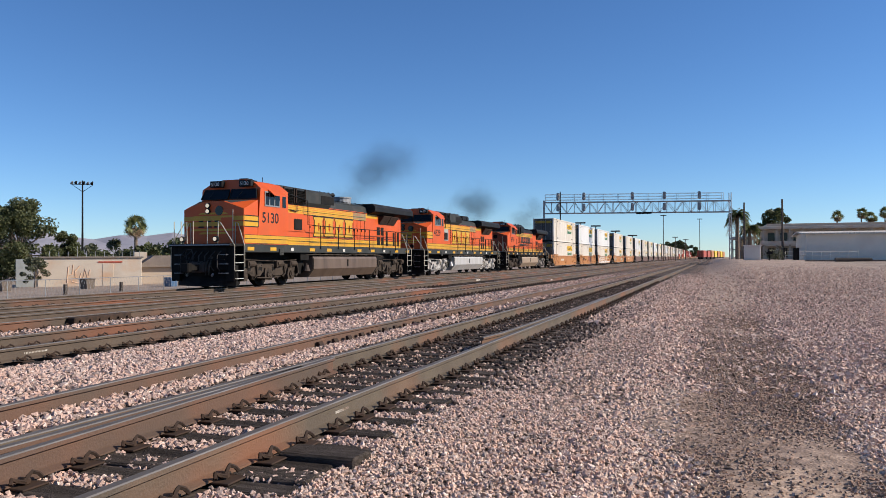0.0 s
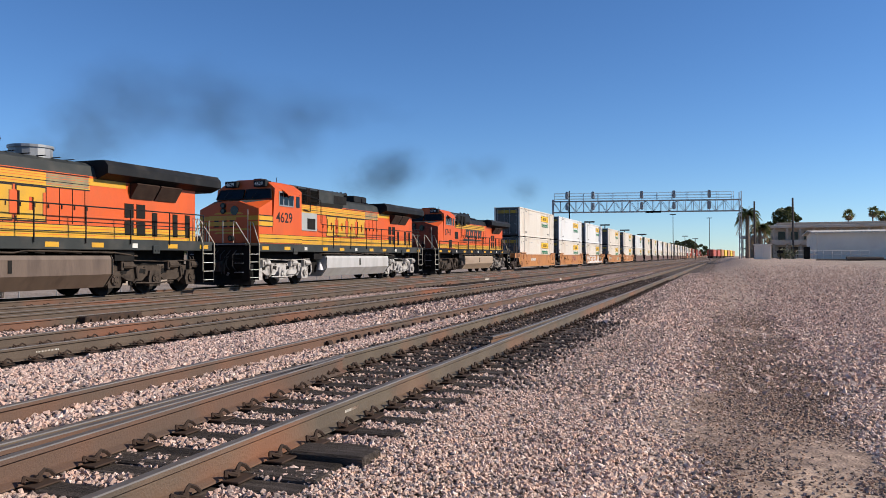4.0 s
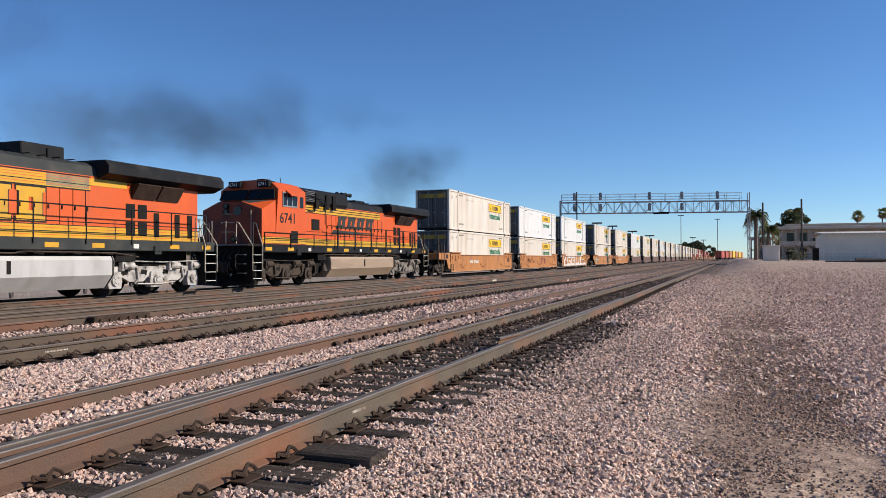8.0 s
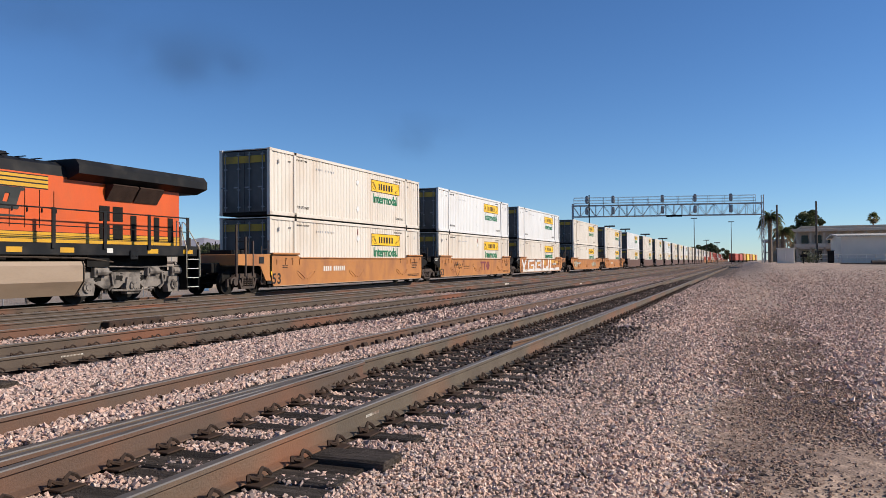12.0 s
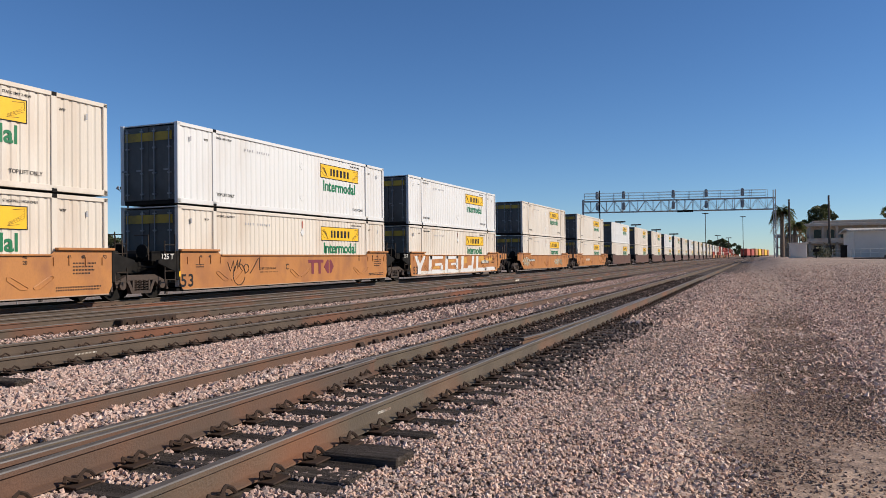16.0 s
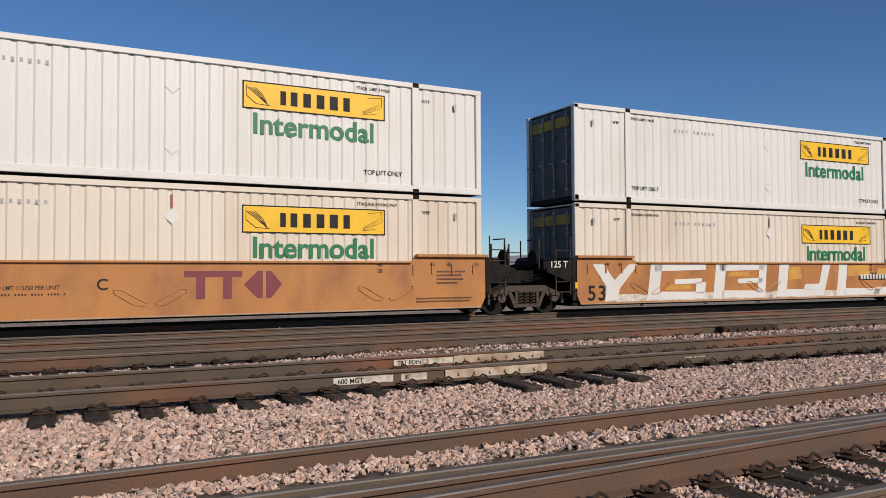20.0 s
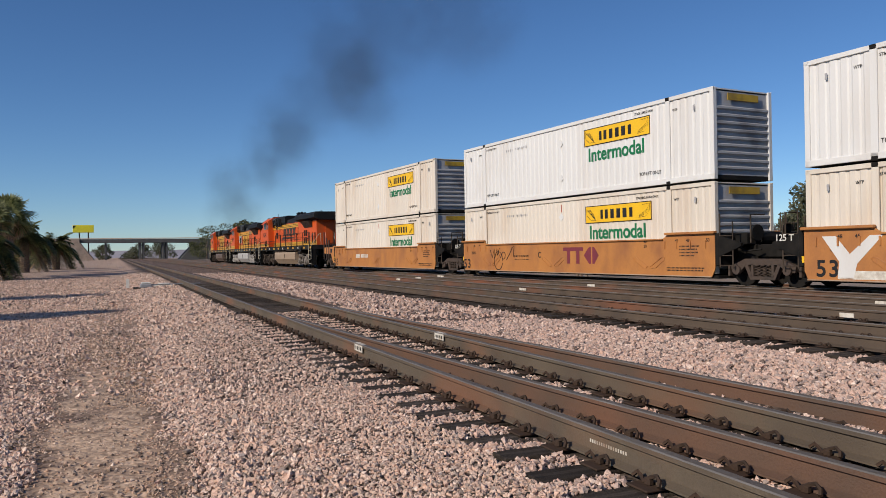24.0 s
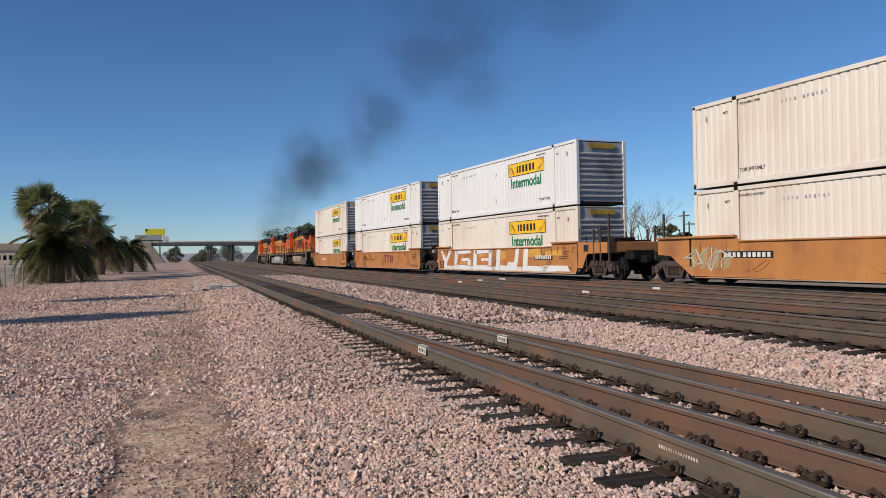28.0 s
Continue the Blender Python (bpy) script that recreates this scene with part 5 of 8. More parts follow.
    for y, z, r in ((0.27, 3.5, 0.085), (0.27, 3.26, 0.085), (-0.72, 2.05, 0.085), (0.92, 2.05, 0.085)):
        x = 2.36 if z > 3 else 1.5
        lamp = part("headlight", Shape().cyl((x, y, z), (x + 0.14, y, z), r + 0.04, 12), "black", e, "round headlight housing")
        part("lens", Shape().cyl((x - 0.01, y, z), (x + 0.02, y, z), r, 12), "lamp_glow" if lit else "glass", lamp, "lit white lens" if lit else "unlit dark lens")
    part("nose_window", Shape().cyl((2.39, -0.3, 3.28), (2.43, -0.3, 3.28), 0.2, 12), "glass", e, "round nose window")
    # pilot: end sheet, flared plough, platform edge
    part("pilot", Shape().box(1.62, 2.35, -1.2, 1.2, 0.75, 1.74, 0.03), "blackpilot", e, "black pilot sheet")
    for d in (-1, 1):
        s = Shape()
        s.add([(1.32, 0, 0.1), (1.95, d * 1.45, 0.1), (1.62, 0, 0.5), (1.98, d * 1.45, 0.5), (1.5, 0, 0.95), (1.9, d * 1.45, 0.95), (2.1, d * 1.45, 0.1), (2.1, 0, 0.1), (2.1, d * 1.45, 0.95), (2.1, 0, 0.95)],
              [(0, 1, 3, 2), (2, 3, 5, 4), (1, 6, 8, 5, 3), (4, 5, 8, 9), (0, 7, 6, 1), (7, 9, 8, 6)])
        part("plough_blade", s, "blackpilot", e, "black curved plough blade")
    part("end_platform", Shape().box(1.45, 2.45, -1.5, 1.5, 1.74, 1.86, 0.02), "blackpilot", e, "black front platform")
    part("platform_edge", Shape().box(1.44, 1.452, -1.5, 1.5, 1.78, 1.83), "galv", e, "pale strip along the edge of the platform")
    part("draft_gear", Shape().box(1.3, 1.64, -0.34, 0.34, 0.66, 1.12, 0.04), "rustgear", e, "rusty coupler pocket")
    for y in (-1.1, 1.1):
        for z in (0.62, 1.0, 1.38):
            part("front_step", Shape().box(1.5, 1.64, y - 0.2, y + 0.2, z, z + 0.03, 0.006), "galv", e, "worn steel step")
    for y in (-0.62, 0.62):
        part("glad_hand", Shape().cyl((1.52, y, 0.6), (1.56, y + 0.08, 0.52), 0.05, 8), "galv", e, "metal hose coupling")
    for k in range(7):
        y = -0.95 + 0.3 * k
        part("air_hose", Shape().tube([(1.62, y, 1.55), (1.4, y + 0.04, 1.35), (1.42, y + 0.06, 0.9), (1.56, y + 0.02, 0.72)], 0.026, 5), "rubber", e, "grey rubber air hose")
    s = Shape().tube([(1.5, 0.75, 1.3), (1.4, 0.6, 1.6), (1.4, 0.35, 1.62), (1.44, 0.25, 1.3), (1.44, 0.4, 1.0), (1.5, 0.68, 1.05)], 0.022, 5)
    part("cable_loop", s, "rubber", e, "looped cable at the front")
    for x0, k in ((0.55, 1), (21.3, -1)):
        s = Shape().box(x0, x0 + 0.8, -0.12, 0.12, 0.74, 1.0, 0.03).box(x0 - 0.08 if k > 0 else x0 + 0.6, x0 + 0.2 if k > 0 else x0 + 0.88, -0.2, 0.2, 0.68, 1.06, 0.04)
        part("coupler", s, "dark", e, "knuckle coupler")
        for y in (-0.55, -0.4, 0.45, 0.6):
            xa = 1.6 if k > 0 else 21.3
            part("air_hose", Shape().tube([(xa, y, 1.3), (xa - k * 0.25, y, 0.95), (xa - k * 0.2, y + 0.05, 0.55)], 0.03, 5), "rubber", e, "grey rubber air hose")
    # long hood
    hood = [(-0.98, 1.86), (0.98, 1.86), (0.98, 3.85), (0.8, 4.12), (-0.8, 4.12), (-0.98, 3.85)]
    part("hood", Shape().prism(hood, "x", 6.0, 20.9), "orange", e, "long orange engine hood")
    for d in (-1, 1):
        y = d * 0.98
        band = lambda x0, x1, z0, z1, t=0.012: Shape().box(x0, x1, min(y, y + d * t), max(y, y + d * t), z0, z1)
        if not wedge:
            a = band(6.0, 20.9, 1.88, 2.06)
            a.box(6.0, 20.9, min(y, y + d * 0.012), max(y, y + d * 0.012), 2.09, 2.26)
            part("stripe", a, "yellow", e, "yellow band along the hood foot")
            a = band(6.0, 15.6, 3.42, 3.56)
            a.box(6.0, 17.2, min(y, y + d * 0.012), max(y, y + d * 0.012), 3.58, 3.8)
            part("upper_stripe", a, "yellow", e, "yellow band under the roof line")
            part("stripe_fade", band(13.9, 15.55, 3.44, 3.8, 0.013), "fadedstripe", e, "soot-faded part of the stripe")
            for z in (3.49, 3.66, 3.74, 1.96, 2.17):
                part("stripe_line", band(6.0, 15.6 if z > 3 else 20.9, z, z + 0.014, 0.014), "orange", e)
            part("stripe_line", band(6.0, 20.9, 2.06, 2.09, 0.014), "ink", e)
            for z0, z1, x1 in ((3.385, 3.42, 15.6), (3.56, 3.585, 15.6), (3.82, 3.85, 15.6), (2.26, 2.285, 20.9)):
                part("stripe_line", band(6.0, x1, z0, z1, 0.014), "ink", e)
        else:
            part("stripe", band(6.0, 20.9, 1.88, 2.18), "yellow", e, "yellow band along the hood foot")
            for z0, z1 in ((3.46, 3.56), (3.6, 3.68), (3.72, 3.8)):
                part("upper_stripe", band(6.0, 15.2, z0, z1), "yellow", e, "thin yellow band under the roof line")
            part("stripe_line", band(6.0, 15.2, 3.43, 3.83, 0.008), "ink", e)
            for z in (1.98, 2.08, 2.18):
                part("stripe_line", band(6.0, 20.9, z, z + 0.018, 0.014), "ink", e)
        # doors
        for i in range(14):
            x = 8.9 + 0.5 * i
            if x < 15.5:
                q = Shape().box(x, x + 0.012, min(y, y + d * 0.016), max(y, y + d * 0.016), 2.3, 3.4)
                q.box(x + 0.06, x + 0.1, min(y, y + d * 0.03), max(y, y + d * 0.03), 2.75, 2.87)
                part("door_seam", q, "dark", e)
        for x in (17.15, 17.72):
            for z in (2.02, 2.62):
                part("grille", Shape().box(x, x + 0.42, min(y, y + d * 0.02), max(y, y + d * 0.02), z, z + 0.48), "dark", e, "dark ventilation grille")
        for x in (18.5, 19.6, 20.3):
            part("grille", Shape().box(x, x + 0.26, min(y, y + d * 0.02), max(y, y + d * 0.02), 2.0, 2.85), "dark", e, "dark ventilation grille")
        for x in (17.4, 18.6):
            q = Shape().prism([(y, 3.3), (y + d * 0.04, 3.28), (y + d * 0.36, 3.76), (y + d * 0.3, 3.8), (y, 3.8)], "x", x, x + 1.12)
            part("radiator_screen", q, "screen", e, "slanted brown-black radiator screen")
        part("cabinet_door", band(6.5, 8.3, 2.55, 3.42, 0.05), "grey" if primer else "orange", e, "side cabinet door")
        part("cabinet_grille", band(7.35, 8.1, 2.62, 3.15, 0.07), "dark", e)
        # brand mark as plain blocks
        if d < 0:
            for i in range(4):
                if not wedge:
                    part("brand_mark", block_letter(1.0, 0.98).mesh("brand_mark", "yellow"), None, e, "yellow block mark on the hood", at=(9.35 + 1.17 * i, y - 0.018, 2.36))
                    part("brand_shadow", block_letter(1.08, 1.06).mesh("brand_shadow", "ink"), None, e, at=(9.31 + 1.17 * i, y - 0.0125, 2.32))
                else:
                    part("brand_mark", block_letter(0.98, 0.62, 0.35).mesh("brand_mark", "green"), None, e, "dark slanted block mark on the hood", at=(9.9 + 1.1 * i, y - 0.018, 2.8))
            if wedge:
                part("brand_line", Shape().prism([(9.4, 2.46), (14.4, 2.6), (14.42, 2.63), (9.62, 2.7)], "y", y - 0.018, y - 0.013), "green", e)
    # roof: inverter boxes, engine roof, radiator wings
    if not wedge:
        o = [(-1.0, 3.84), (1.0, 3.84), (1.12, 4.0), (1.12, 4.55), (0.9, 4.68), (-0.9, 4.68), (-1.12, 4.55), (-1.12, 4.0)]
        part("equipment_box", Shape().prism(o, "x", 6.02, 11.0), roof, e, "grey-green electrical housing behind the cab")
        for x0 in (6.25, 7.35):
            part("louvre", louvre(x0, x0 + 0.85, -1.15, 3.95, 4.55, 8, -1), "dark", e)
            f = Shape()
            for a0, a1, b0, b1 in ((x0 - 0.05, x0, 3.9, 4.6), (x0 + 0.85, x0 + 0.9, 3.9, 4.6)):
                f.box(a0, a1, -1.19, -1.12, b0, b1)
            pieces("louvre_frame", f, "screen", e)
        part("vent_panel", Shape().box(9.9, 11.3, -1.14, -1.12, 4.02, 4.45), "dark", e)
    else:
        o = [(-1.0, 3.84), (1.0, 3.84), (1.08, 4.0), (1.08, 4.5), (0.85, 4.62), (-0.85, 4.62), (-1.08, 4.5), (-1.08, 4.0)]
        part("equipment_box", Shape().prism(o, "x", 6.02, 11.0), roof, e, "black electrical housing behind the cab")
        for x0 in (6.3, 7.6, 8.6, 9.3):
            part("louvre", Shape().box(x0, x0 + 0.3, -1.16, -1.06, 3.7, 4.4, 0.01), "dark", e)
        part("louvre_frame", louvre(6.7, 7.5, -1.1, 3.95, 4.5, 7, -1), "galv", e)
    o = [(-0.98, 3.82), (0.98, 3.82), (0.86, 4.2), (0.55, 4.34), (-0.55, 4.34), (-0.86, 4.2)]
    part("engine_roof", Shape().prism(o, "x", 11.0, 16.4), roof, e, "dark rounded engine roof")
    w = Shape()
    o = [(-0.98, 3.8), (0.98, 3.8), (1.45, 3.98), (1.45, 4.24), (1.3, 4.42), (-1.3, 4.42), (-1.45, 4.24), (-1.45, 3.98)]
    w.prism(o, "x", 15.9, 21.9)
    part("radiator_wing", w, "black", e, "flared black radiator wings over the rear hood")
    s = Shape()
    for x in (17.5, 19.2, 20.9):
        s.tube([(x - 0.3, -0.6, 4.42), (x - 0.3, -0.6, 4.52), (x + 0.3, -0.6, 4.52), (x + 0.3, -0.6, 4.42)], 0.02, 5)
    part("lifting_loop", s, "black", e)
    if stack == "round":
        part("exhaust_housing", Shape().cyl((14.25, 0, 4.3), (14.25, 0, 4.68), 0.62, 18).cyl((14.25, 0, 4.62), (14.25, 0, 4.7), 0.66, 18), "galv", e, "round bare-metal exhaust silencer")
    elif stack == "square":
        part("exhaust_housing", Shape().box(13.4, 15.0, -0.55, 0.55, 4.28, 4.72, 0.03).box(14.3, 14.9, -0.6, 0.6, 4.3, 4.62, 0.02), "black", e, "square black exhaust housing")
    else:
        part("exhaust_housing", Shape().box(13.0, 14.3, -0.5, 0.5, 4.28, 4.48, 0.06), "black", e, "low black exhaust housing")
    s = Shape()
    for i in range(9):
        s.box(11.2 + 0.55 * i, 11.24 + 0.55 * i, -0.88, 0.88, 4.335, 4.36)
    pieces("roof_seam", s, "dark", e, "raised seam across the engine roof")
    mount = part("horn_mount", Shape().box(12.3, 12.5, -0.3, 0.3, 4.3, 4.62).box(12.34, 12.46, -0.36, 0.36, 4.62, 4.7, 0.01), "black", e, "bracket for the air horns")
    for y, z in ((-0.28, 4.72), (0.0, 4.77), (0.28, 4.72)):
        part("horn", Shape().cyl((12.4, y, z), (12.85, y, z), 0.04, 8, 0.12), "black", mount, "flared air horn")
        part("horn", Shape().cyl((12.4, y + 0.1, z + 0.02), (12.0, y + 0.1, z + 0.02), 0.04, 8, 0.1), "black", mount, "flared air horn")
    s = Shape().cyl((4.8, 0.3, 4.7), (4.8, 0.3, 4.82), 0.3, 10).box(4.0, 4.5, -0.6, -0.2, 4.68, 4.8, 0.02).cyl((5.6, -0.4, 4.7), (5.6, -0.4, 5.0), 0.015, 5)
    part("roof_antenna", s, "black", cab_ob, "aerials and hatches on the cab roof")
    for d in (-1, 1):
        handrail(e, 9.1, 20.7, d, wedge)
        handrail(e, 2.6, 8.8, d, False, "black", 2.36) if wedge else None
        part("foot_door", Shape().box(4.75, 5.3, min(d * 1.5, d * 1.515), max(d * 1.5, d * 1.515), 1.92, 2.48), "dark", e, "dark hatch at the cab foot") if wedge else None
        stairs(e, 2.02, d, True)
        stairs(e, 20.95, d, False)
        g = Shape()
        if d < 0:
            g.tube([(6.3, -1.2, 4.3), (8.3, -1.2, 4.1), (8.4, -1.2, 4.05), (8.4, -1.2, 2.9), (8.7, -1.5, 2.85), (9.1, -1.53, 2.85)], 0.024, 6)
            g.tube([(7.0, -1.05, 3.55), (7.6, -1.05, 3.5), (7.6, -1.05, 3.9)], 0.024, 6)
            part("pipe_rail", g, "black", e, "black pipe rail beside the hood")
    for x in (1.52, 21.2):
        for y in (-0.35, 0.35, 0.95, 1.3):
            part("end_post", Shape().cyl((x, y, 1.86), (x, y, 2.8), 0.02, 6), "handrail", e, "cream end post")
    s = Shape().box(20.9, 20.96, -0.3, 0.3, 2.0, 3.4)
    part("rear_door", s, "orange", e)
    loco_truck(e, 4.75, gear, wheel_mesh)
    loco_truck(e, 18.35, "dustgear" if wedge else gear, wheel_mesh)
    return e


# ---- containers and well cars ----
BOX_L, BOX_W, BOX_H = 16.15, 2.59, 2.9


def ribbed_wall(length, z0, z1, pitch, depth, d):
    """A pressed sheet wall in the x-z plane with its ribs towards d."""
    s = Shape()
    n = int(length / pitch)
    p = length / n
    pts = []
    for i in range(n):
        a = i * p
        pts += [(a, 0), (a + p * 0.5, 0), (a + p * 0.64, depth), (a + p * 0.86, depth)]
    pts.append((length, 0))
    vs = [(x, -d * y, z) for z in (z0, z1) for x, y in pts]
    m = len(pts)
    return s.add(vs, [(i, i + 1, m + i + 1, m + i) for i in range(m - 1)])


LIBRARY = {}


def box_meshes(paint, coarse):
    key = (paint, coarse)
    if key in LIBRARY:
        return LIBRARY[key]
    L, W, H = BOX_L, BOX_W, BOX_H
    d = {}
    if not coarse:
        w = ribbed_wall(L - 0.24, 0.2, H - 0.12, 0.29 if paint == "cream" else 0.32, 0.026 if paint == "cream" else 0.022, -1)
        d["side_wall"] = w.mesh("side_wall", paint)
        d["roof"] = Shape().box(0.05, L - 0.05, -W / 2 + 0.05, W / 2 - 0.05, H - 0.06, H - 0.02).mesh("roof", paint)
        d["floor"] = Shape().box(0.05, L - 0.05, -W / 2 + 0.05, W / 2 - 0.05, 0.02, 0.16).mesh("floor", "dark")
        s = Shape()
        s.box(0.0, L, 0, 0.05, H - 0.13, H, 0.01)
        d["top_rail"] = s.mesh("top_rail", paint)
        s = Shape().box(0.0, L, 0, 0.05, 0.03, 0.2, 0.01)
        for i in range(17):
            s.box(0.5 + i * 0.92, 0.9 + i * 0.92, -0.004, 0.01, 0.07, 0.15)
        d["bottom_rail"] = s.mesh("bottom_rail", paint)
        d["corner_post"] = Shape().box(0, 0.16, 0, 0.16, 0.02, H - 0.01, 0.015).mesh("corner_post", paint)
        d["lift_post"] = Shape().box(0, 0.2, 0, 0.05, 0.03, H - 0.03, 0.01).mesh("lift_post", paint)
        d["casting"] = Shape().box(0, 0.18, 0, 0.16, 0, 0.12, 0.012).mesh("casting", "dark")
        # doors at the leading end: two leaves with lock rods, their shade painted dark
        s = Shape().box(0.02, 0.07, 0.01, W / 2 - 0.12, 0.16, H - 0.12, 0.01)
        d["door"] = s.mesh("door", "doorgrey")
        s = Shape().cyl((-0.03, 0, 0.2), (-0.03, 0, H - 0.18), 0.022, 6)
        for z in (0.35, 1.1, 2.0, 2.6):
            s.box(-0.05, 0.03, -0.07, 0.07, z, z + 0.05)
        s.box(-0.06, -0.02, -0.02, 0.22, 1.2, 1.25)
        d["lock_rod"] = s.mesh("lock_rod", "galv")
        d["door_panel"] = Shape().box(-0.012, 0.02, -W / 2 + 0.25, W / 2 - 0.25, 2.28, 2.58).mesh("door_panel", "label_soiled")
        # ribbed wall at the trailing end, a darker grey than the sides
        o = [(L - 0.12, 0.1), (L - 0.07, 0.1)]
        for i in range(9):
            z = 0.32 + i * 0.235
            o += [(L - 0.07, z), (L - 0.005, z + 0.04), (L - 0.005, z + 0.1), (L - 0.07, z + 0.14)]
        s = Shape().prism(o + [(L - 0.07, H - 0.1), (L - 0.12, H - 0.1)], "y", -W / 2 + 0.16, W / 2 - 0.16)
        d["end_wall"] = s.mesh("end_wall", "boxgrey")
        d["end_panel"] = Shape().box(L - 0.02, L + 0.006, -W / 2 + 0.62, W / 2 - 0.62, H - 0.38, H - 0.16).mesh("end_panel", "label_soiled")
    else:
        s = Shape().box(0, L, -W / 2, W / 2, 0, H, 0.03)
        d["body"] = s.mesh("body", paint)
        s = Shape().box(0.02, L - 0.02, -W / 2 - 0.02, W / 2 + 0.02, H - 0.12, H - 0.01).box(0.02, L - 0.02, -W / 2 - 0.02, W / 2 + 0.02, 0.02, 0.17)
        for i in range(50):
            s.box(0.2 + i * 0.32, 0.27 + i * 0.32, -W / 2 - 0.006, W / 2 + 0.006, 0.17, H - 0.12)
        d["rib"] = s.mesh("rib", paint)
        # doors and panel carry the shade of the end in their colour
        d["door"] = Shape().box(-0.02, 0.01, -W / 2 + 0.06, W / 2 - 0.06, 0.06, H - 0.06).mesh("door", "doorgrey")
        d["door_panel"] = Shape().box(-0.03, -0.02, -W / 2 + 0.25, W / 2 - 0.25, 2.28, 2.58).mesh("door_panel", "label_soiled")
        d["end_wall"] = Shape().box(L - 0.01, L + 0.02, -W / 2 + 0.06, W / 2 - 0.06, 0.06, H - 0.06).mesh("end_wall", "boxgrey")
    # side panel: yellow field, black block mark with scrolls, green word below
    d["label"] = Shape().box(0, 3.45, -0.004, 0.0, 0, 0.66).mesh("label_panel", "label")
    s = Shape()
    for a0, a1, b0, b1 in ((0, 3.45, 0.63, 0.66), (0, 3.45, 0, 0.03), (0, 0.03, 0, 0.66), (3.42, 3.45, 0, 0.66)):
        s.box(a0, a1, -0.007, -0.004, b0, b1)
    # thin line-work at both ends: a quill at one, a scroll at the other
    line = lambda pts: [s.prism([(p0[0], p0[1]), (p1[0], p1[1]), (p1[0] + 0.012, p1[1] + 0.014), (p0[0] + 0.012, p0[1] + 0.014)], "y", -0.007, -0.004) for p0, p1 in zip(pts, pts[1:])]
    for i in range(4):
        line([(0.1 + 0.06 * i, 0.5), (0.3 + 0.05 * i, 0.34), (0.56, 0.12)])
        line([(2.86, 0.12 + 0.02 * i), (3.1 + 0.05 * i, 0.2 + 0.06 * i), (3.34, 0.32 + 0.07 * i)])
    line([(0.08, 0.56), (0.08, 0.3), (0.3, 0.12), (0.62, 0.1)])
    line([(2.84, 0.1), (3.2, 0.14), (3.36, 0.34), (3.36, 0.58), (3.0, 0.54)])
    # the name as plain upright blocks
    for x, w in ((0.86, 0.13), (1.1, 0.16), (1.4, 0.18), (1.72, 0.19), (2.04, 0.2), (2.38, 0.16)):
        s.box(x, x + w, -0.009, -0.004, 0.15, 0.49, 0.001)
    d["label_mark"] = s.mesh("label_mark", "ink")
    LIBRARY[key] = d
    return d


WORD = lambda: text_mesh("Intermodal", 0.7, "inkgreen", narrow=1.015, bold=0.024)


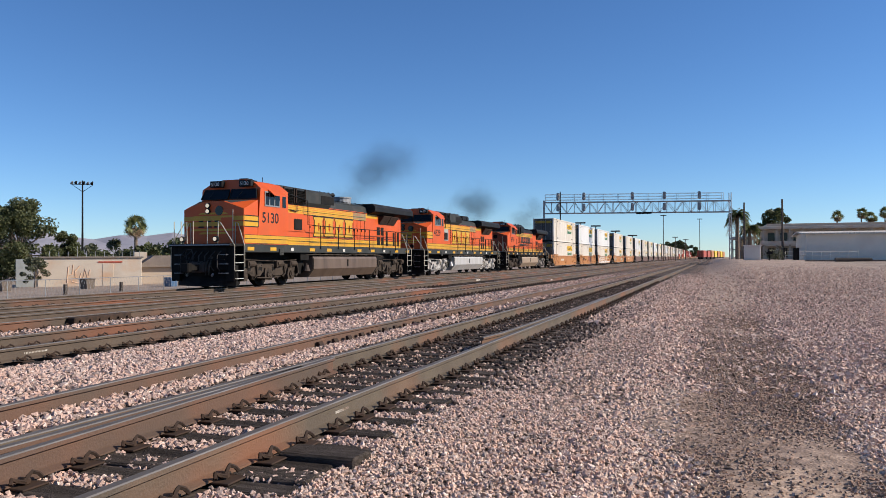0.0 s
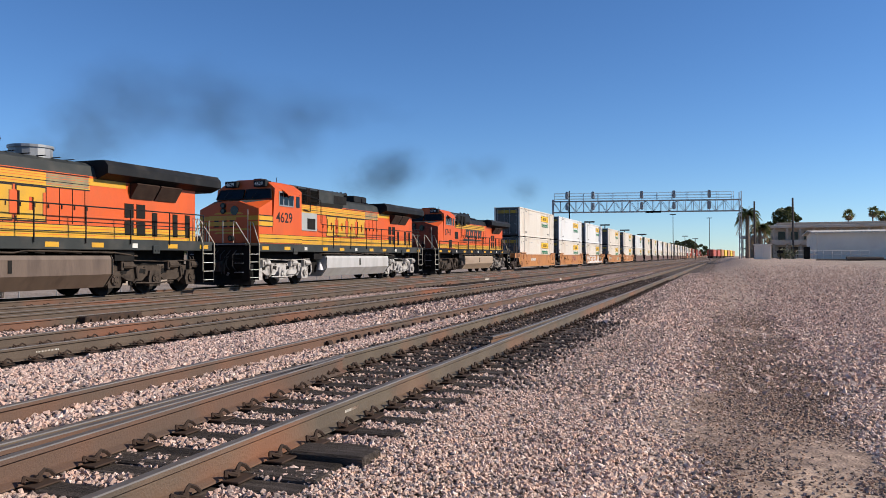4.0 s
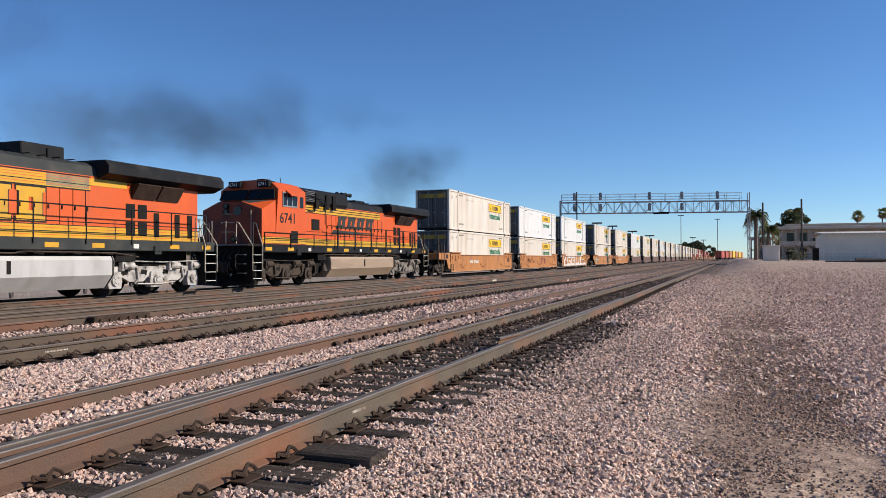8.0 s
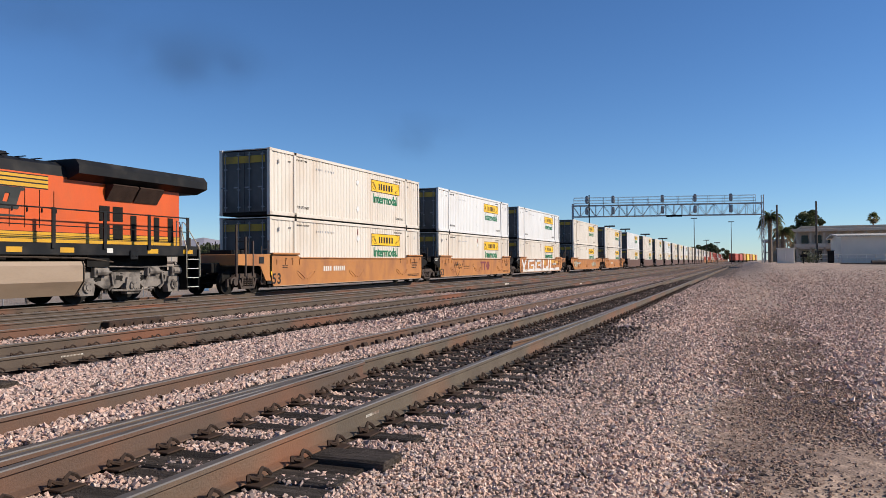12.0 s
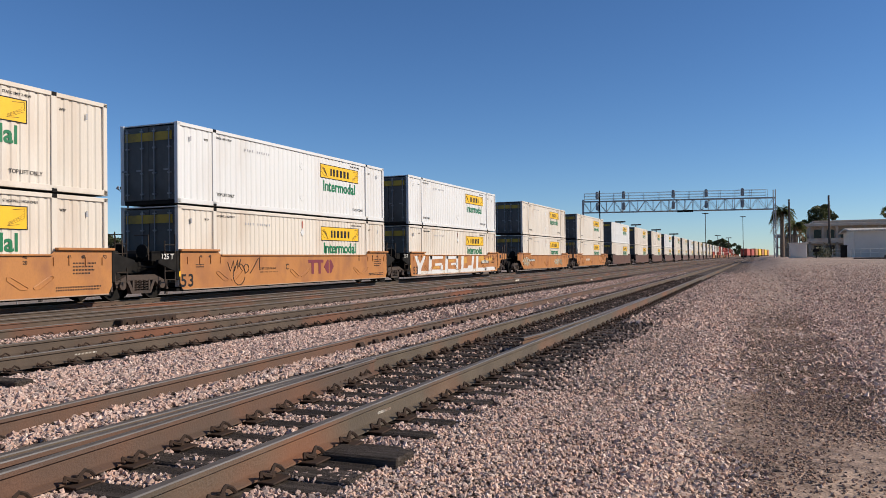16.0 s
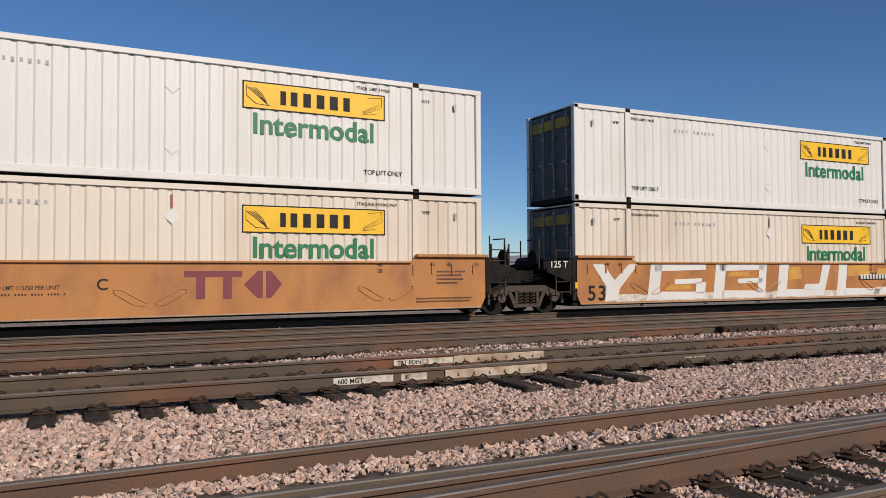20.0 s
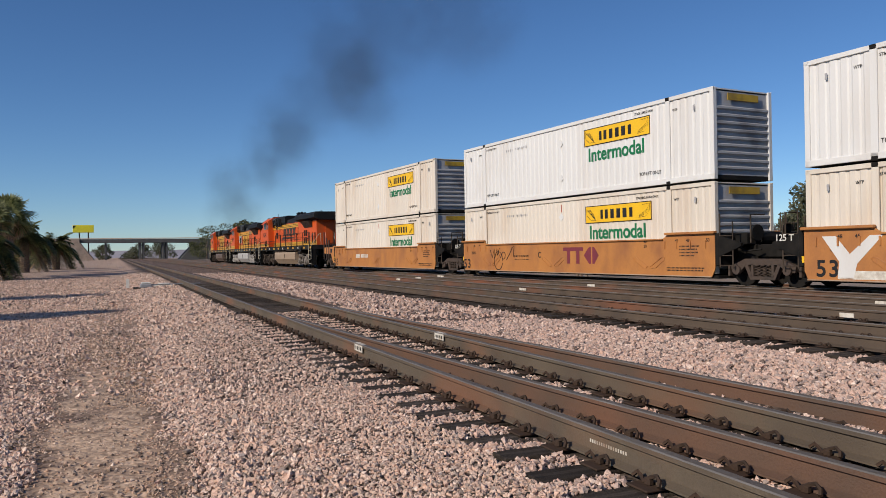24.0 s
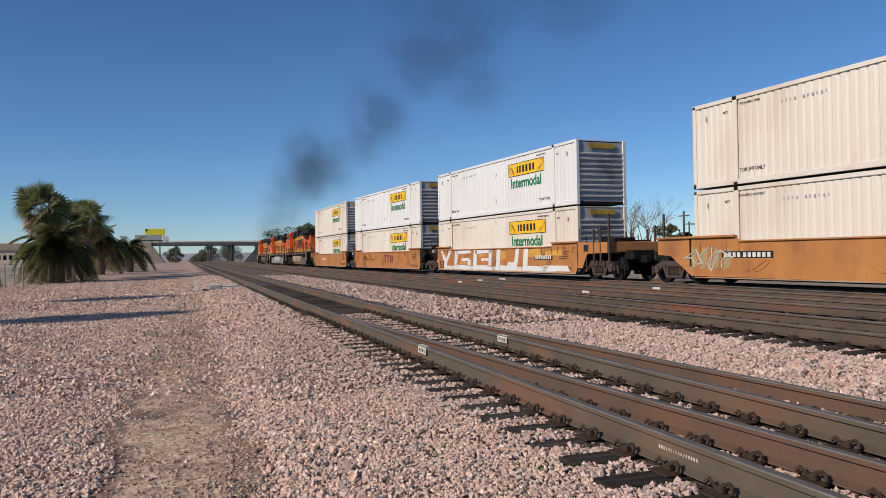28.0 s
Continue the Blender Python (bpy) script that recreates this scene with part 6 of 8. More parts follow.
def container(paint, coarse, labelled=True, upper=True):
    """Long stacking box, doors at x = 0, base at z = 0, centred on y = 0."""
    e = empty("shipping_container")
    d = box_meshes(paint, coarse)
    L, W, H = BOX_L, BOX_W, BOX_H
    flip = pose(L, 0, 0, 0, 0, 180)
    if not coarse:
        for at in (Matrix.Translation((0.12, -W / 2 + 0.035, 0)), flip @ Matrix.Translation((0.12, -W / 2 + 0.035, 0))):
            part("side_wall", d["side_wall"], None, e, "ribbed sheet side wall", at=at)
        for at in (Matrix.Translation((0, -W / 2 - 0.01, 0)), flip @ Matrix.Translation((0, -W / 2 - 0.01, 0))):
            part("top_rail", d["top_rail"], None, e, at=at)
            part("bottom_rail", d["bottom_rail"], None, e, at=at)
            part("corner_post", d["corner_post"], None, e, at=at @ Matrix.Translation((0.0, 0.0, 0)))
            part("corner_post", d["corner_post"], None, e, at=at @ Matrix.Translation((L - 0.16, 0, 0)))
            for x in (1.9, L - 2.1):
                part("lift_post", d["lift_post"], None, e, at=at @ Matrix.Translation((x, 0.0, 0)))
                part("casting", d["casting"], None, e, "dark lifting casting", at=at @ Matrix.Translation((x + 0.01, -0.012, H - 0.12)))
                part("casting", d["casting"], None, e, "dark lifting casting", at=at @ Matrix.Translation((x + 0.01, -0.012, -0.01)))
        for y in (-0.95, -0.28, 0.28, 0.95):
            part("lock_rod", d["lock_rod"], None, e, at=(0, y, 0))
        for at in (None, Matrix.Translation((0, -W / 2 + 0.11, 0))):
            part("door", d["door"], None, e, "soiled grey door leaf with shade painted in", at=at)
        for n in ("roof", "floor", "door_panel", "end_wall", "end_panel"):
            part(n, d[n], None, e, {"door": "soiled grey door leaves with shade painted in", "door_panel": "yellow name panel", "end_wall": "grey horizontally ribbed end wall"}.get(n, ""))
        for s, x, z, size in (("TOP LIFT ONLY", 2.15, 0.42, 0.17), ("TOP LIFT ONLY", 12.7, 0.42, 0.17), ("STACK LIMIT 3 HIGH", 12.5, 2.575, 0.11), ("STACK LIMIT 3 HIGH", 2.15, 2.575, 0.11)) if upper else (("STACKING 3 HIGH ONLY", 12.5, 2.57, 0.11), ("STACKING 3 HIGH ONLY", 2.1, 2.57, 0.11)):
            part("lettering", text_mesh(s, size, "ink", 0.002, 0.9), None, e, "black stencilled lettering", at=(x, -W / 2 + 0.03, z))
        part("lettering", text_mesh("WTP", 0.12, "ink", 0.002, 0.9), None, e, at=(1.45, -W / 2 + 0.03, 2.4))
        part("lettering", text_mesh("WTP", 0.12, "ink", 0.002, 0.9), None, e, at=(14.35, -W / 2 + 0.03, 2.4))
        s = Shape()
        for i in range(10):
            s.box(3.9 + i * 0.16 + (0.16 if i > 3 else 0), 3.96 + i * 0.16 + (0.16 if i > 3 else 0), -W / 2 + 0.029, -W / 2 + 0.033, 2.33, 2.42)
        pieces("serial_mark", s, "boxgrey", e, "illegible serial characters")
        for z in (0.75, 2.15) if upper else (2.15,):
            part("placard_holder", Shape().prism([(7.88, z), (8.05, z - 0.17), (8.22, z), (8.05, z + 0.17)], "y", -W / 2 + 0.022, -W / 2 + 0.036), "boxwhite", e, "diamond placard holder")
            if not upper:
                part("placard_stroke", Shape().box(8.03, 8.07, -W / 2 + 0.024, -W / 2 + 0.034, z + 0.2, z + 0.5), "redbox", e, "short red stroke over the placard")
        s = Shape().box(0.65, 0.72, -W / 2 - 0.012, -W / 2, 2.28, 2.46).box(15.3, 15.37, -W / 2 - 0.012, -W / 2, 2.28, 2.46)
        pieces("seal_box", s, "boxgrey", e)
    else:
        for n in ("body", "rib", "door", "door_panel", "end_wall"):
            part(n, d[n], None, e, {"door": "soiled doors painted dark as in shade", "door_panel": "yellow name panel"}.get(n, ""))
    if labelled:
        lp = part("label_panel", d["label"], None, e, "yellow name panel with a black block mark", at=(9.62, -W / 2 + 0.031 - (0 if not coarse else 0.05), 1.82))
        lp.scale = (1.06, 1, 1)
        part("label_mark", d["label_mark"], None, lp)
        if not coarse:
            part("lettering", WORD(), None, e, "green word", at=(9.84, -W / 2 + 0.031, 1.24))
        else:
            s = LIBRARY.setdefault("wordbar", block_word(10, 3.1, 0.48, 0.08).mesh("word_mark", "inkgreen"))
            part("word_mark", s, None, e, "small green word", at=(9.7, -W / 2 - 0.022, 1.25))
    return e


def freight_truck(parent, x, wheel_mesh, keyed):
    s = Shape().box(-0.25, 0.25, -0.9, 0.9, 0.45, 0.8, 0.03)
    tr = part("truck", s, "dark", parent, "two-axle freight truck", at=(x, 0, 0))
    for d in (-1, 1):
        f = Shape()
        y0, y1 = sorted((d * 0.98, d * 1.14))
        f.prism([(-1.15, 0.6), (-0.62, 0.82), (0.62, 0.82), (1.15, 0.6), (1.12, 0.42), (0.84, 0.42), (0.58, 0.64), (-0.58, 0.64), (-0.84, 0.42), (-1.12, 0.42)], "y", y0, y1)
        f.prism([(-0.66, 0.66), (-0.44, 0.2), (0.44, 0.2), (0.66, 0.66), (0.54, 0.66), (0.36, 0.3), (-0.36, 0.3), (-0.54, 0.66)], "y", y0, y1)
        for ex in (-0.4, 0.32):
            f.box(ex, ex + 0.08, y0, y1, 0.28, 0.66)
        for ex in (-1.3, 1.22):
            f.box(ex, ex + 0.08, y0 + 0.03, y1 - 0.03, 0.3, 0.62)
        part("side_frame", f, "rustgear", tr, "cast truck side frame")
        if keyed:
            for i in range(3):
                part("spring", coil(-0.21 + 0.21 * i, d * 1.08, 0.3, 0.64, 0.08), "rustgear", tr, "coil spring")
        else:
            part("spring", Shape().box(-0.3, 0.3, d * 1.06 - 0.06, d * 1.06 + 0.06, 0.3, 0.64, 0.02), "dark", tr)
        b = Shape()
        for ax in (-0.9, 0.9):
            b.cyl((ax, d * 1.1, 0.48), (ax, d * 1.22, 0.48), 0.14, 10)
        pieces("bearing_cap", b, "rustgear", tr)
    for ax in (-0.9, 0.9):
        w = part("wheelset", wheel_mesh, None, tr, "steel wheels on an axle", at=(ax, 0, 0.48))
        if keyed:
            WHEELS.append((w, (ax, 0, 0.48), 0.48))
    return tr


def well_car(paint, front_end, rear_end, near, wheel_mesh, marks, u_long=False):
    """One well unit; the box it carries starts at x = 0. front_end and rear_end: 'joint' or 'coupler'."""
    e = empty("well_car")
    L = BOX_L
    for d in (-1, 1):
        s = Shape()
        y = d * 1.36
        y0, y1 = sorted((y, y + d * 0.03))
        # main side sheet with a lower flange, raised over the ends
        fr = [(-1.9, 1.05), (-1.2, 1.0), (-0.1, 0.3)] if front_end == "coupler" and near and u_long else [(0.0, 0.5), (0.12, 0.24)]
        to = [(2.0, 1.62), (-1.9, 1.62)] if len(fr) == 3 else [(2.0, 1.62), (0.0, 1.62)]
        s.prism(fr + [(L - 0.1, 0.24), (L + 0.05, 0.5), (L + 0.05, 1.62), (L - 2.0, 1.62), (L - 2.25, 1.46), (2.25, 1.46)] + to, "y", y0, y1)
        side = part("side_sill", s, paint, e, "riveted side sill")
        f = Shape()
        ya, yb = sorted((y - d * 0.02, y + d * 0.1))
        f.box(2.2, L - 2.2, ya, yb, 1.44, 1.49, 0.01)
        ya, yb = sorted((y - d * 0.02, y + d * 0.14))
        f.box(-1.9 if len(fr) == 3 else -0.05, 2.05, ya, yb, 1.6, 1.68, 0.015)
        f.box(L - 2.05, L + 0.1, ya, yb, 1.6, 1.68, 0.015)
        part("top_chord", f, paint, side, "rolled top flange")
        f = Shape()
        ya, yb = sorted((y - d * 0.02, y + d * 0.07))
        f.box(0.1, L - 0.1, ya, yb, 0.24, 0.275, 0.008)
        part("bottom_chord", f, "sill_dark" if paint != "sill" else "scuffed", side, "pale scuffed bottom flange")
        if near:
            for x in [0.35, 1.0, 1.6, 2.15, L - 2.15, L - 1.6, L - 1.0, L - 0.35]:
                ya, yb = sorted((y + d * 0.03, y + d * 0.06))
                part("stiffener", Shape().box(x, x + 0.05, ya, yb, 1.16, 1.4), paint, side)
            ya, yb = sorted((y + d * 0.03, y + d * 0.04))
            for xc in (2.7, 7.6, L - 2.9):
                for k in (-1, 1):
                    f = Shape()
                    f.tube([(xc + k * a, yb if d > 0 else ya, z) for a, z in ((0.75, 0.78), (0.35, 0.52), (0.12, 0.5), (0.08, 0.56), (0.2, 0.62), (0.62, 0.86), (0.75, 0.86), (0.75, 0.78))], 0.012, 4)
                    part("pull_hook", f, paint, side, "slotted rim of a pull hook")
    s = Shape()
    s.box(-0.1, L + 0.1, -1.3, 1.3, 0.2, 0.3)
    part("well_floor", s, "dark", e)
    for x, k, kind in ((-0.1, -1, front_end), (L + 0.1, 1, rear_end)):
        reach = 1.55 if kind == "joint" else 2.8
        s = Shape()
        a, b = sorted((x, x + k * reach))
        s.box(a, b, -0.55, 0.55, 0.85, 1.25, 0.03)
        a, b = sorted((x - k * 0.05, x + k * 0.1))
        s.box(a, b, -1.4, 1.4, 0.6, 1.62, 0.03)
        a, b = sorted((x, x + k * 0.95))
        s.prism([(x, 1.55), (x + k * 0.95, 1.3), (x + k * 0.95, 1.2), (x, 0.85)], "y", -1.38, -1.28)
        s.prism([(x, 1.55), (x + k * 0.95, 1.3), (x + k * 0.95, 1.2), (x, 0.85)], "y", 1.28, 1.38)
        part("end_platform", s, "dark", e, "black end platform")
        if near:
            g = Shape()
            for y in (-1.35, 1.35):
                for dx in (0.12, 0.62):
                    g.cyl((x + k * dx, y, 0.55), (x + k * dx, y, 2.2 if dx < 0.5 else 1.95), 0.022, 6)
                for i in range(5):
                    g.cyl((x + k * 0.12, y, 0.62 + i * 0.3), (x + k * 0.62, y, 0.62 + i * 0.3), 0.016, 5)
            g.tube([(x + k * 0.9, -0.9, 1.3), (x + k * 0.9, -0.9, 2.15), (x + k * 0.9, -0.3, 2.15)], 0.025, 6)
            g.tube([(x + k * 1.2, 0.3, 1.3), (x + k * 1.2, 0.3, 2.05)], 0.03, 6)
            pieces("ladder_bar", g, "truckgrime", e, "end ladder bar")
            q = Shape().cyl((x + k * 0.55, -0.2, 1.45), (x + k * 0.55, 0.7, 1.45), 0.2, 10).box(min(x + k * 0.3, x + k * 0.75), max(x + k * 0.3, x + k * 0.75), -0.9, -0.5, 1.25, 1.6, 0.02)
            q.cyl((x + k * 0.95, -0.7, 1.6), (x + k * 1.0, -0.7, 1.6), 0.25, 12)
            q.tube([(x + k * 0.4, -1.1, 1.3), (x + k * 0.8, -1.0, 1.05), (x + k * 1.2, -0.8, 1.1)], 0.03, 5)
            part("brake_reservoir", q, "dark", e, "air reservoir, hoses and hand-brake wheel")
        if near and kind == "coupler" and not (u_long and k < 0):
            for d in (-1, 1):
                ya, yb = sorted((d * 1.36, d * 1.4))
                sheet = part("end_sheet", Shape().prism([(x, 0.5), (x, 1.62), (x + k * 2.25, 1.6), (x + k * 2.25, 1.16), (x + k * 0.75, 1.12), (x + k * 0.35, 0.5)], "y", ya, yb), paint, e, "rusty orange end sheet over the truck")
                ya, yb = sorted((d * 1.4, d * 1.412))
                part("placard", Shape().box(min(x + k * 0.5, x + k * 0.85), max(x + k * 0.5, x + k * 0.85), ya, yb, 1.22, 1.5), "ink", sheet, "small dark placard")
                for dx, top in ((1.25, 2.15), (1.75, 2.3), (2.35, 2.75)):
                    part("grab_post", Shape().box(x + k * dx - 0.04, x + k * dx + 0.04, d * 1.38 - 0.04, d * 1.38 + 0.04, 0.7, top, 0.01), "rustgear", e, "upright dark grab post")
            a, b = sorted((x + k * 2.1, x + k * 2.3))
            part("end_beam", Shape().box(a, b, -1.36, 1.36, 1.16, 1.6, 0.03), paint, e, "orange end beam")
            a, b = sorted((x + k * 0.9, x + k * 2.0))
            part("deck_box", Shape().box(a, b, -0.9, 0.2, 1.5, 1.78, 0.03).box(a + 0.2, b - 0.1, 0.3, 1.1, 1.45, 1.68, 0.03), "dark", e, "dark brake gear boxes on the end deck")
        if kind == "coupler":
            a, b = sorted((x + k * reach - k * 0.2, x + k * reach + k * 0.35))
            part("coupler", Shape().box(a, b, -0.14, 0.14, 0.72, 1.02, 0.03), "dark", e, "knuckle coupler")
    jx = L + 1.6 if rear_end == "joint" else L + 1.35
    freight_truck(e, jx, wheel_mesh, near)
    if front_end == "coupler":
        freight_truck(e, -1.35, wheel_mesh, near)
    Y = -1.393
    for kind in marks:
        if kind == "53":
            for k, digit in enumerate("53"):
                part("digit", text_mesh(digit, 0.62, "ink", 0.002, 1.05, 0.018), None, e, "black painted digit", at=((0.35 if "graffiti" in marks else 0.0) + 0.375 * k, Y, 0.36))
            # capacity stencils near the ends
            for s, x in (("40", 13.0), ("20", 13.0), ("45", 14.5), ("48", 15.0), ("53", 15.85), ("48", 1.0), ("45", 1.5)):
                part("lettering", text_mesh(s, 0.15, "ink", 0.002), None, e, at=(x, Y, 1.2 if s == "20" else 1.36))
            q = Shape()
            for x, z, n, p in ((14.7, 1.2, 16, 0.055), (14.7, 1.1, 14, 0.055), (14.7, 1.0, 15, 0.055), (14.7, 0.9, 12, 0.055), (14.1, 0.5, 28, 0.06), (14.1, 0.42, 27, 0.06), (0.8, 1.1, 8, 0.055), (0.8, 1.02, 8, 0.055)):
                for i in range(n):
                    q.box(x + i * p, x + i * p + p * 0.62, Y - 0.002, Y + 0.002, z, z + 0.045)
            tagged(part("stencil_marking", q, "ink", e, "rows of illegible stencilled characters"), "rows of illegible stencilled characters", kind="stuff")
            part("reflector", Shape().box(-0.15, 0.0, Y - 0.004, Y, 0.72, 0.9), "label", e, "yellow reflector patch")
        if kind == "mark":
            q = Shape()
            for o in ([(0, 0.5), (1.3, 0.5), (1.3, 0.64), (0, 0.64)], [(0.26, 0), (0.46, 0), (0.46, 0.5), (0.26, 0.5)], [(0.86, 0), (1.06, 0), (1.06, 0.5), (0.86, 0.5)],
                      [(1.34, 0.32), (1.66, 0.64), (1.78, 0.64), (1.78, 0), (1.66, 0)], [(1.86, 0.64), (1.98, 0.64), (2.24, 0.32), (1.98, 0), (1.86, 0)]):
                q.prism([(px + 0.0, pz) for px, pz in o], "y", -0.004, 0)
            part("brand_mark", q, "maroon", e, "maroon mark of a bar, stems and wedges", at=(8.3, Y, 0.62))
        if kind == "C":
            part("lettering", text_mesh("C", 0.34, "ink", 0.002), None, e, "black letter", at=(6.5, Y, 0.86))
            s = Shape()
            part("lettering", text_mesh("LD LMT 115700 PER UNIT", 0.125, "ink", 0.002, 0.86), None, e, "black stencilled load limit", at=(4.6, Y, 0.88))
            for i in range(22):
                if i % 5:
                    s.box(4.62 + i * 0.06, 4.65 + i * 0.06, Y - 0.002, Y + 0.002, 0.76, 0.8)
            pieces("data_mark", s, "ink", e, "illegible stencilled data")
        if kind == "scrawl":
            s = Shape()
            s.tube([(2.6, Y, 1.2), (2.75, Y, 0.85), (2.95, Y, 1.25), (3.0, Y, 0.85), (3.2, Y, 1.28), (3.2, Y, 0.95), (3.4, Y, 1.3), (3.3, Y, 1.05), (3.5, Y, 0.85)], 0.018, 4)
            s.tube([(3.3 + 0.38 * math.cos(a * 0.5), Y, 0.72 + 0.42 * math.sin(a * 0.5)) for a in range(13)], 0.018, 4)
            s.tube([(3.75 + 0.16 * math.cos(a * 0.6), Y, 0.95 + 0.16 * math.sin(a * 0.6)) for a in range(11)], 0.018, 4)
            s.tube([(4.0, Y, 0.75), (4.3, Y, 1.05), (4.5, Y, 1.3), (4.65, Y, 1.38), (4.6, Y, 0.9)], 0.018, 4)
            part("scrawl", s, "ink", e, "black spray-can scrawl")
        if kind == "bars":
            s = Shape()
            for i in range(10):
                a = 4.3 + i * 0.2 + (0.15 if i > 3 else 0)
                s.box(a, a + 0.14, Y - 0.002, Y + 0.002, 0.85, 1.08)
            pieces("data_mark", s, "white", e, "white stencilled reporting characters")
        if kind == "black_bars":
            part("data_panel", Shape().box(12.4, 14.1, Y - 0.002, Y, 0.86, 1.12), "ink", e, "black data panel")
            s = Shape()
            for i in range(9):
                s.box(12.5 + i * 0.17, 12.61 + i * 0.17, Y - 0.006, Y - 0.002, 0.9, 1.08)
            pieces("data_mark", s, "white", e, "white reporting characters")
        if kind == "dark_panel":
            part("data_panel", Shape().box(1.4, 3.6, Y - 0.002, Y, 0.92, 1.14), "ink", e, "black data panel")
            s = Shape()
            for i in range(10):
                a = 1.5 + i * 0.2 + (0.06 if i > 3 else 0)
                s.box(a, a + 0.13, Y - 0.006, Y - 0.002, 0.95, 1.1)
            pieces("data_mark", s, "white", e, "white reporting characters")
        if kind == "125 T":
            part("lettering", text_mesh("125 T", 0.26, "white", 0.002), None, e, "white painted 125 T", at=(-0.95, -1.39, 1.33))
        if kind == "graffiti":
            # broad white painted strokes with orange left between them
            s = Shape()
            z0, z1 = 0.34, 1.42
            bar = lambda pts: s.prism(pts, "y", Y - 0.003, Y)
            bar([(0.55, z1), (0.95, z1), (1.35, 0.95), (1.9, z1), (2.25, z1), (1.55, 0.7), (1.45, z0), (1.0, z0), (1.05, 0.75)])
            for a in (2.6, 5.3, 8.2, 11.2):
                bar([(a, z0), (a + 0.45, z0), (a + 0.6, z1), (a + 0.15, z1)])
                bar([(a + 0.4, z0), (a + 2.3, z0), (a + 2.4, 0.55), (a + 0.4, 0.58)])
            for a in (2.9, 5.6):
                bar([(a, 1.2), (a + 2.1, 1.25), (a + 2.1, z1), (a, z1)])
                bar([(a + 0.8, 0.8), (a + 1.9, 0.82), (a + 1.95, 0.98), (a + 0.8, 0.95)])
            bar([(4.55, 0.5), (4.95, 0.5), (5.0, 0.85), (4.6, 0.85)])
            bar([(7.3, 0.5), (7.65, 0.5), (7.75, z1), (7.4, z1)])
            bar([(9.5, 0.55), (10.6, 0.55), (10.9, z1), (10.5, z1), (10.3, 0.75), (9.6, 0.75)])
            bar([(13.2, z0), (15.6, z0), (15.4, 0.6), (13.3, 0.6)])
            pieces("graffiti", s, "boxwhite", e, "broad white sprayed block graffiti")
            part("graffiti_wash", Shape().box(1.0, 14.4, Y - 0.0015, Y, 0.3, 0.52), "whitepaint", e, "thin white sprayed wash")
            for a, w, q0, q1 in ((3.3, 1.1, 0.62, 0.78), (5.95, 1.0, 1.02, 1.18), (8.75, 0.7, 0.9, 1.35), (11.75, 1.3, 1.0, 1.4), (13.4, 1.6, 1.05, 1.3)):
                part("graffiti_fill", Shape().prism([(a, q0), (a + w, q0 + 0.03), (a + w - 0.1, q1), (a + 0.08, q1 - 0.02)], "y", Y - 0.0025, Y), "ochre", e, "yellow-ochre sprayed patch")
        if kind in ("tag", "tag_left"):
            base, n, tall = (11.0, 6, 0.62) if kind == "tag" else (-0.1, 4, 0.85)
            for i in range(n):
                a = base + 0.55 * i
                loop = [(a + (0.16 + 0.05 * q) * math.cos(q * 0.75 + i), Y, 0.62 + tall * (0.1 * q % 0.8) + 0.14 * math.sin(q * 0.9 + 2 * i)) for q in range(9)]
                part("graffiti", Shape().tube(loop, 0.028, 5), "tagpaint", e, "pale sprayed loop of a tag")
                part("graffiti_fill", Shape().prism([(a - 0.1, 0.5), (a + 0.22, 0.62), (a + 0.3, 0.5 + tall * 0.8), (a + 0.02, 0.45 + tall)], "y", Y - 0.002, Y), "tagfill", e, "grey-green sprayed fill")
    return e


# thing, where along the train its base point is, length over which it bears on the track, height of its base
TRAIN = []


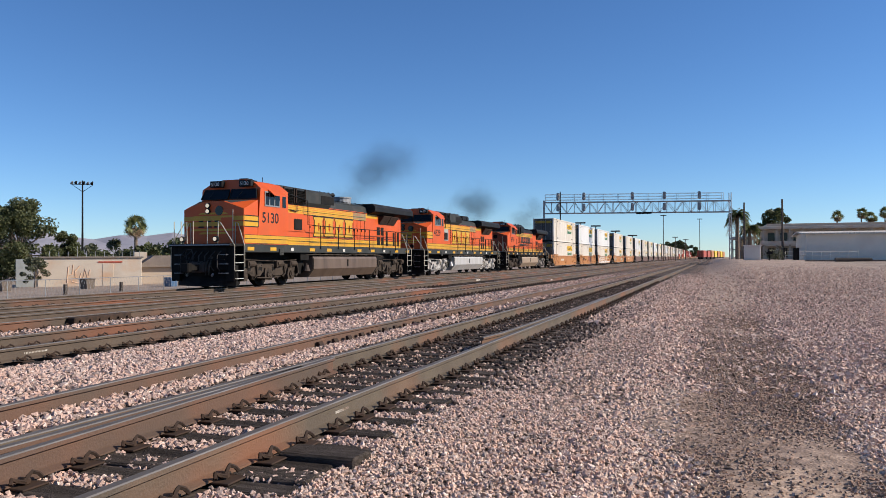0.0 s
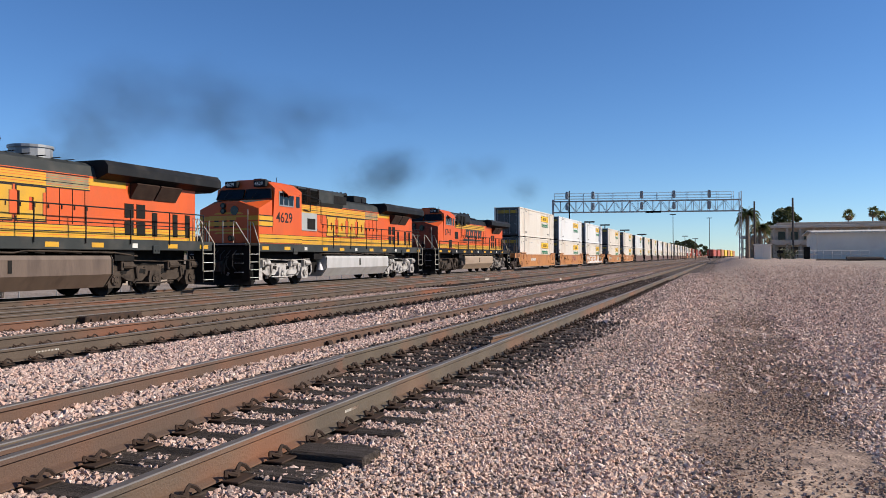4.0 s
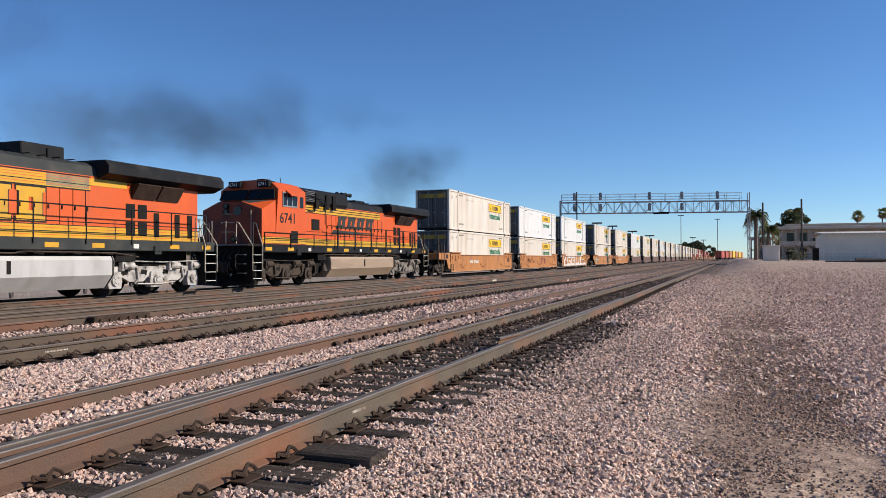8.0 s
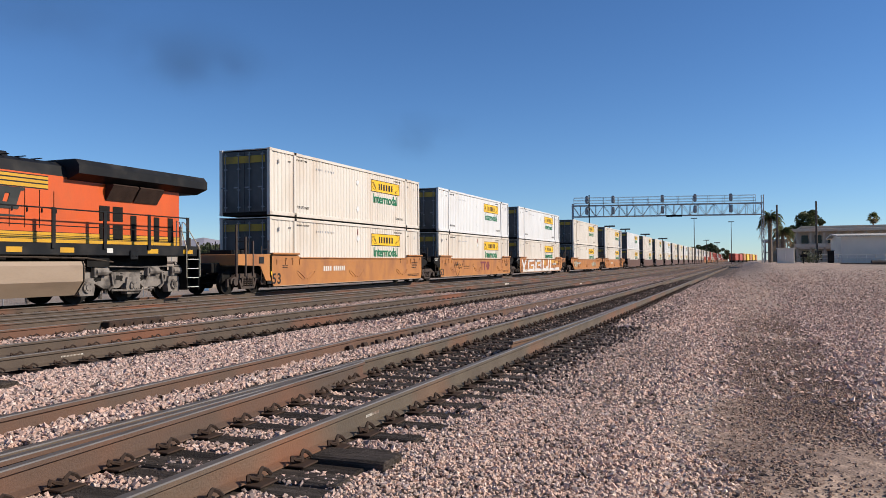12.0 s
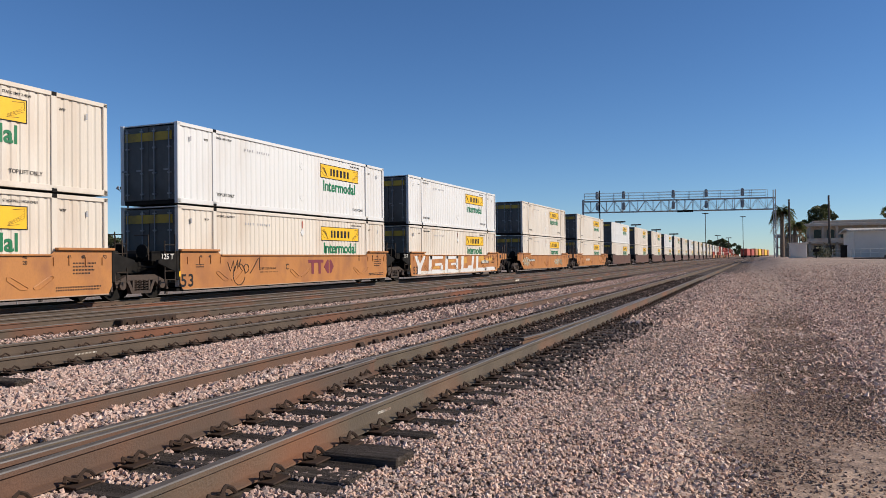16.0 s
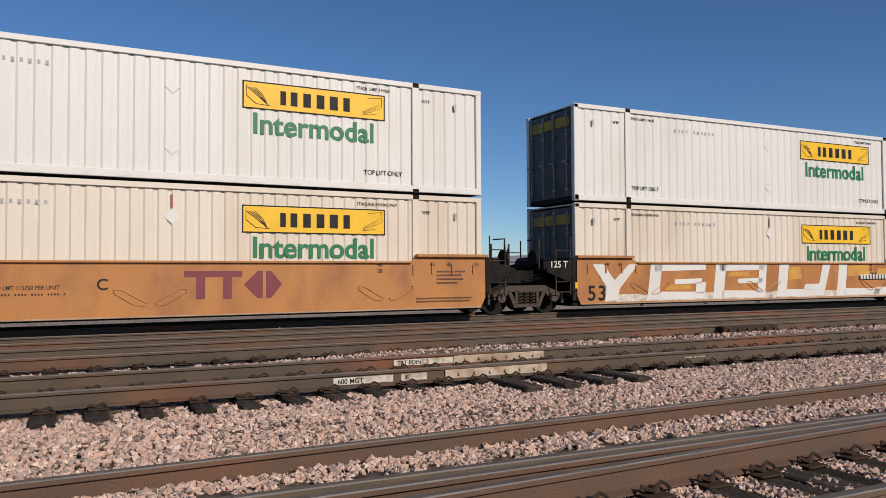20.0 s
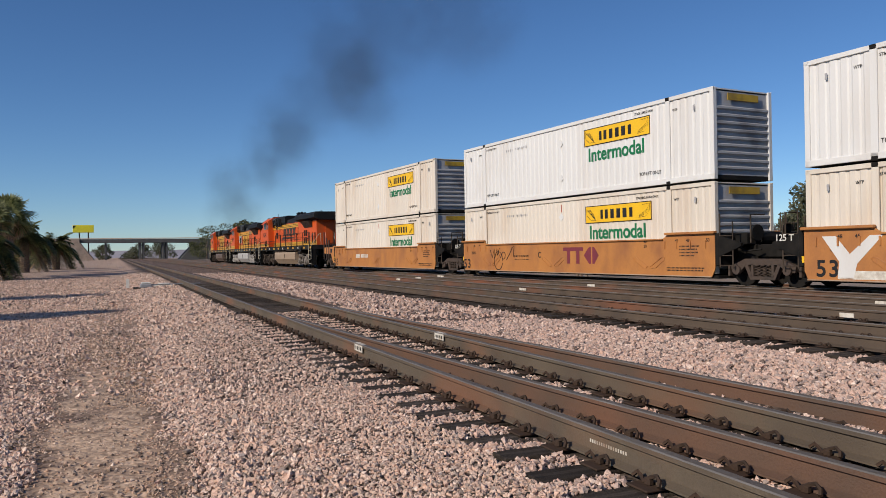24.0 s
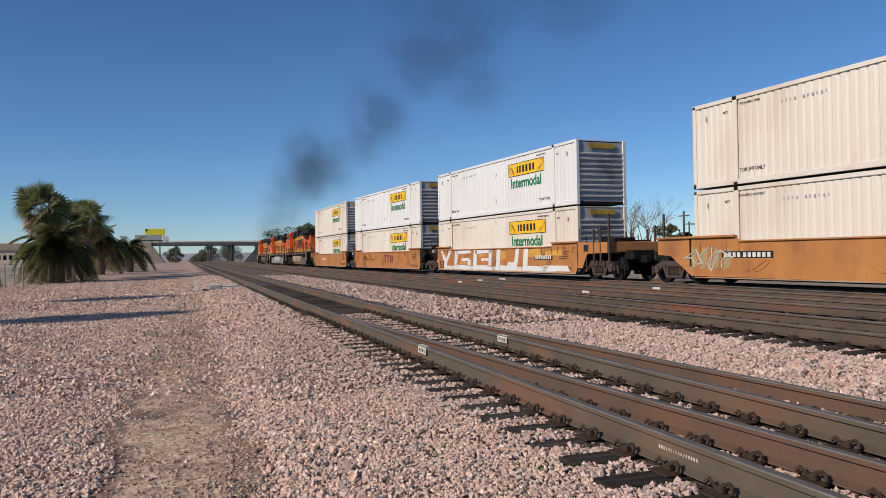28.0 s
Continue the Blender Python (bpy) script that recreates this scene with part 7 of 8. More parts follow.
def build_train():
    lw, fw = wheelset_mesh(0.53), wheelset_mesh(0.48)
    a = locomotive("orange and dark green locomotive with yellow bands, brown tank", "5130", "truckgrime", "tank_brown", False, "round", lw, lit=True)
    b = locomotive("orange and dark green locomotive with silver tank and trucks", "4629", "silver_gear", "silver", False, "square", lw, True)
    c = locomotive("orange and black locomotive with slanted dark hood mark", "6741", "truckgrime", "tan_tank", True, "low", lw)
    for e, u in ((a, -89.5), (b, -67.5), (c, -45.5)):
        TRAIN.append((e, u, 4.75, 18.35, 0.0))
    P = 19.34
    plan = [(-P, "sill", "coupler", "joint", ("53", "bars"), "cream", "boxwhite2"), (0.0, "sill", "joint", "joint", ("53", "mark", "C", "scrawl", "125 T"), "cream", "boxwhite"),
            (P, "sill", "joint", "coupler", ("53", "graffiti", "black_bars", "125 T"), "cream", "boxwhite"),
            (42.91, "sill", "coupler", "coupler", ("dark_panel", "tag", "tag_left"), "cream", "cream"),
            (64.8, "sill", "coupler", "coupler", ("53", "bars"), "cream", "cream")]
    u = 87.2
    i = 0
    r = random.Random(5)
    while u < 900:
        red = u > 330
        plan.append((u, "sill_dark" if u < 330 or i % 2 else "sill", "coupler", "coupler", (), "redbox" if red and r.random() < 0.75 else "cream", "redbox" if red and r.random() < 0.6 else "cream" if i % 3 else "boxwhite"))
        u += 22.0
        i += 1
    for j, (u, paint, fe, re, marks, low, up) in enumerate(plan):
        near = j < 5
        car = well_car(paint, fe, re, near, fw, marks, j == 3)
        tagged(car, "orange-brown well car carrying two stacked containers" if paint == "sill" else "dark brown well car carrying two stacked containers", "well car", "well cars of the train")
        TRAIN.append((car, u, -1.2 if fe == "coupler" else -1.6, BOX_L + 1.5, 0.0))
        for k, (p, z) in enumerate(((low, 0.335), (up, 3.28))):
            p2 = "cream" if p == "boxwhite2" else p
            bx = container(p2, not near, p != "redbox", k == 1)
            col = {"cream": "cream-white", "boxwhite": "white", "redbox": "red"}[p2]
            tagged(bx, "%s ribbed container %s" % (col, "stacked on another container" if k else "sitting low in a well car"), "container", "containers on the train")
            TRAIN.append((bx, u, -1.2, BOX_L + 1.5, z))


PUFFS = []
MOVERS = []


def build_smoke():
    """Soot that rises from the stacks and drifts back over the train, in thin rigid puffs."""
    pts, fs = [], []
    n = 20
    for k, rr in enumerate((0.0, 0.33, 0.66, 1.0)):
        for i in range(n):
            pts.append((rr * math.cos(2 * math.pi * i / n), 0.01 * (1 - rr * rr), rr * math.sin(2 * math.pi * i / n)))
    for k in range(3):
        for i in range(n):
            fs.append((k * n + i, k * n + (i + 1) % n, (k + 1) * n + (i + 1) % n, (k + 1) * n + i))
    me, thin_me = raw_mesh("puff", pts, fs, "smoke"), raw_mesh("puff", pts, fs, "thin_smoke")
    r = random.Random(77)
    for k, u0, spells in ((0, -89.5, ((-1.6, 3.9, 0.36), (14.5, 28.0, 0.72))), (1, -67.5, ((-1.4, 0.2, 0.4), (2.1, 3.3, 0.4), (4.4, 8.6, 0.34))), (2, -45.5, ((-1.2, 0.1, 0.5), (4.9, 7.4, 0.5)))):
        e = empty("exhaust_smoke")
        tagged(e, "thin dark grey diesel smoke drifting off a locomotive", "smoke", "smoke plumes")
        for a, b, step in spells:
            t = a
            while t < b:
                o = part("puff", thin_me if t > 12 else me, None, e)
                w = r.uniform(0.85, 1.2)
                o.scale = (5.2 * w, 1.0, 4.8 * w) if t > 12 else (2.4 * w, 1.0, 2.0 * w)
                PUFFS.append((o, u0 + 14.2, t, r.uniform(-1, 1), r.uniform(-1, 1), r.uniform(-1, 1), r.uniform(-80, 80)))
                t += step * r.uniform(0.8, 1.2)


# ---- trees ----
def leaf_quads(points, normals_seed, size, aspect=0.6):
    """Small two-triangle leaves at the points, at random tilts."""
    r = np.random.RandomState(normals_seed)
    n = len(points)
    a = r.normal(size=(n, 3))
    a /= np.linalg.norm(a, axis=1)[:, None]
    b = np.cross(a, r.normal(size=(n, 3)))
    b /= np.linalg.norm(b, axis=1)[:, None]
    s = (size * r.uniform(0.6, 1.3, n))[:, None]
    p = np.asarray(points)
    v = np.stack([p - a * s, p - b * s * aspect, p + a * s, p + b * s * aspect], 1).reshape(-1, 3)
    return v, np.arange(4 * n).reshape(n, 4)


def broad_tree(name, label, x, y, z, height, spread, material, seed, leaves=5000, clumps=26, size=0.2, low=0.25):
    """Tapered trunk, limbs, and a crown of leaves gathered in uneven clumps."""
    r = random.Random(seed)
    e = empty(name)
    e.location = (x, y, z)
    t = Shape().cyl((0, 0, -0.3), (0.1, 0, height * 0.4), height * 0.035, 8, height * 0.022)
    cs = []
    for i in range(clumps):
        a, h = r.uniform(0, 6.283), r.uniform(low, 1.0)
        rad = spread * math.sqrt(r.random()) * (1.0 - 0.65 * max(0, (h - 0.55) / 0.45) ** 1.5) * (0.6 + 0.4 * min(1, h / 0.5))
        c = (rad * math.cos(a), rad * math.sin(a), height * (0.94 * h))
        cs.append((c, spread * r.uniform(0.16, 0.34)))
        if i % 2 == 0:
            t.cyl((0.05, 0, height * r.uniform(0.25, 0.4)), c, height * 0.012, 5, height * 0.003)
    part("trunk", t, "bark", e, "tapered trunk with limbs")
    rr = np.random.RandomState(seed)
    pts = []
    per = leaves // clumps
    for c, s in cs:
        d = rr.normal(size=(per, 3))
        d /= np.linalg.norm(d, axis=1)[:, None]
        pts.append(np.array(c) + d * (s * rr.uniform(0.35, 1.15, per) ** 0.7)[:, None] * np.array([1, 1, 0.75]))
    v, f = leaf_quads(np.concatenate(pts), seed, size)
    part("crown", raw_mesh("crown", v, f, material), None, e, "uneven leafy crown")
    return tagged(e, label, "tree")


def twig_tree(label, x, y, z, height, spread, seed):
    """A leafless tree: limbs that fork again and again into fine twigs."""
    r = random.Random(seed)
    e = empty("bare_tree")
    e.location = (x, y, z)
    limbs, twigs = Shape(), Shape()

    def grow(p, d, length, rad, level):
        q = p + d * length
        (limbs if level < 3 else twigs).cyl(p, q, rad, 5 if level < 2 else 3, rad * 0.6)
        if level < 6:
            for _ in range(3 if level in (0, 2, 4) else 2):
                side = Vector((r.uniform(-1, 1), r.uniform(-1, 1), r.uniform(-0.35, 0.75)))
                grow(q, (d + side * (0.75 * spread)).normalized(), length * r.uniform(0.62, 0.85), rad * 0.58, level + 1)

    for k in range(3):
        grow(Vector((0.3 * k - 0.3, 0.2 * k, -0.3)), Vector((r.uniform(-0.35, 0.35), r.uniform(-0.35, 0.35), 1)).normalized(), height * 0.24, height * 0.017, 0)
    part("trunk", limbs, "twig", e, "grey forked trunk and limbs")
    part("twig_crown", twigs, "twig", e, "fine bare twigs")
    return tagged(e, label, "tree")


def frond(length, droop, rise, width, n=9, leaflets=15):
    """One feather frond along +x in local space, as verts and faces to be turned about z."""
    out_v, out_f = [], []
    spine = []
    for i in range(n + 1):
        q = i / n
        spine.append(Vector((length * q * (1 - 0.25 * droop * q), 0, rise * length * q - droop * length * q * q)))
    for i in range(leaflets * 2):
        q = 0.12 + 0.86 * (i // 2) / leaflets
        j = min(n - 1, int(q * n))
        p = spine[j].lerp(spine[j + 1], q * n - j)
        w = width * (math.sin(math.pi * min(1, 0.15 + q * 0.85)) ** 0.7 + 0.12)
        sd = 1 if i % 2 else -1
        tip = p + Vector((w * 0.55, sd * w, -w * 0.35))
        o = len(out_v)
        out_v += [p - Vector((0.03 * length, 0, 0)), p + Vector((0.03 * length, 0, 0.02)), tip]
        out_f.append((o, o + 1, o + 2))
    for i in range(n):
        o = len(out_v)
        out_v += [spine[i] + Vector((0, -0.02, 0)), spine[i] + Vector((0, 0.02, 0)), spine[i + 1]]
        out_f.append((o, o + 1, o + 2))
    return out_v, out_f


def palm(label, x, y, z, trunk_h, crown_r, kind, seed, fronds=60, thick=0.3):
    """A palm: ringed trunk, a round crown of fronds, and a hanging dry skirt."""
    r = random.Random(seed)
    e = empty("palm_tree")
    e.location = (x, y, z)
    t = Shape()
    lean = r.uniform(-0.03, 0.03)
    n = max(4, int(trunk_h / 0.5))
    for i in range(n):
        a, b = trunk_h * i / n, trunk_h * (i + 1) / n
        t.cyl((lean * a, 0, a - (0.3 if i == 0 else 0)), (lean * b, 0, b), thick * (1.15 - 0.25 * i / n), 9, thick * (1.02 - 0.25 * i / n))
    part("trunk", t, "bark", e, "ringed fibrous trunk")
    top = Vector((lean * trunk_h, 0, trunk_h))
    for nm, mt, cnt, elev, lab in (("crown", "palmleaf", fronds, (-0.55, 1.25) if kind == "feather" else (-0.6, 1.35), "arching green fronds"), ("skirt", "deadleaf", int(fronds * (0.9 if kind == "fan" else 0.3)), (-1.45, -0.65), "hanging dry brown fronds")):
        V, F = [], []
        for i in range(cnt):
            el = r.uniform(*elev)
            L = crown_r * r.uniform(0.72, 1.15) * (1.0 if nm == "crown" else 0.85)
            if kind == "fan":
                # a bare stalk with a round pleated blade of pointed strips
                dirv = Vector((math.cos(el), 0, math.sin(el)))
                base = dirv * L * 0.45
                vs, fs = [Vector((0, -0.015, 0)), Vector((0, 0.015, 0)), base], [(0, 1, 2)]
                tw = r.uniform(-1.3, 1.3)
                side = Vector((-math.sin(el) * math.sin(tw), math.cos(tw), math.cos(el) * math.sin(tw)))
                for j in range(13):
                    a = (j - 6) * 0.24
                    tip = base + (dirv * math.cos(a) + side * math.sin(a) - Vector((0, 0, 0.28 * abs(a) * 0.3 + 0.12))) * L * 0.55
                    m = base + (dirv * math.cos(a + 0.1) + side * math.sin(a + 0.1)) * L * 0.3
                    q = base + (dirv * math.cos(a - 0.1) + side * math.sin(a - 0.1)) * L * 0.3
                    o = len(vs)
                    vs += [base, q, tip, m]
                    fs.append((o, o + 1, o + 2, o + 3))
            else:
                vs, fs = frond(L, r.uniform(0.55, 1.05) if nm == "crown" else 0.2, math.tan(max(-1.1, min(0.95, el))) * 0.8, L * 0.17, leaflets=26)
                if el > 0.8:
                    vs = [Vector((v.x * 0.6, v.y, v.z * 0.75)) for v in vs]
            m = Matrix.Rotation(r.uniform(0, 6.283), 3, "Z")
            o = len(V)
            V += [tuple(m @ v + top) for v in vs]
            F += [tuple(o + q for q in f) for f in fs]
        s = Shape()
        s.v, s.f, s.k = V, F, [0] * len(F)
        me = bpy.data.meshes.new(nm)
        me.from_pydata(V, [], F)
        me.materials.append(M[mt])
        part(nm, me, None, e, lab)
    return tagged(e, label, "palm tree")


def at_sight(az, dist):
    return dist * math.cos(radians(az)), dist * math.sin(radians(az))


# ---- right-hand end of the line ----
def signal_bridge():
    e = empty("signal_bridge")
    tagged(e, "grey steel lattice signal bridge spanning all tracks", "signal bridge")
    a, b = Vector((132.5, -2.7, 0)), Vector((125.3, 26.2, 0))
    d = (b - a).normalized()
    w = Vector((d.y, -d.x, 0)) * 1.2
    L = (b - a).length
    P = lambda s, z, o=0.0: a + d * s + w * o + Vector((0, 0, z))
    n = 24
    for z in (8.5, 10.3):
        for o in (0, 1):
            part("chord", Shape().cyl(P(0, z, o), P(L, z, o), 0.08, 6), "truss", e, "horizontal truss chord")
    s = Shape()
    for i in range(n + 1):
        q = L * i / n
        for o in (0, 1):
            s.cyl(P(q, 8.5, o), P(q, 10.3, o), 0.038, 5)
            if i < n:
                s.cyl(P(q, 8.5 if i % 2 else 10.3, o), P(q + L / n, 10.3 if i % 2 else 8.5, o), 0.036, 5)
        s.cyl(P(q, 8.5, 0), P(q, 8.5, 1), 0.04, 5)
        s.cyl(P(q, 10.3, 0), P(q, 10.3, 1), 0.04, 5)
    part("lattice", s, "truss", e, "diagonal lattice bracing")
    s = Shape()
    for i in range(13):
        q = 1.2 + (L - 1.4) * i / 12
        for o in (0.0, 1.0):
            s.cyl(P(q, 10.3, o), P(q, 11.6, o), 0.026, 5)
    for z in (10.7, 11.15, 11.6):
        for o in (0.0, 1.0):
            s.cyl(P(1.2, z, o), P(L - 0.2, z, o), 0.026, 5)
    part("walkway_rail", s, "truss", e, "walkway handrail")
    s = Shape().box(-0.4, 0.4, -0.4, 0.4, 0, 0.7, 0.05)
    for o in (0, 1):
        s.cyl(P(0, 0.2, o) - a, P(0, 11.6, o) - a, 0.075, 8)
    for i in range(8):
        s.cyl(P(0, 0.8 + 1.1 * i, i % 2) - a, P(0, 1.9 + 1.1 * i, 1 - i % 2) - a, 0.05, 5)
    for o in range(15):
        s.cyl(P(-0.3, 0.8 + 0.7 * o, 0.9) - a, P(-0.3, 0.8 + 0.7 * o, 1.3) - a, 0.03, 4)
    part("mast", s, "signal", e, "lattice mast with ladder", at=a)
    s = Shape().cyl(P(L, 0, 0), P(L, 10.6, 0), 0.15, 8).cyl(P(L, 0, 1), P(L, 10.6, 1), 0.15, 8)
    part("mast", s, "truss", e)
    for f in (0.17, 0.355, 0.525, 0.785, 0.925):
        h = Shape()
        for z0 in (9.4, 11.2):
            c = P(f * L, z0, -0.35)
            oval = [(c.y + 0.27 * math.cos(q * 0.524), c.z + (0.36 if math.sin(q * 0.524) > 0.01 else -0.36) + 0.27 * math.sin(q * 0.524)) for q in range(12)]
            h.prism(oval, "x", c.x - 0.12, c.x)
            h.box(c.x, c.x + 0.35, c.y - 0.2, c.y + 0.2, z0 - 0.6, z0 + 0.6, 0.06)
            for k in (-0.3, 0.3):
                h.cyl(c + Vector((-0.4, 0, k)), c + Vector((-0.1, 0, k)), 0.15, 8)
        part("signal_head", h, "signal", e, "pair of grey signal heads with round backboards")
    part("antenna", Shape().cyl(P(L - 2.6, 7.0, -0.3), P(L - 2.6, 12.0, -0.3), 0.09, 6), "dark", e)
    part("sign_plate", Shape().box(126.2, 126.3, 9.2, 11.6, 8.1, 8.42), "dark", e, "dark plate under the lower chord")


def right_end():
    # low white shed with a shallow gable
    e = empty("white_shed")
    tagged(e, "long low white metal shed with shallow gable roof", "shed")
    g = 0.45
    x0, x1, y0, y1 = 117.0, 131.0, -42.0, -12.0
    part("wall", Shape().prism([(x0, g), (x1, g), (x1, 4.3), ((x0 + x1) / 2, 4.7), (x0, 4.3)], "y", y0, y1), "shedwhite", e, "white sheet wall")
    part("roof", Shape().prism([(x0 - 0.5, 4.25), ((x0 + x1) / 2, 4.71), (x1 + 0.5, 4.25), (x1 + 0.5, 4.41), ((x0 + x1) / 2, 4.87), (x0 - 0.5, 4.45)], "y", y0 - 0.6, y1 + 0.6), "whitepaint", e, "pale ribbed roof")
    s = Shape()
    for i in range(38):
        s.box(x0 - 0.53, x0 - 0.48, y0 + 0.8 * i, y0 + 0.8 * i + 0.08, 4.23, 4.47)
    part("gutter", s, "shedwhite", e)
    # two-storey flat-roofed block, its upper floor behind an open gallery
    e = empty("apartment_building")
    tagged(e, "tan two-storey building with flat roof and open gallery", "building")
    x0, x1, y0, y1 = 165.0, 178.0, -33.0, -9.4
    part("wall", Shape().box(x0, x1, y0, y1, 0.2, 6.6), "tan", e, "tan stucco wall")
    part("roof", Shape().box(x0 - 1.6, x1 + 1, y0 - 1.4, y1 + 1.4, 6.6, 7.15, 0.05), "plaster", e, "flat roof with wide pale eaves")
    part("cornice", Shape().box(x0 + 1.0, x1, y0 - 0.2, y1 - 0.6, 7.15, 7.75, 0.05), "tan", e, "set-back roof parapet")
    part("balcony", Shape().box(x0 - 1.5, x0, y0, y1 + 0.8, 3.3, 3.6).box(x0 - 1.55, x0 - 1.42, y0, y1 + 0.8, 3.6, 4.3), "plaster", e, "upper gallery with a solid front")
    for i in range(10):
        y = y0 + 0.9 + i * 2.3
        for z in (1.0, 4.0):
            wn = part("window", Shape().box(x0 - 0.04, x0 + 0.02, y, y + 1.4, z, z + 2.0), "tan", e, "window opening")
            part("pane", Shape().box(x0 - 0.06, x0 - 0.04, y + 0.08, y + 1.32, z + 0.08, z + 1.92), "glass", wn)
    for i in range(11):
        y = y0 + 0.1 + i * 2.35
        part("post", Shape().box(x0 - 1.5, x0 - 1.2, y, y + 0.3, 0.3, 6.6), "tan", e)
    # wing nearer the line
    e = empty("side_wing")
    tagged(e, "tan open-fronted wing with dark posts", "building")
    part("wall", Shape().box(172, 180, -7.6, -4.6, 0.3, 4.9), "tan", e)
    part("roof", Shape().box(169.4, 181, -8.2, -3.4, 4.9, 5.4, 0.05), "plaster", e, "flat overhanging roof")
    part("deck", Shape().box(169.6, 172, -8.0, -3.6, 2.6, 2.85), "plaster", e, "upper gallery floor")
    for i in range(4):
        part("post", Shape().box(169.6, 169.85, -7.9 + 1.35 * i, -7.65 + 1.35 * i, 0.3, 4.9), "tan", e)
    # relay cabinet
    e = empty("relay_cabinet")
    tagged(e, "pale grey metal relay cabinet beside the tracks", "cabinet")
    x, y = 103.0, -4.5
    z = land(x, y)
    part("body", Shape().box(x, x + 1.2, y - 0.95, y + 0.95, z, z + 1.75, 0.03), "shedwhite", e)
    part("roof", Shape().box(x - 0.12, x + 1.3, y - 1.05, y + 1.05, z + 1.75, z + 1.87, 0.02), "shedwhite", e)
    for k in (-0.88, 0.04):
        part("door", Shape().box(x - 0.02, x, y + k, y + k + 0.84, z + 0.2, z + 1.65, 0.008), "shedwhite", e)
    v, f = leaf_quads(np.random.RandomState(14).normal(size=(500, 3)) * np.array([0.5, 0.6, 0.45]) + np.array([112, -7.7, land(112, -7.7) + 0.6]), 15, 0.12)
    tagged(new("roadside_bush", raw_mesh("roadside_bush", v, f, "olive")), "low olive bush beside a pale cabinet", "bush", kind="stuff")
    # fence of pale posts and a dark box by the shed
    e = empty("yard_rail")
    tagged(e, "low pale pipe fence in front of the building", "fence")
    for i in range(9):
        yy = -9.2 - 1.1 * i
        part("post", Shape().cyl((115, yy, land(115, yy) - 0.1), (115, yy, land(115, yy) + 1.15), 0.05, 6), "shedwhite", e)
    for k in (0.6, 1.1):
        part("rail", Shape().cyl((115, -9.2, land(115, -9.2) + k), (115, -18.0, land(115, -18) + k), 0.035, 6), "shedwhite", e)
    z = land(110, -9.9)
    e = empty("switch_box")
    tagged(e, "dark metal equipment box on the yard's edge", "box")
    part("body", Shape().box(109.5, 110.3, -10.4, -9.7, z, z + 1.5, 0.03), "dark", e)
    part("lid", Shape().box(109.45, 110.35, -10.45, -9.65, z + 1.5, z + 1.58, 0.02), "dark", e)
    # dark sign post in front of it
    p = new("marker_post", Shape().cyl((99, -6.2, land(99, -6) - 0.2), (99, -6.2, land(99, -6) + 1.1), 0.06, 6).box(98.95, 99.05, -6.55, -5.85, land(99, -6) + 0.75, land(99, -6) + 1.05).mesh("marker_post", "dark"))
    tagged(p, "small dark marker post beside the cabinet", "post")
    # timber poles
    for az, d, top in ((-2.0, 128, 9.6), (-4.4, 120, 9.4)):
        x, y = at_sight(az, d)
        p = new("utility_pole", Shape().cyl((x, y, 0.3), (x, y, top), 0.17, 8, 0.12).mesh("utility_pole", "pole"))
        tagged(p, "dark bare timber pole", "pole", "timber poles")
    for az, d, h, r, k in ((-1.55, 138, 7.9, 2.5, "feather"), (-2.35, 156, 6.2, 2.5, "feather")):
        x, y = at_sight(az, d)
        palm("tall palm beside the signal bridge", x, y, 0.5, h, r, k, int(d), 70, 0.34)
    x, y = at_sight(-4.0, 215)
    broad_tree("round_tree", "dense round-crowned tree behind the building", x, y, 0.3, 13.6, 5.2, "leaf", 61, 6000, 34, 0.34)
    for az, d, h in ((-7.75, 300, 15.2), (-9.15, 300, 16), (-9.7, 305, 14.6), (-10.5, 310, 16.5)):
        x, y = at_sight(az, d)
        palm("tall slender palm far off above the roofs", x, y, 0.0, h, 2.3, "fan", int(az * -100), 44, 0.25)
    # fallen dark log and weeds along the yard's edge
    s = Shape().cyl((92, -12.2, land(92, -12.2) + 0.2), (92.6, -15.8, land(92.6, -15.8) + 0.24), 0.26, 7, 0.16).cyl((93, -9.4, land(93, -9.4) + 0.06), (93.2, -22, land(93.2, -22) + 0.08), 0.08, 6)
    tagged(new("fallen_log", s.mesh("fallen_log", "pole")), "dark fallen timber lying on the gravel", "log")
    # parked pickup by the shed
    x, y = 0.0, 0.0
    z = 0.0
    e = empty("parked_pickup")
    tagged(e, "white pickup truck parked beside the shed", "car")
    part("body", Shape().box(x, x + 1.9, y - 2.6, y + 2.6, z + 0.45, z + 1.0, 0.08), "white", e)
    part("cab", Shape().box(x + 0.1, x + 1.8, y - 0.4, y + 1.4, z + 1.0, z + 1.6, 0.12), "white", e)
    part("window", Shape().box(x + 0.07, x + 0.1, y - 0.25, y + 1.2, z + 1.08, z + 1.5, 0.0), "glass", e)
    for yy in (y - 1.7, y + 1.7):
        for xx in (x + 0.05, x + 1.65):
            part("wheel", Shape().cyl((xx, yy, z + 0.36), (xx + 0.22, yy, z + 0.36), 0.36, 14), "dark", e)
    e.matrix_basis = pose(150, -15.6, land(150, -15.6), 0, 0, -30)
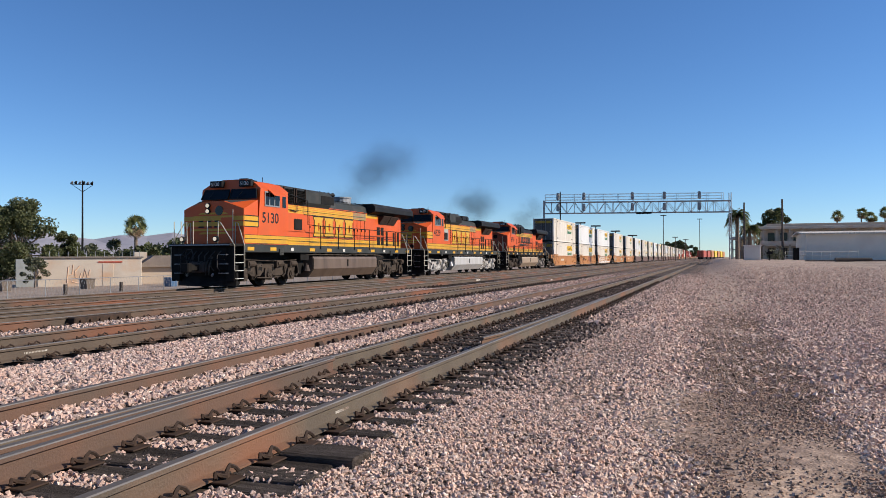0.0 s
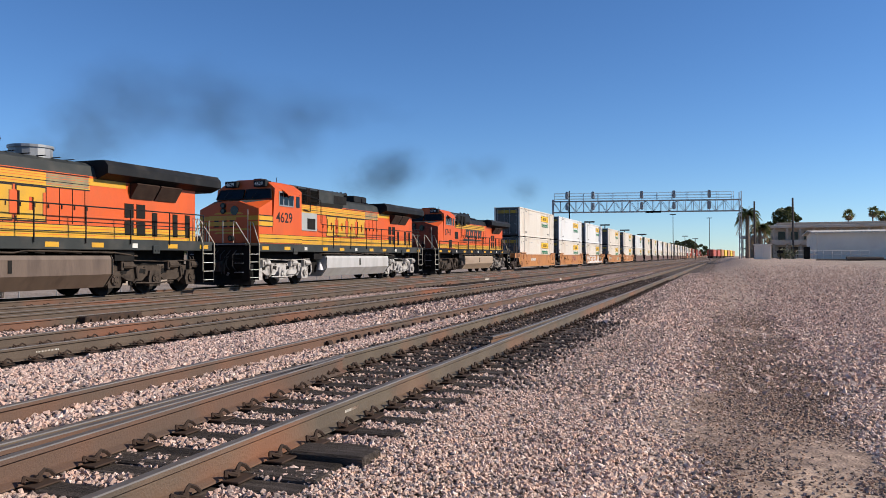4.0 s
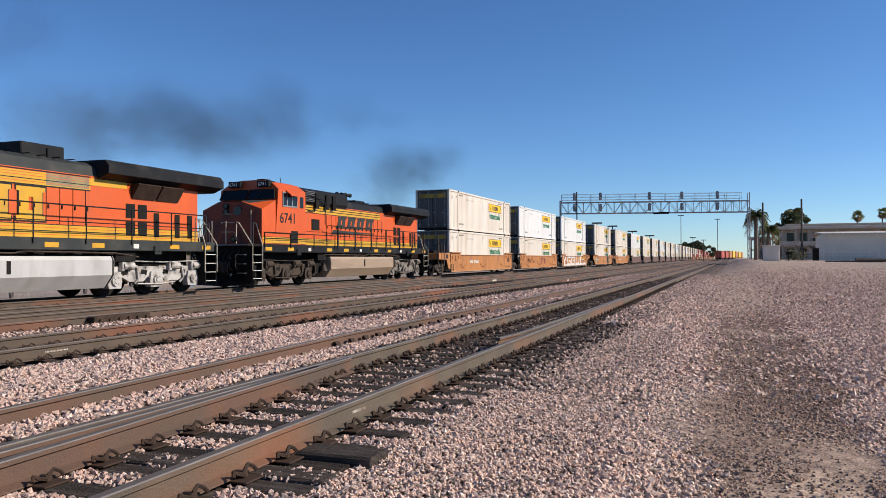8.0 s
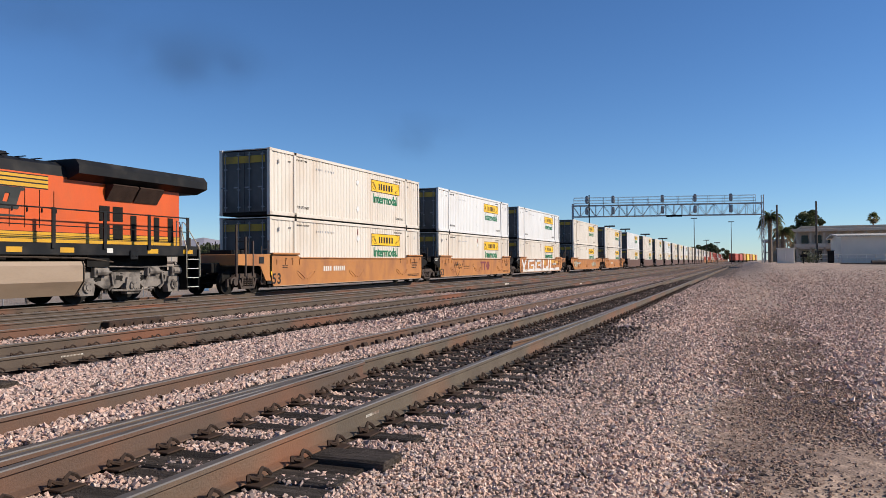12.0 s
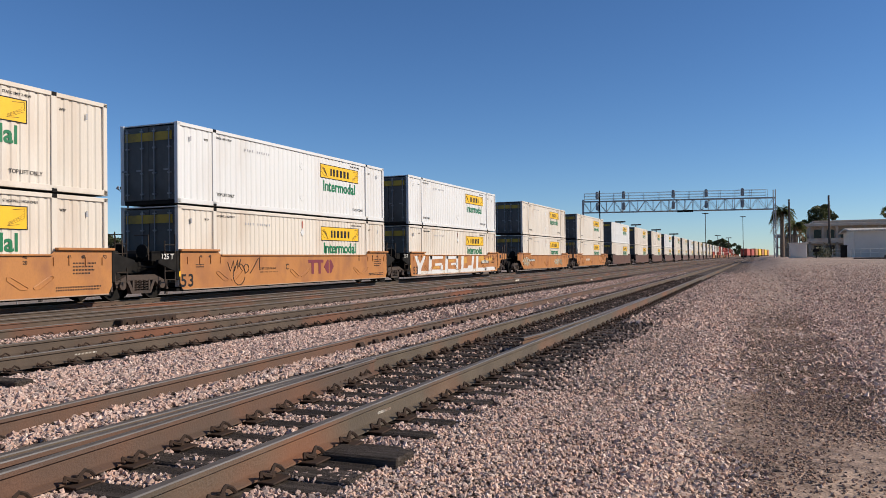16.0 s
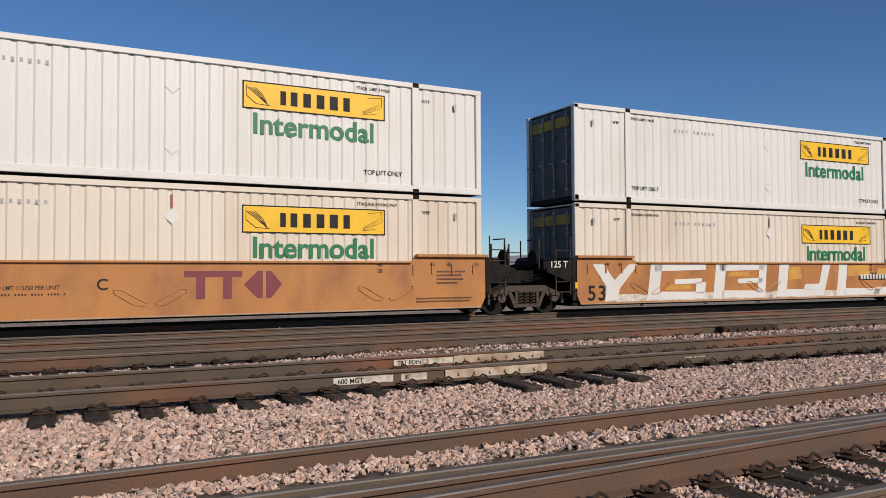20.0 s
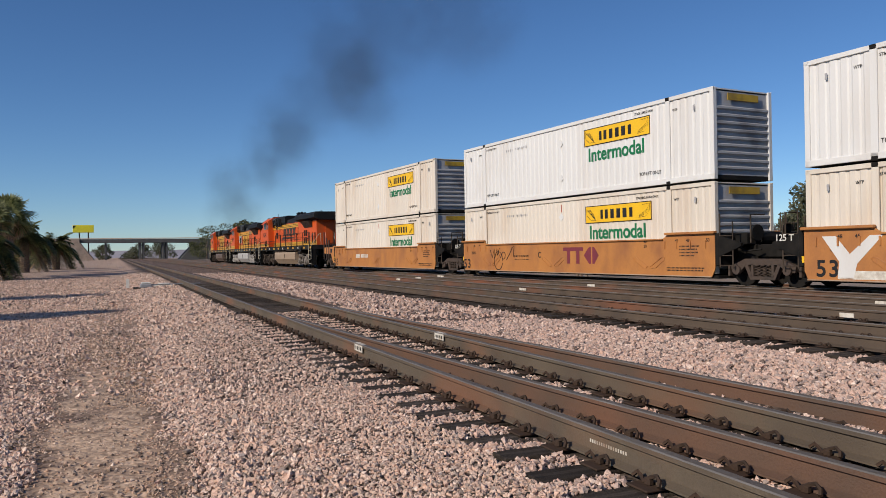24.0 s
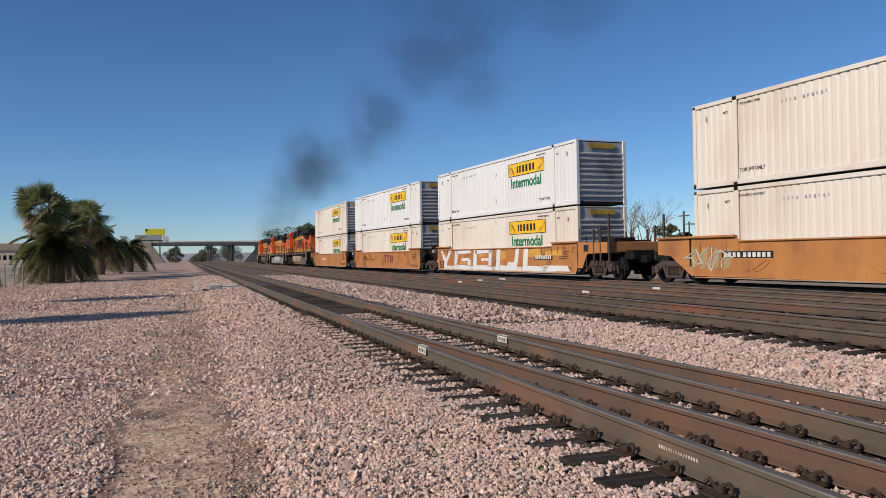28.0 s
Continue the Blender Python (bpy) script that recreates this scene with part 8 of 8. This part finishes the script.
    # stored locomotives and boxes on a further track
    for k, (x, y, c) in enumerate(((330, 5.0, "redbox"), (352, 3.5, "redbox"), (376, 2.0, "sill"), (398, 0.5, "label"), (420, -1.0, "sill"), (442, -2.5, "label"), (464, -4, "sill"))):
        e = empty("stored_freight_car")
        tagged(e, "distant stored freight car on a side track", "freight car", "stored freight cars")
        part("body", Shape().box(0, 17, -1.5, 1.5, 1.2, 4.6 if k > 1 else 4.2, 0.05).box(2, 15, -1.2, 1.2, 4.2, 4.9 if k > 1 else 4.5, 0.05), c, e)
        part("underframe", Shape().box(-0.5, 17.5, -1.2, 1.2, 0.3, 1.2), "dark", e)
        e.matrix_basis = pose(x * 1.18, y * 1.18, 0, 0, 0, -4)
    # lamp masts and trees far down the line
    for az, d, h in ((3.35, 300, 17.0), (2.55, 330, 9.6), (1.85, 330, 8.5), (0.9, 340, 17.3), (8.1, 180, 8.6), (6.7, 190, 7.7), (9.2, 170, 8.9), (5.5, 200, 6.9)):
        x, y = at_sight(az, d)
        s = Shape().cyl((x, y, -0.5), (x, y, h), 0.16, 6, 0.1).box(x - 0.15, x + 0.15, y - 1.1, y + 1.1, h - 0.3, h, 0.02)
        tagged(new("lamp_mast", s.mesh("lamp_mast", "pole")), "tall thin lamp mast far down the line", "lamp mast", "lamp masts")
    for i in range(5):
        x, y = at_sight(1.7 + 0.42 * i, 720 + 20 * i)
        broad_tree("far_tree", "small dark tree far down the line", x, y, -0.5, 15 + 2.5 * (i % 2), 8, "leaf", 70 + i, 1500, 16, 0.8)


# ---- beyond the train ----
def floodlight(az, d, h):
    """A tall mast with a bar of six lamps, square to the sight from the tracks."""
    x, y = at_sight(az, d)
    e = new("floodlight_mast", Shape().cyl((x, y, -1.4), (x, y, h), 0.2, 8, 0.11).mesh("floodlight_mast", "dark"))
    tagged(e, "tall dark floodlight mast with a bar of lamps", "floodlight", "floodlight masts")
    u = Vector((-math.sin(radians(az)), math.cos(radians(az)), 0))
    w = Vector((u.y, -u.x, 0))
    c = Vector((x, y, h - 0.7))
    s = Shape().cyl(c - u * 1.7, c + u * 1.7, 0.06, 6).tube([c - u * 1.6 + Vector((0, 0, -0.1)), Vector((x, y, h - 2)), c + u * 1.6 + Vector((0, 0, -0.1))], 0.05, 5)
    part("crossarm", s, "dark", e)
    for i in range(6):
        q = c + u * (-1.6 + 0.64 * i) + w * (0.3 if i % 2 else -0.2)
        part("lamp", Shape().cyl(q + Vector((0, 0, 0.5)), q + w * (0.35 if i % 2 else -0.35) + u * 0.15 + Vector((0, 0, 0.15)), 0.14, 8, 0.26), "galv" if i % 2 else "dark", e, "floodlight")


def far_side():
    # cream graffiti-stained store building
    e = empty("store_building")
    tagged(e, "low cream store building with orange graffiti stains", "building")
    e.matrix_basis = pose(56.2, 60.0, -1.35, 0, 0, -42)
    part("wall", Shape().box(0, 9.2, 0, 6, 0, 2.75, 0.03), "plaster", e, "stained cream plaster wall")
    part("roof", Shape().box(-0.15, 9.35, -0.15, 6.1, 2.75, 2.9, 0.02), "roofing", e, "flat tarred roof edge")
    part("end_wall", Shape().box(-1.8, 0.0, 0.2, 5.8, 0, 2.65, 0.02), "grey", e, "grey painted end bay")
    for x0, pts in ((2.5, ((0, 0.4), (0.1, 1.9), (0.5, 2.1), (0.45, 1.2), (0.1, 1.1))), (3.1, ((0.5, 2.0), (0.1, 1.5), (0.15, 0.9), (0.5, 0.7), (0.6, 1.3))), (3.9, ((0, 0.8), (0.15, 1.7), (0.4, 0.8), (0.6, 1.6))), (2.9, ((0, 0.5), (0.5, 0.35), (1.3, 0.5)))):
        part("graffiti", Shape().tube([(x0 + px, 0.0, pz) for px, pz in pts], 0.05, 5), "faded", e, "faded orange sprayed scribble")
    part("door", Shape().box(5.6, 6.6, -0.03, 0, 0, 2.2, 0.01), "plaster", e, "flush door")
    part("lintel", Shape().box(5.2, 7.4, -0.06, 0, 2.3, 2.42), "redbox", e, "rust-red lintel strip")
    for i in range(12):
        part("rail_post", Shape().cyl((0.2 + 0.8 * i, 0.2, 2.9), (0.2 + 0.8 * i, 0.2, 3.9 if i % 4 == 0 else 3.4), 0.03, 5), "galv", e)
    broad_tree("dusty_bush", "dusty olive bush against the store wall", 54.6, 58.6, -1.35, 2.9, 1.3, "olive", 91, 2500, 22, 0.09, 0.2)
    # gabled house
    e = empty("house")
    tagged(e, "small tan house with brown shingle roof", "house")
    e.matrix_basis = pose(66.2, 56.6, -1.35, 0, 0, -42)
    part("wall", Shape().box(0, 6.3, 0, 7, 0, 1.9, 0.02), "tan", e, "tan stucco wall")
    part("roof", Shape().prism([(-0.5, 1.8), (7.0, 1.8), (5.6, 3.0), (1.2, 3.0)], "y", -0.5, 7.4), "roofing", e, "brown shingle roof")
    part("gable_wall", Shape().box(6.3, 7.6, 0.3, 6.5, 0, 2.0, 0.02), "plaster", e)
    part("vent", Shape().box(5.0, 5.5, 1, 1.5, 3.0, 3.3), "galv", e)
    part("chimney", Shape().box(-0.4, 0.9, 2.5, 3.5, 2.2, 3.4, 0.02), "plaster", e)
    # rubbish bins
    for x, y, col in ((53.6, 51.6, "dark"), (60.1, 48.0, "blue"), (47.8, 54.6, "dark")):
        b = empty("rubbish_bin")
        tagged(b, "wheeled rubbish bin beside the fence", "bin", "rubbish bins")
        part("body", Shape().prism([(x - 0.42, -1.35), (x + 0.42, -1.35), (x + 0.5, -0.5), (x - 0.5, -0.5)], "y", y - 0.4, y + 0.4), "bin" if col == "dark" else col, b)
        part("lid", Shape().box(x - 0.54, x + 0.54, y - 0.44, y + 0.44, -0.5, -0.42, 0.03), "bin" if col == "dark" else "galv", b)
        for k in (-0.35, 0.35):
            part("wheel", Shape().cyl((x + k - 0.04, y + 0.4, -1.24), (x + k + 0.04, y + 0.4, -1.24), 0.11, 10), "dark", b)
    # chain-link fence
    e = empty("chain_link_fence")
    tagged(e, "low chain-link fence with galvanised posts", "fence")
    pts = [Vector((-60 + 8.0 * i, 47.0 if i > 10 else 47.0, 0)) for i in range(21)]
    for i in range(61):
        x = -70 + 3.0 * i
        part("post", Shape().cyl((x, 43.0, -1.4), (x, 43.0, -0.1), 0.035, 6), "galv", e)
    part("top_rail", Shape().cyl((-70, 43, -0.12), (110, 43, -0.12), 0.025, 6), "galv", e)
    s = Shape()
    for i in range(0, 560):
        x = -70 + 0.32 * i
        s.add([(x, 43, -1.3), (x + 0.012, 43, -1.3), (x + 0.312, 43, -0.15), (x + 0.3, 43, -0.15)], [(0, 1, 2, 3)])
        s.add([(x + 0.3, 43.01, -1.3), (x + 0.312, 43.01, -1.3), (x + 0.012, 43.01, -0.15), (x, 43.01, -0.15)], [(0, 1, 2, 3)])
    part("mesh", s, "galv", e, "wire mesh")
    for x, y in ((44.2, 44.5), (49.8, 44.5), (38.0, 44.5)):
        tagged(new("bollard", Shape().cyl((x, y, -1.4), (x, y, -0.55), 0.14, 8).mesh("bollard", "pole")), "short dark timber bollard", "bollard", "bollards")
    # floodlight masts
    floodlight(44.26, 150, 15.2)
    floodlight(79.35, 96, 16.9)
    # trees behind the lot
    x, y = at_sight(47.9, 108)
    broad_tree("pine_tree", "tall dark shaggy pine behind the store building", x, y, -1.35, 9.9, 4.3, "leaf", 11, 20000, 75, 0.17, 0.06)
    x, y = at_sight(45.5, 112)
    broad_tree("pine_tree", "smaller dark pine beside a tall one", x, y, -1.35, 6.4, 2.7, "leaf", 12, 9000, 40, 0.17, 0.06)
    x, y = at_sight(40.9, 140)
    palm("fan palm with a dry skirt behind the house", x, y, -1.35, 8.2, 2.3, "fan", 13, 48)
    for i in range(16):
        az = 36 + 1.1 * i if i < 8 else 62 + 9.0 * (i - 8)
        x, y = at_sight(az, 135 + 9 * (i % 4))
        broad_tree("scrub_tree", "dusty olive scrub tree in the distance", x, y, -1.35, 4.0 + (i % 3) * 1.1, 4.2, "olive" if i % 2 else "leaf", 20 + i, 1800, 18, 0.34, 0.1)
    # trees seen past the end of the cars
    for az, d, h, sp, m, sd in ((96.3, 105, 8.3, 5.0, "leaf", 41), (93.0, 110, 9.0, 5.2, "leaf", 42), (90.5, 115, 7.2, 4.6, "leaf", 43), (99.5, 120, 5.5, 3.8, "olive", 44)):
        x, y = at_sight(az, d)
        broad_tree("shade_tree", "dense green shade tree beyond the train", x, y, -1.35, h, sp, m, sd, 5000, 30, 0.3, 0.12)
    for az, d, h, sd in ((147.0, 62, 8.0, 45), (141.6, 70, 6.2, 48), (139.6, 68, 6.8, 49), (137.4, 72, 6.0, 50), (135.2, 70, 5.2, 59)):
        x, y = at_sight(az, d)
        twig_tree("leafless grey-brown tree of fine twigs beyond the train", x, y, -0.9, h, 1.0, sd)
    x, y = at_sight(130.6, 84)
    broad_tree("shade_tree", "dense olive-green tree beyond the train", x, y, -0.8, 8.6, 3.8, "olive", 47, 7000, 34, 0.2, 0.1)
    for i, (az, d, h) in enumerate(((133.4, 70, 4.6), (134.8, 74, 4.0), (136.3, 68, 3.6), (138.2, 72, 4.6), (140.4, 70, 4.2), (142.5, 74, 3.8))):
        x, y = at_sight(az, d)
        broad_tree("dry_brush", "tangled half-bare brush beyond the tracks", x, y, -0.8, h, 2.4, "greyleaf" if i % 2 else "olive", 80 + i, 2600, 20, 0.11, 0.1)
    x, y = at_sight(145.6, 70)
    broad_tree("willow_bush", "pale olive bush beyond the train", x, y, -0.8, 4.2, 2.6, "olive", 46, 3500, 20, 0.16, 0.1)
    for az, d, h in ((144.2, 110, 6.5), (70, 160, 9), (83, 150, 8)):
        x, y = at_sight(az, d)
        s = Shape().cyl((x, y, -1.4), (x, y, h), 0.14, 6).box(x - 1.2, x + 1.2, y - 0.06, y + 0.06, h - 0.7, h - 0.55)
        tagged(new("utility_pole", s.mesh("utility_pole", "pole")), "timber utility pole with crossarm", "pole", "timber poles")
    # hills, the haze of distance painted into their rock colour
    pts, n = [], 90
    vs, fs = [], []
    for i in range(n):
        a = radians(15 + 150 * i / (n - 1))
        h = 105 + 55 * noise.noise((i * 0.13, 1.7, 0)) + 22 * noise.noise((i * 0.5, 5, 0))
        deg = 15 + 150 * i / (n - 1)
        h *= 0.55 + 0.7 * math.exp(-((deg - 44) / 16) ** 2)
        h *= 0.35 + 0.65 * min(1, max(0, 1 - abs(i / (n - 1) - 0.22) * 1.3))
        for k, (d, q) in enumerate(((3000, 0), (3250, 0.55), (3500, 1.0), (3800, 0))):
            vs.append((d * math.cos(a), d * math.sin(a), h * q * (1 + 0.25 * noise.noise((i * 0.9, k, 2))) - 3))
    for i in range(n - 1):
        for k in range(3):
            o = i * 4 + k
            fs.append((o, o + 1, o + 5, o + 4))
    tagged(new("hills", raw_mesh("hills", vs, fs, "mountain")), "desert hills on the horizon with mauve haze painted in", "hills", kind="structure")


# ---- left-hand end of the line ----
def left_end():
    # road overpass
    e = empty("road_overpass")
    tagged(e, "concrete road overpass crossing the tracks on piers", "bridge")
    X = -400
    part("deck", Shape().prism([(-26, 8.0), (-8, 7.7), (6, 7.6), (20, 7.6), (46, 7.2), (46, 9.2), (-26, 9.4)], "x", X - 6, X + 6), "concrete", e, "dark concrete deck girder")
    part("parapet", Shape().box(X + 5.7, X + 6.1, -130, 60, 9.4, 9.85, 0.05), "plaster", e, "pale parapet")
    for y in (-4.0, 11.0, 12.6, 21.5, 23.0):
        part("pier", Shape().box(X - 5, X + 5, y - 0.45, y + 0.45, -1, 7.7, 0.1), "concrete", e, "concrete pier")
    part("abutment", Shape().prism([(-15, 7.95), (-15, 9.35), (-135, 9.35), (-165, -1), (-8.5, -1)], "x", X - 8, X + 8), "ground", e, "sloped earth abutment")
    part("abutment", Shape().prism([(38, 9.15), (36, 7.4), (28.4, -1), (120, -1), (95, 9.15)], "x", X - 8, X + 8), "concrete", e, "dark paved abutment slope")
    t = empty("lorry")
    tagged(t, "grey articulated lorry with a long box trailer on the bridge", "lorry")
    part("trailer", Shape().box(-1.3, 1.3, -12, 0, 1.1, 3.7, 0.05), "grey", t, "long pale grey box")
    part("cab", Shape().prism([(0.6, 0.6), (3.4, 0.6), (3.4, 1.9), (2.9, 3.0), (0.6, 3.3)], "x", -1.2, 1.2), "white", t, "white cab")
    part("windscreen", Shape().prism([(3.3, 2.05), (3.42, 2.05), (2.98, 2.9), (2.86, 2.9)], "x", -1.05, 1.05), "glass", t)
    part("chassis", Shape().box(-0.5, 0.5, -11.5, 2.8, 0.6, 1.1, 0.03), "dark", t)
    for y in (-10.6, -9.3, -0.4, 2.4):
        for x in (-1.2, 0.9):
            part("wheel", Shape().cyl((x, y, 0.5), (x + 0.3, y, 0.5), 0.5, 12), "dark", t)
    MOVERS.append((t, X + 2.5, 9.4))
    b = empty("roadside_sign")
    tagged(b, "large yellow roadside sign above the overpass", "sign")
    part("panel", Shape().box(X - 20.4, X - 20, -19, -9.5, 13.2, 16.9, 0.1), "sign", b, "yellow sign face")
    part("figure", Shape().prism([(-18.8, 15.2), (-17.6, 16.7), (-18.8, 16.7)], "x", X - 19.99, X - 19.9), "ink", b, "dark corner mark")
    for y in (-16, -12):
        part("post", Shape().cyl((X - 20.2, y, 0), (X - 20.2, y, 13.3), 0.3, 8), "dark", b)
    vs, fs = [], []
    for i in range(41):
        yy = -400 + 20 * i
        hh = 7 + 4 * noise.noise((i * 0.35, 3.1, 0))
        vs += [(-900, yy, -1.5), (-930, yy, hh), (-980, yy, -1.5)]
    for i in range(40):
        fs += [(3 * i, 3 * i + 3, 3 * i + 4, 3 * i + 1), (3 * i + 1, 3 * i + 4, 3 * i + 5, 3 * i + 2)]
    # same haze-tinted colour as the hills
    tagged(new("far_bank", raw_mesh("far_bank", vs, fs, "mountain")), "low rise beyond the overpass with haze painted in", "hills", kind="structure")
    # palms
    palm("tall fan palm with a shaggy dry skirt", -72, -11.2, -0.45, 6.0, 2.7, "fan", 31, 66, 0.4)
    palm("tall fan palm with a shaggy dry skirt", -77, -10.0, -0.45, 5.0, 2.4, "fan", 37, 56, 0.36)
    palm("broad date palm with drooping fronds", -66.5, -9.3, -0.45, 3.2, 3.7, "feather", 32, 130, 0.55)
    palm("fan palm behind broad date palms", -85, -9.2, -0.45, 5.6, 2.5, "fan", 33, 60, 0.35)
    palm("broad date palm with drooping fronds", -100, -9.4, -0.45, 4.4, 3.7, "feather", 34, 95, 0.5)
    palm("low date palm with dry fronds", -116, -7.2, -0.45, 3.4, 3.9, "feather", 35, 95, 0.5)
    palm("date palm farther along the fence", -132, -12, -0.45, 3.4, 3.2, "feather", 36, 90, 0.45)
    palm("fan palm beside the path", -31.8, -14.3, -0.45, 7.2, 1.7, "fan", 38, 60, 0.3)
    palm("fan palm beside the path", -20.4, -14.3, -0.45, 7.2, 1.7, "fan", 39, 60, 0.3)
    # yard fence
    e = empty("yard_fence")
    tagged(e, "wire yard fence on thin steel posts", "fence")
    for i in range(14):
        x = -46 - 3.0 * i
        part("post", Shape().cyl((x, -11.2, -0.6), (x, -11.2, 1.1), 0.04, 6), "galv", e)
    for z in (0.1, 0.6, 1.08):
        part("wire", Shape().cyl((-46, -11.2, z), (-85, -11.2, z), 0.012, 4), "galv", e)
    broad_tree("low_shrub", "low dark shrub by the fence", -50.5, -10.4, -0.5, 0.9, 0.8, "leaf", 51, 900, 10, 0.07, 0.1)
    # switch machine with a white rod
    e = empty("switch_machine")
    tagged(e, "grey switch machine with white rod beside the rails", "switch machine")
    part("body", Shape().box(-39.6, -38.4, 1.2, 1.7, -0.28, -0.1, 0.04), "signal", e, "grey metal housing")
    part("cover", Shape().box(-39.3, -38.7, 1.25, 1.65, -0.1, -0.03, 0.03), "white", e, "white cover")
    part("motor", Shape().cyl((-39.5, 2.0, -0.2), (-39.5, 2.5, -0.2), 0.11, 10), "white", e, "pale motor drum")
    part("crank", Shape().box(-38.75, -38.6, 1.75, 2.7, -0.24, -0.17, 0.015), "white", e, "white throw bar")
    part("rod", Shape().cyl((-39, 1.7, -0.15), (-39, 3.9, -0.15), 0.03, 6), "galv", e)
    part("base", Shape().box(-39.9, -38.1, 0.9, 3.0, -0.4, -0.27, 0.02), "tie", e, "timber base")
    part("marker", Shape().box(-39.7, -39.6, 0.6, 0.75, -0.3, 0.12, 0.01), "white", e, "white marker plate")
    # bushes and trees beside the line
    for x, y, h, sp, m, sd in ((-172, 27, 8.0, 4.0, "leaf", 52), (-185, 29, 9.5, 5.0, "leaf", 53), (-230, 34, 12, 7, "leaf", 54), (-380, 40, 15, 9, "leaf", 55), (-425, 10, 9, 8, "olive", 56),
                                 (-430, -6, 8, 6, "olive", 57), (-440, 22, 9, 9, "olive", 58)):
        broad_tree("lineside_tree", "green lineside tree near the overpass", x, y, -0.6, h, sp, m, sd, 3500, 24, 0.3, 0.08)
    for x, y, w, h, c in ((-230, -60, 30, 4, "tan"), (-300, -50, 26, 5, "plaster")):
        e = empty("distant_building")
        tagged(e, "flat-roofed pale building beyond the palms", "building")
        part("wall", Shape().box(x - w, x, y - 12, y, -1, h, 0.05), c, e)
        part("roof", Shape().box(x - w - 0.4, x + 0.4, y - 12.4, y + 0.4, h, h + 0.5, 0.05), "roofing", e)
        for i in range(6):
            part("window", Shape().box(x + 0.0, x + 0.05, y - 11 + i * 1.8, y - 10 + i * 1.8, h - 3, h - 1.4), "glass", e)


# ---- motion ----
def bearing(x):
    return x, line_5(x)


def motions():
    """The train rolls along its curving track, its wheels turn, and the soot hangs where it left the stacks."""
    steps = [i for i in range(29)]
    for thing, u, a, b, z in TRAIN:
        rows = []
        far = u > 100
        for t in (steps if not far else steps[::4]):
            s = run(t) + u
            (x0, y0), (x1, y1) = bearing(s + a), bearing(s + b)
            turn = math.degrees(math.atan2(y1 - y0, x1 - x0))
            c = math.cos(radians(turn))
            rows.append((t, pose(x0 - a * c, y0 - a * math.sin(radians(turn)), z, 0, 0, turn)))
        walk(thing, rows)
    for o, u, t0, a, b, c, turn in PUFFS:
        # inside the engine until it leaves the stack, then slowed by the air and rising
        rows = []
        last = max(0.0, t0)
        late = t0 > 12
        for t in [0.0] + [1.5 * q for q in range(1, 19) if 1.5 * q < last - 0.2] + [last + v for v in (0, 0.25, 0.6, 1.2, 2, 2.7, 3.5, 4.5, 6, 8, 10, 12) if 0 < last + v < 27.9] + [28.0]:
            age = t - t0
            if age <= 0:
                x, z = run(t) + u, -7.5 if late else -3.2
                y, out = line_5(x), 0.0
            else:
                # leaves the stack, slows in the still air, rises and thins out
                v = run(t0 + 0.01) - run(t0)
                g = 1 - math.exp(-age / 0.3)
                x = run(t0) + u + v * 30 * g + a * (0.45 * age if late else 0.45 * age)
                z = (-7.5 + 12.5 * g + 8.0 * (1 - math.exp(-age / 1.4)) + 0.75 * age if late else -3.2 + 9.2 * g + 0.75 * age + 0.5 * max(0, age - 4) ** 1.5) + c * (0.4 * g + 0.3 * age if late else 0.25 * g + 0.28 * min(age, 7))
                y = line_5(run(t0) + u) + (0.8 * age + b * (0.4 * g + 0.6 * age) if late else b * 0.4 * age)
                out = min(age / 0.8, 1)
            sight = math.degrees(math.atan2(y, x)) % 360
            rows.append((t, pose(x, y, z, 0, 0, (sight - 90) * out) @ pose(0, 0, 0, 0, (1.1 if late else 0.5) * turn * min(max(age, 0) / 1.5, 1), 0)))
        walk(o, rows)
    for o, x, z in MOVERS:
        # rolls over the bridge towards +y
        walk(o, [(0, pose(x, -118, z)), (17.8, pose(x, -118, z)), (18.4, pose(x, -112.2, z)), (23, pose(x, -63.5, z)), (28, pose(x, -10.5, z))])
    for w, (x, y, z), r in WHEELS:
        rows = []
        for i in range(0, 421):
            t = i / 15
            rows.append((t, pose(x, y, z, 0, math.degrees((run(t) - run(0)) / r) % 360, 0)))
        walk(w, rows)


build_ground()
build_stones()
build_tracks()
build_train()
build_smoke()
signal_bridge()
right_end()
far_side()
left_end()
motions()
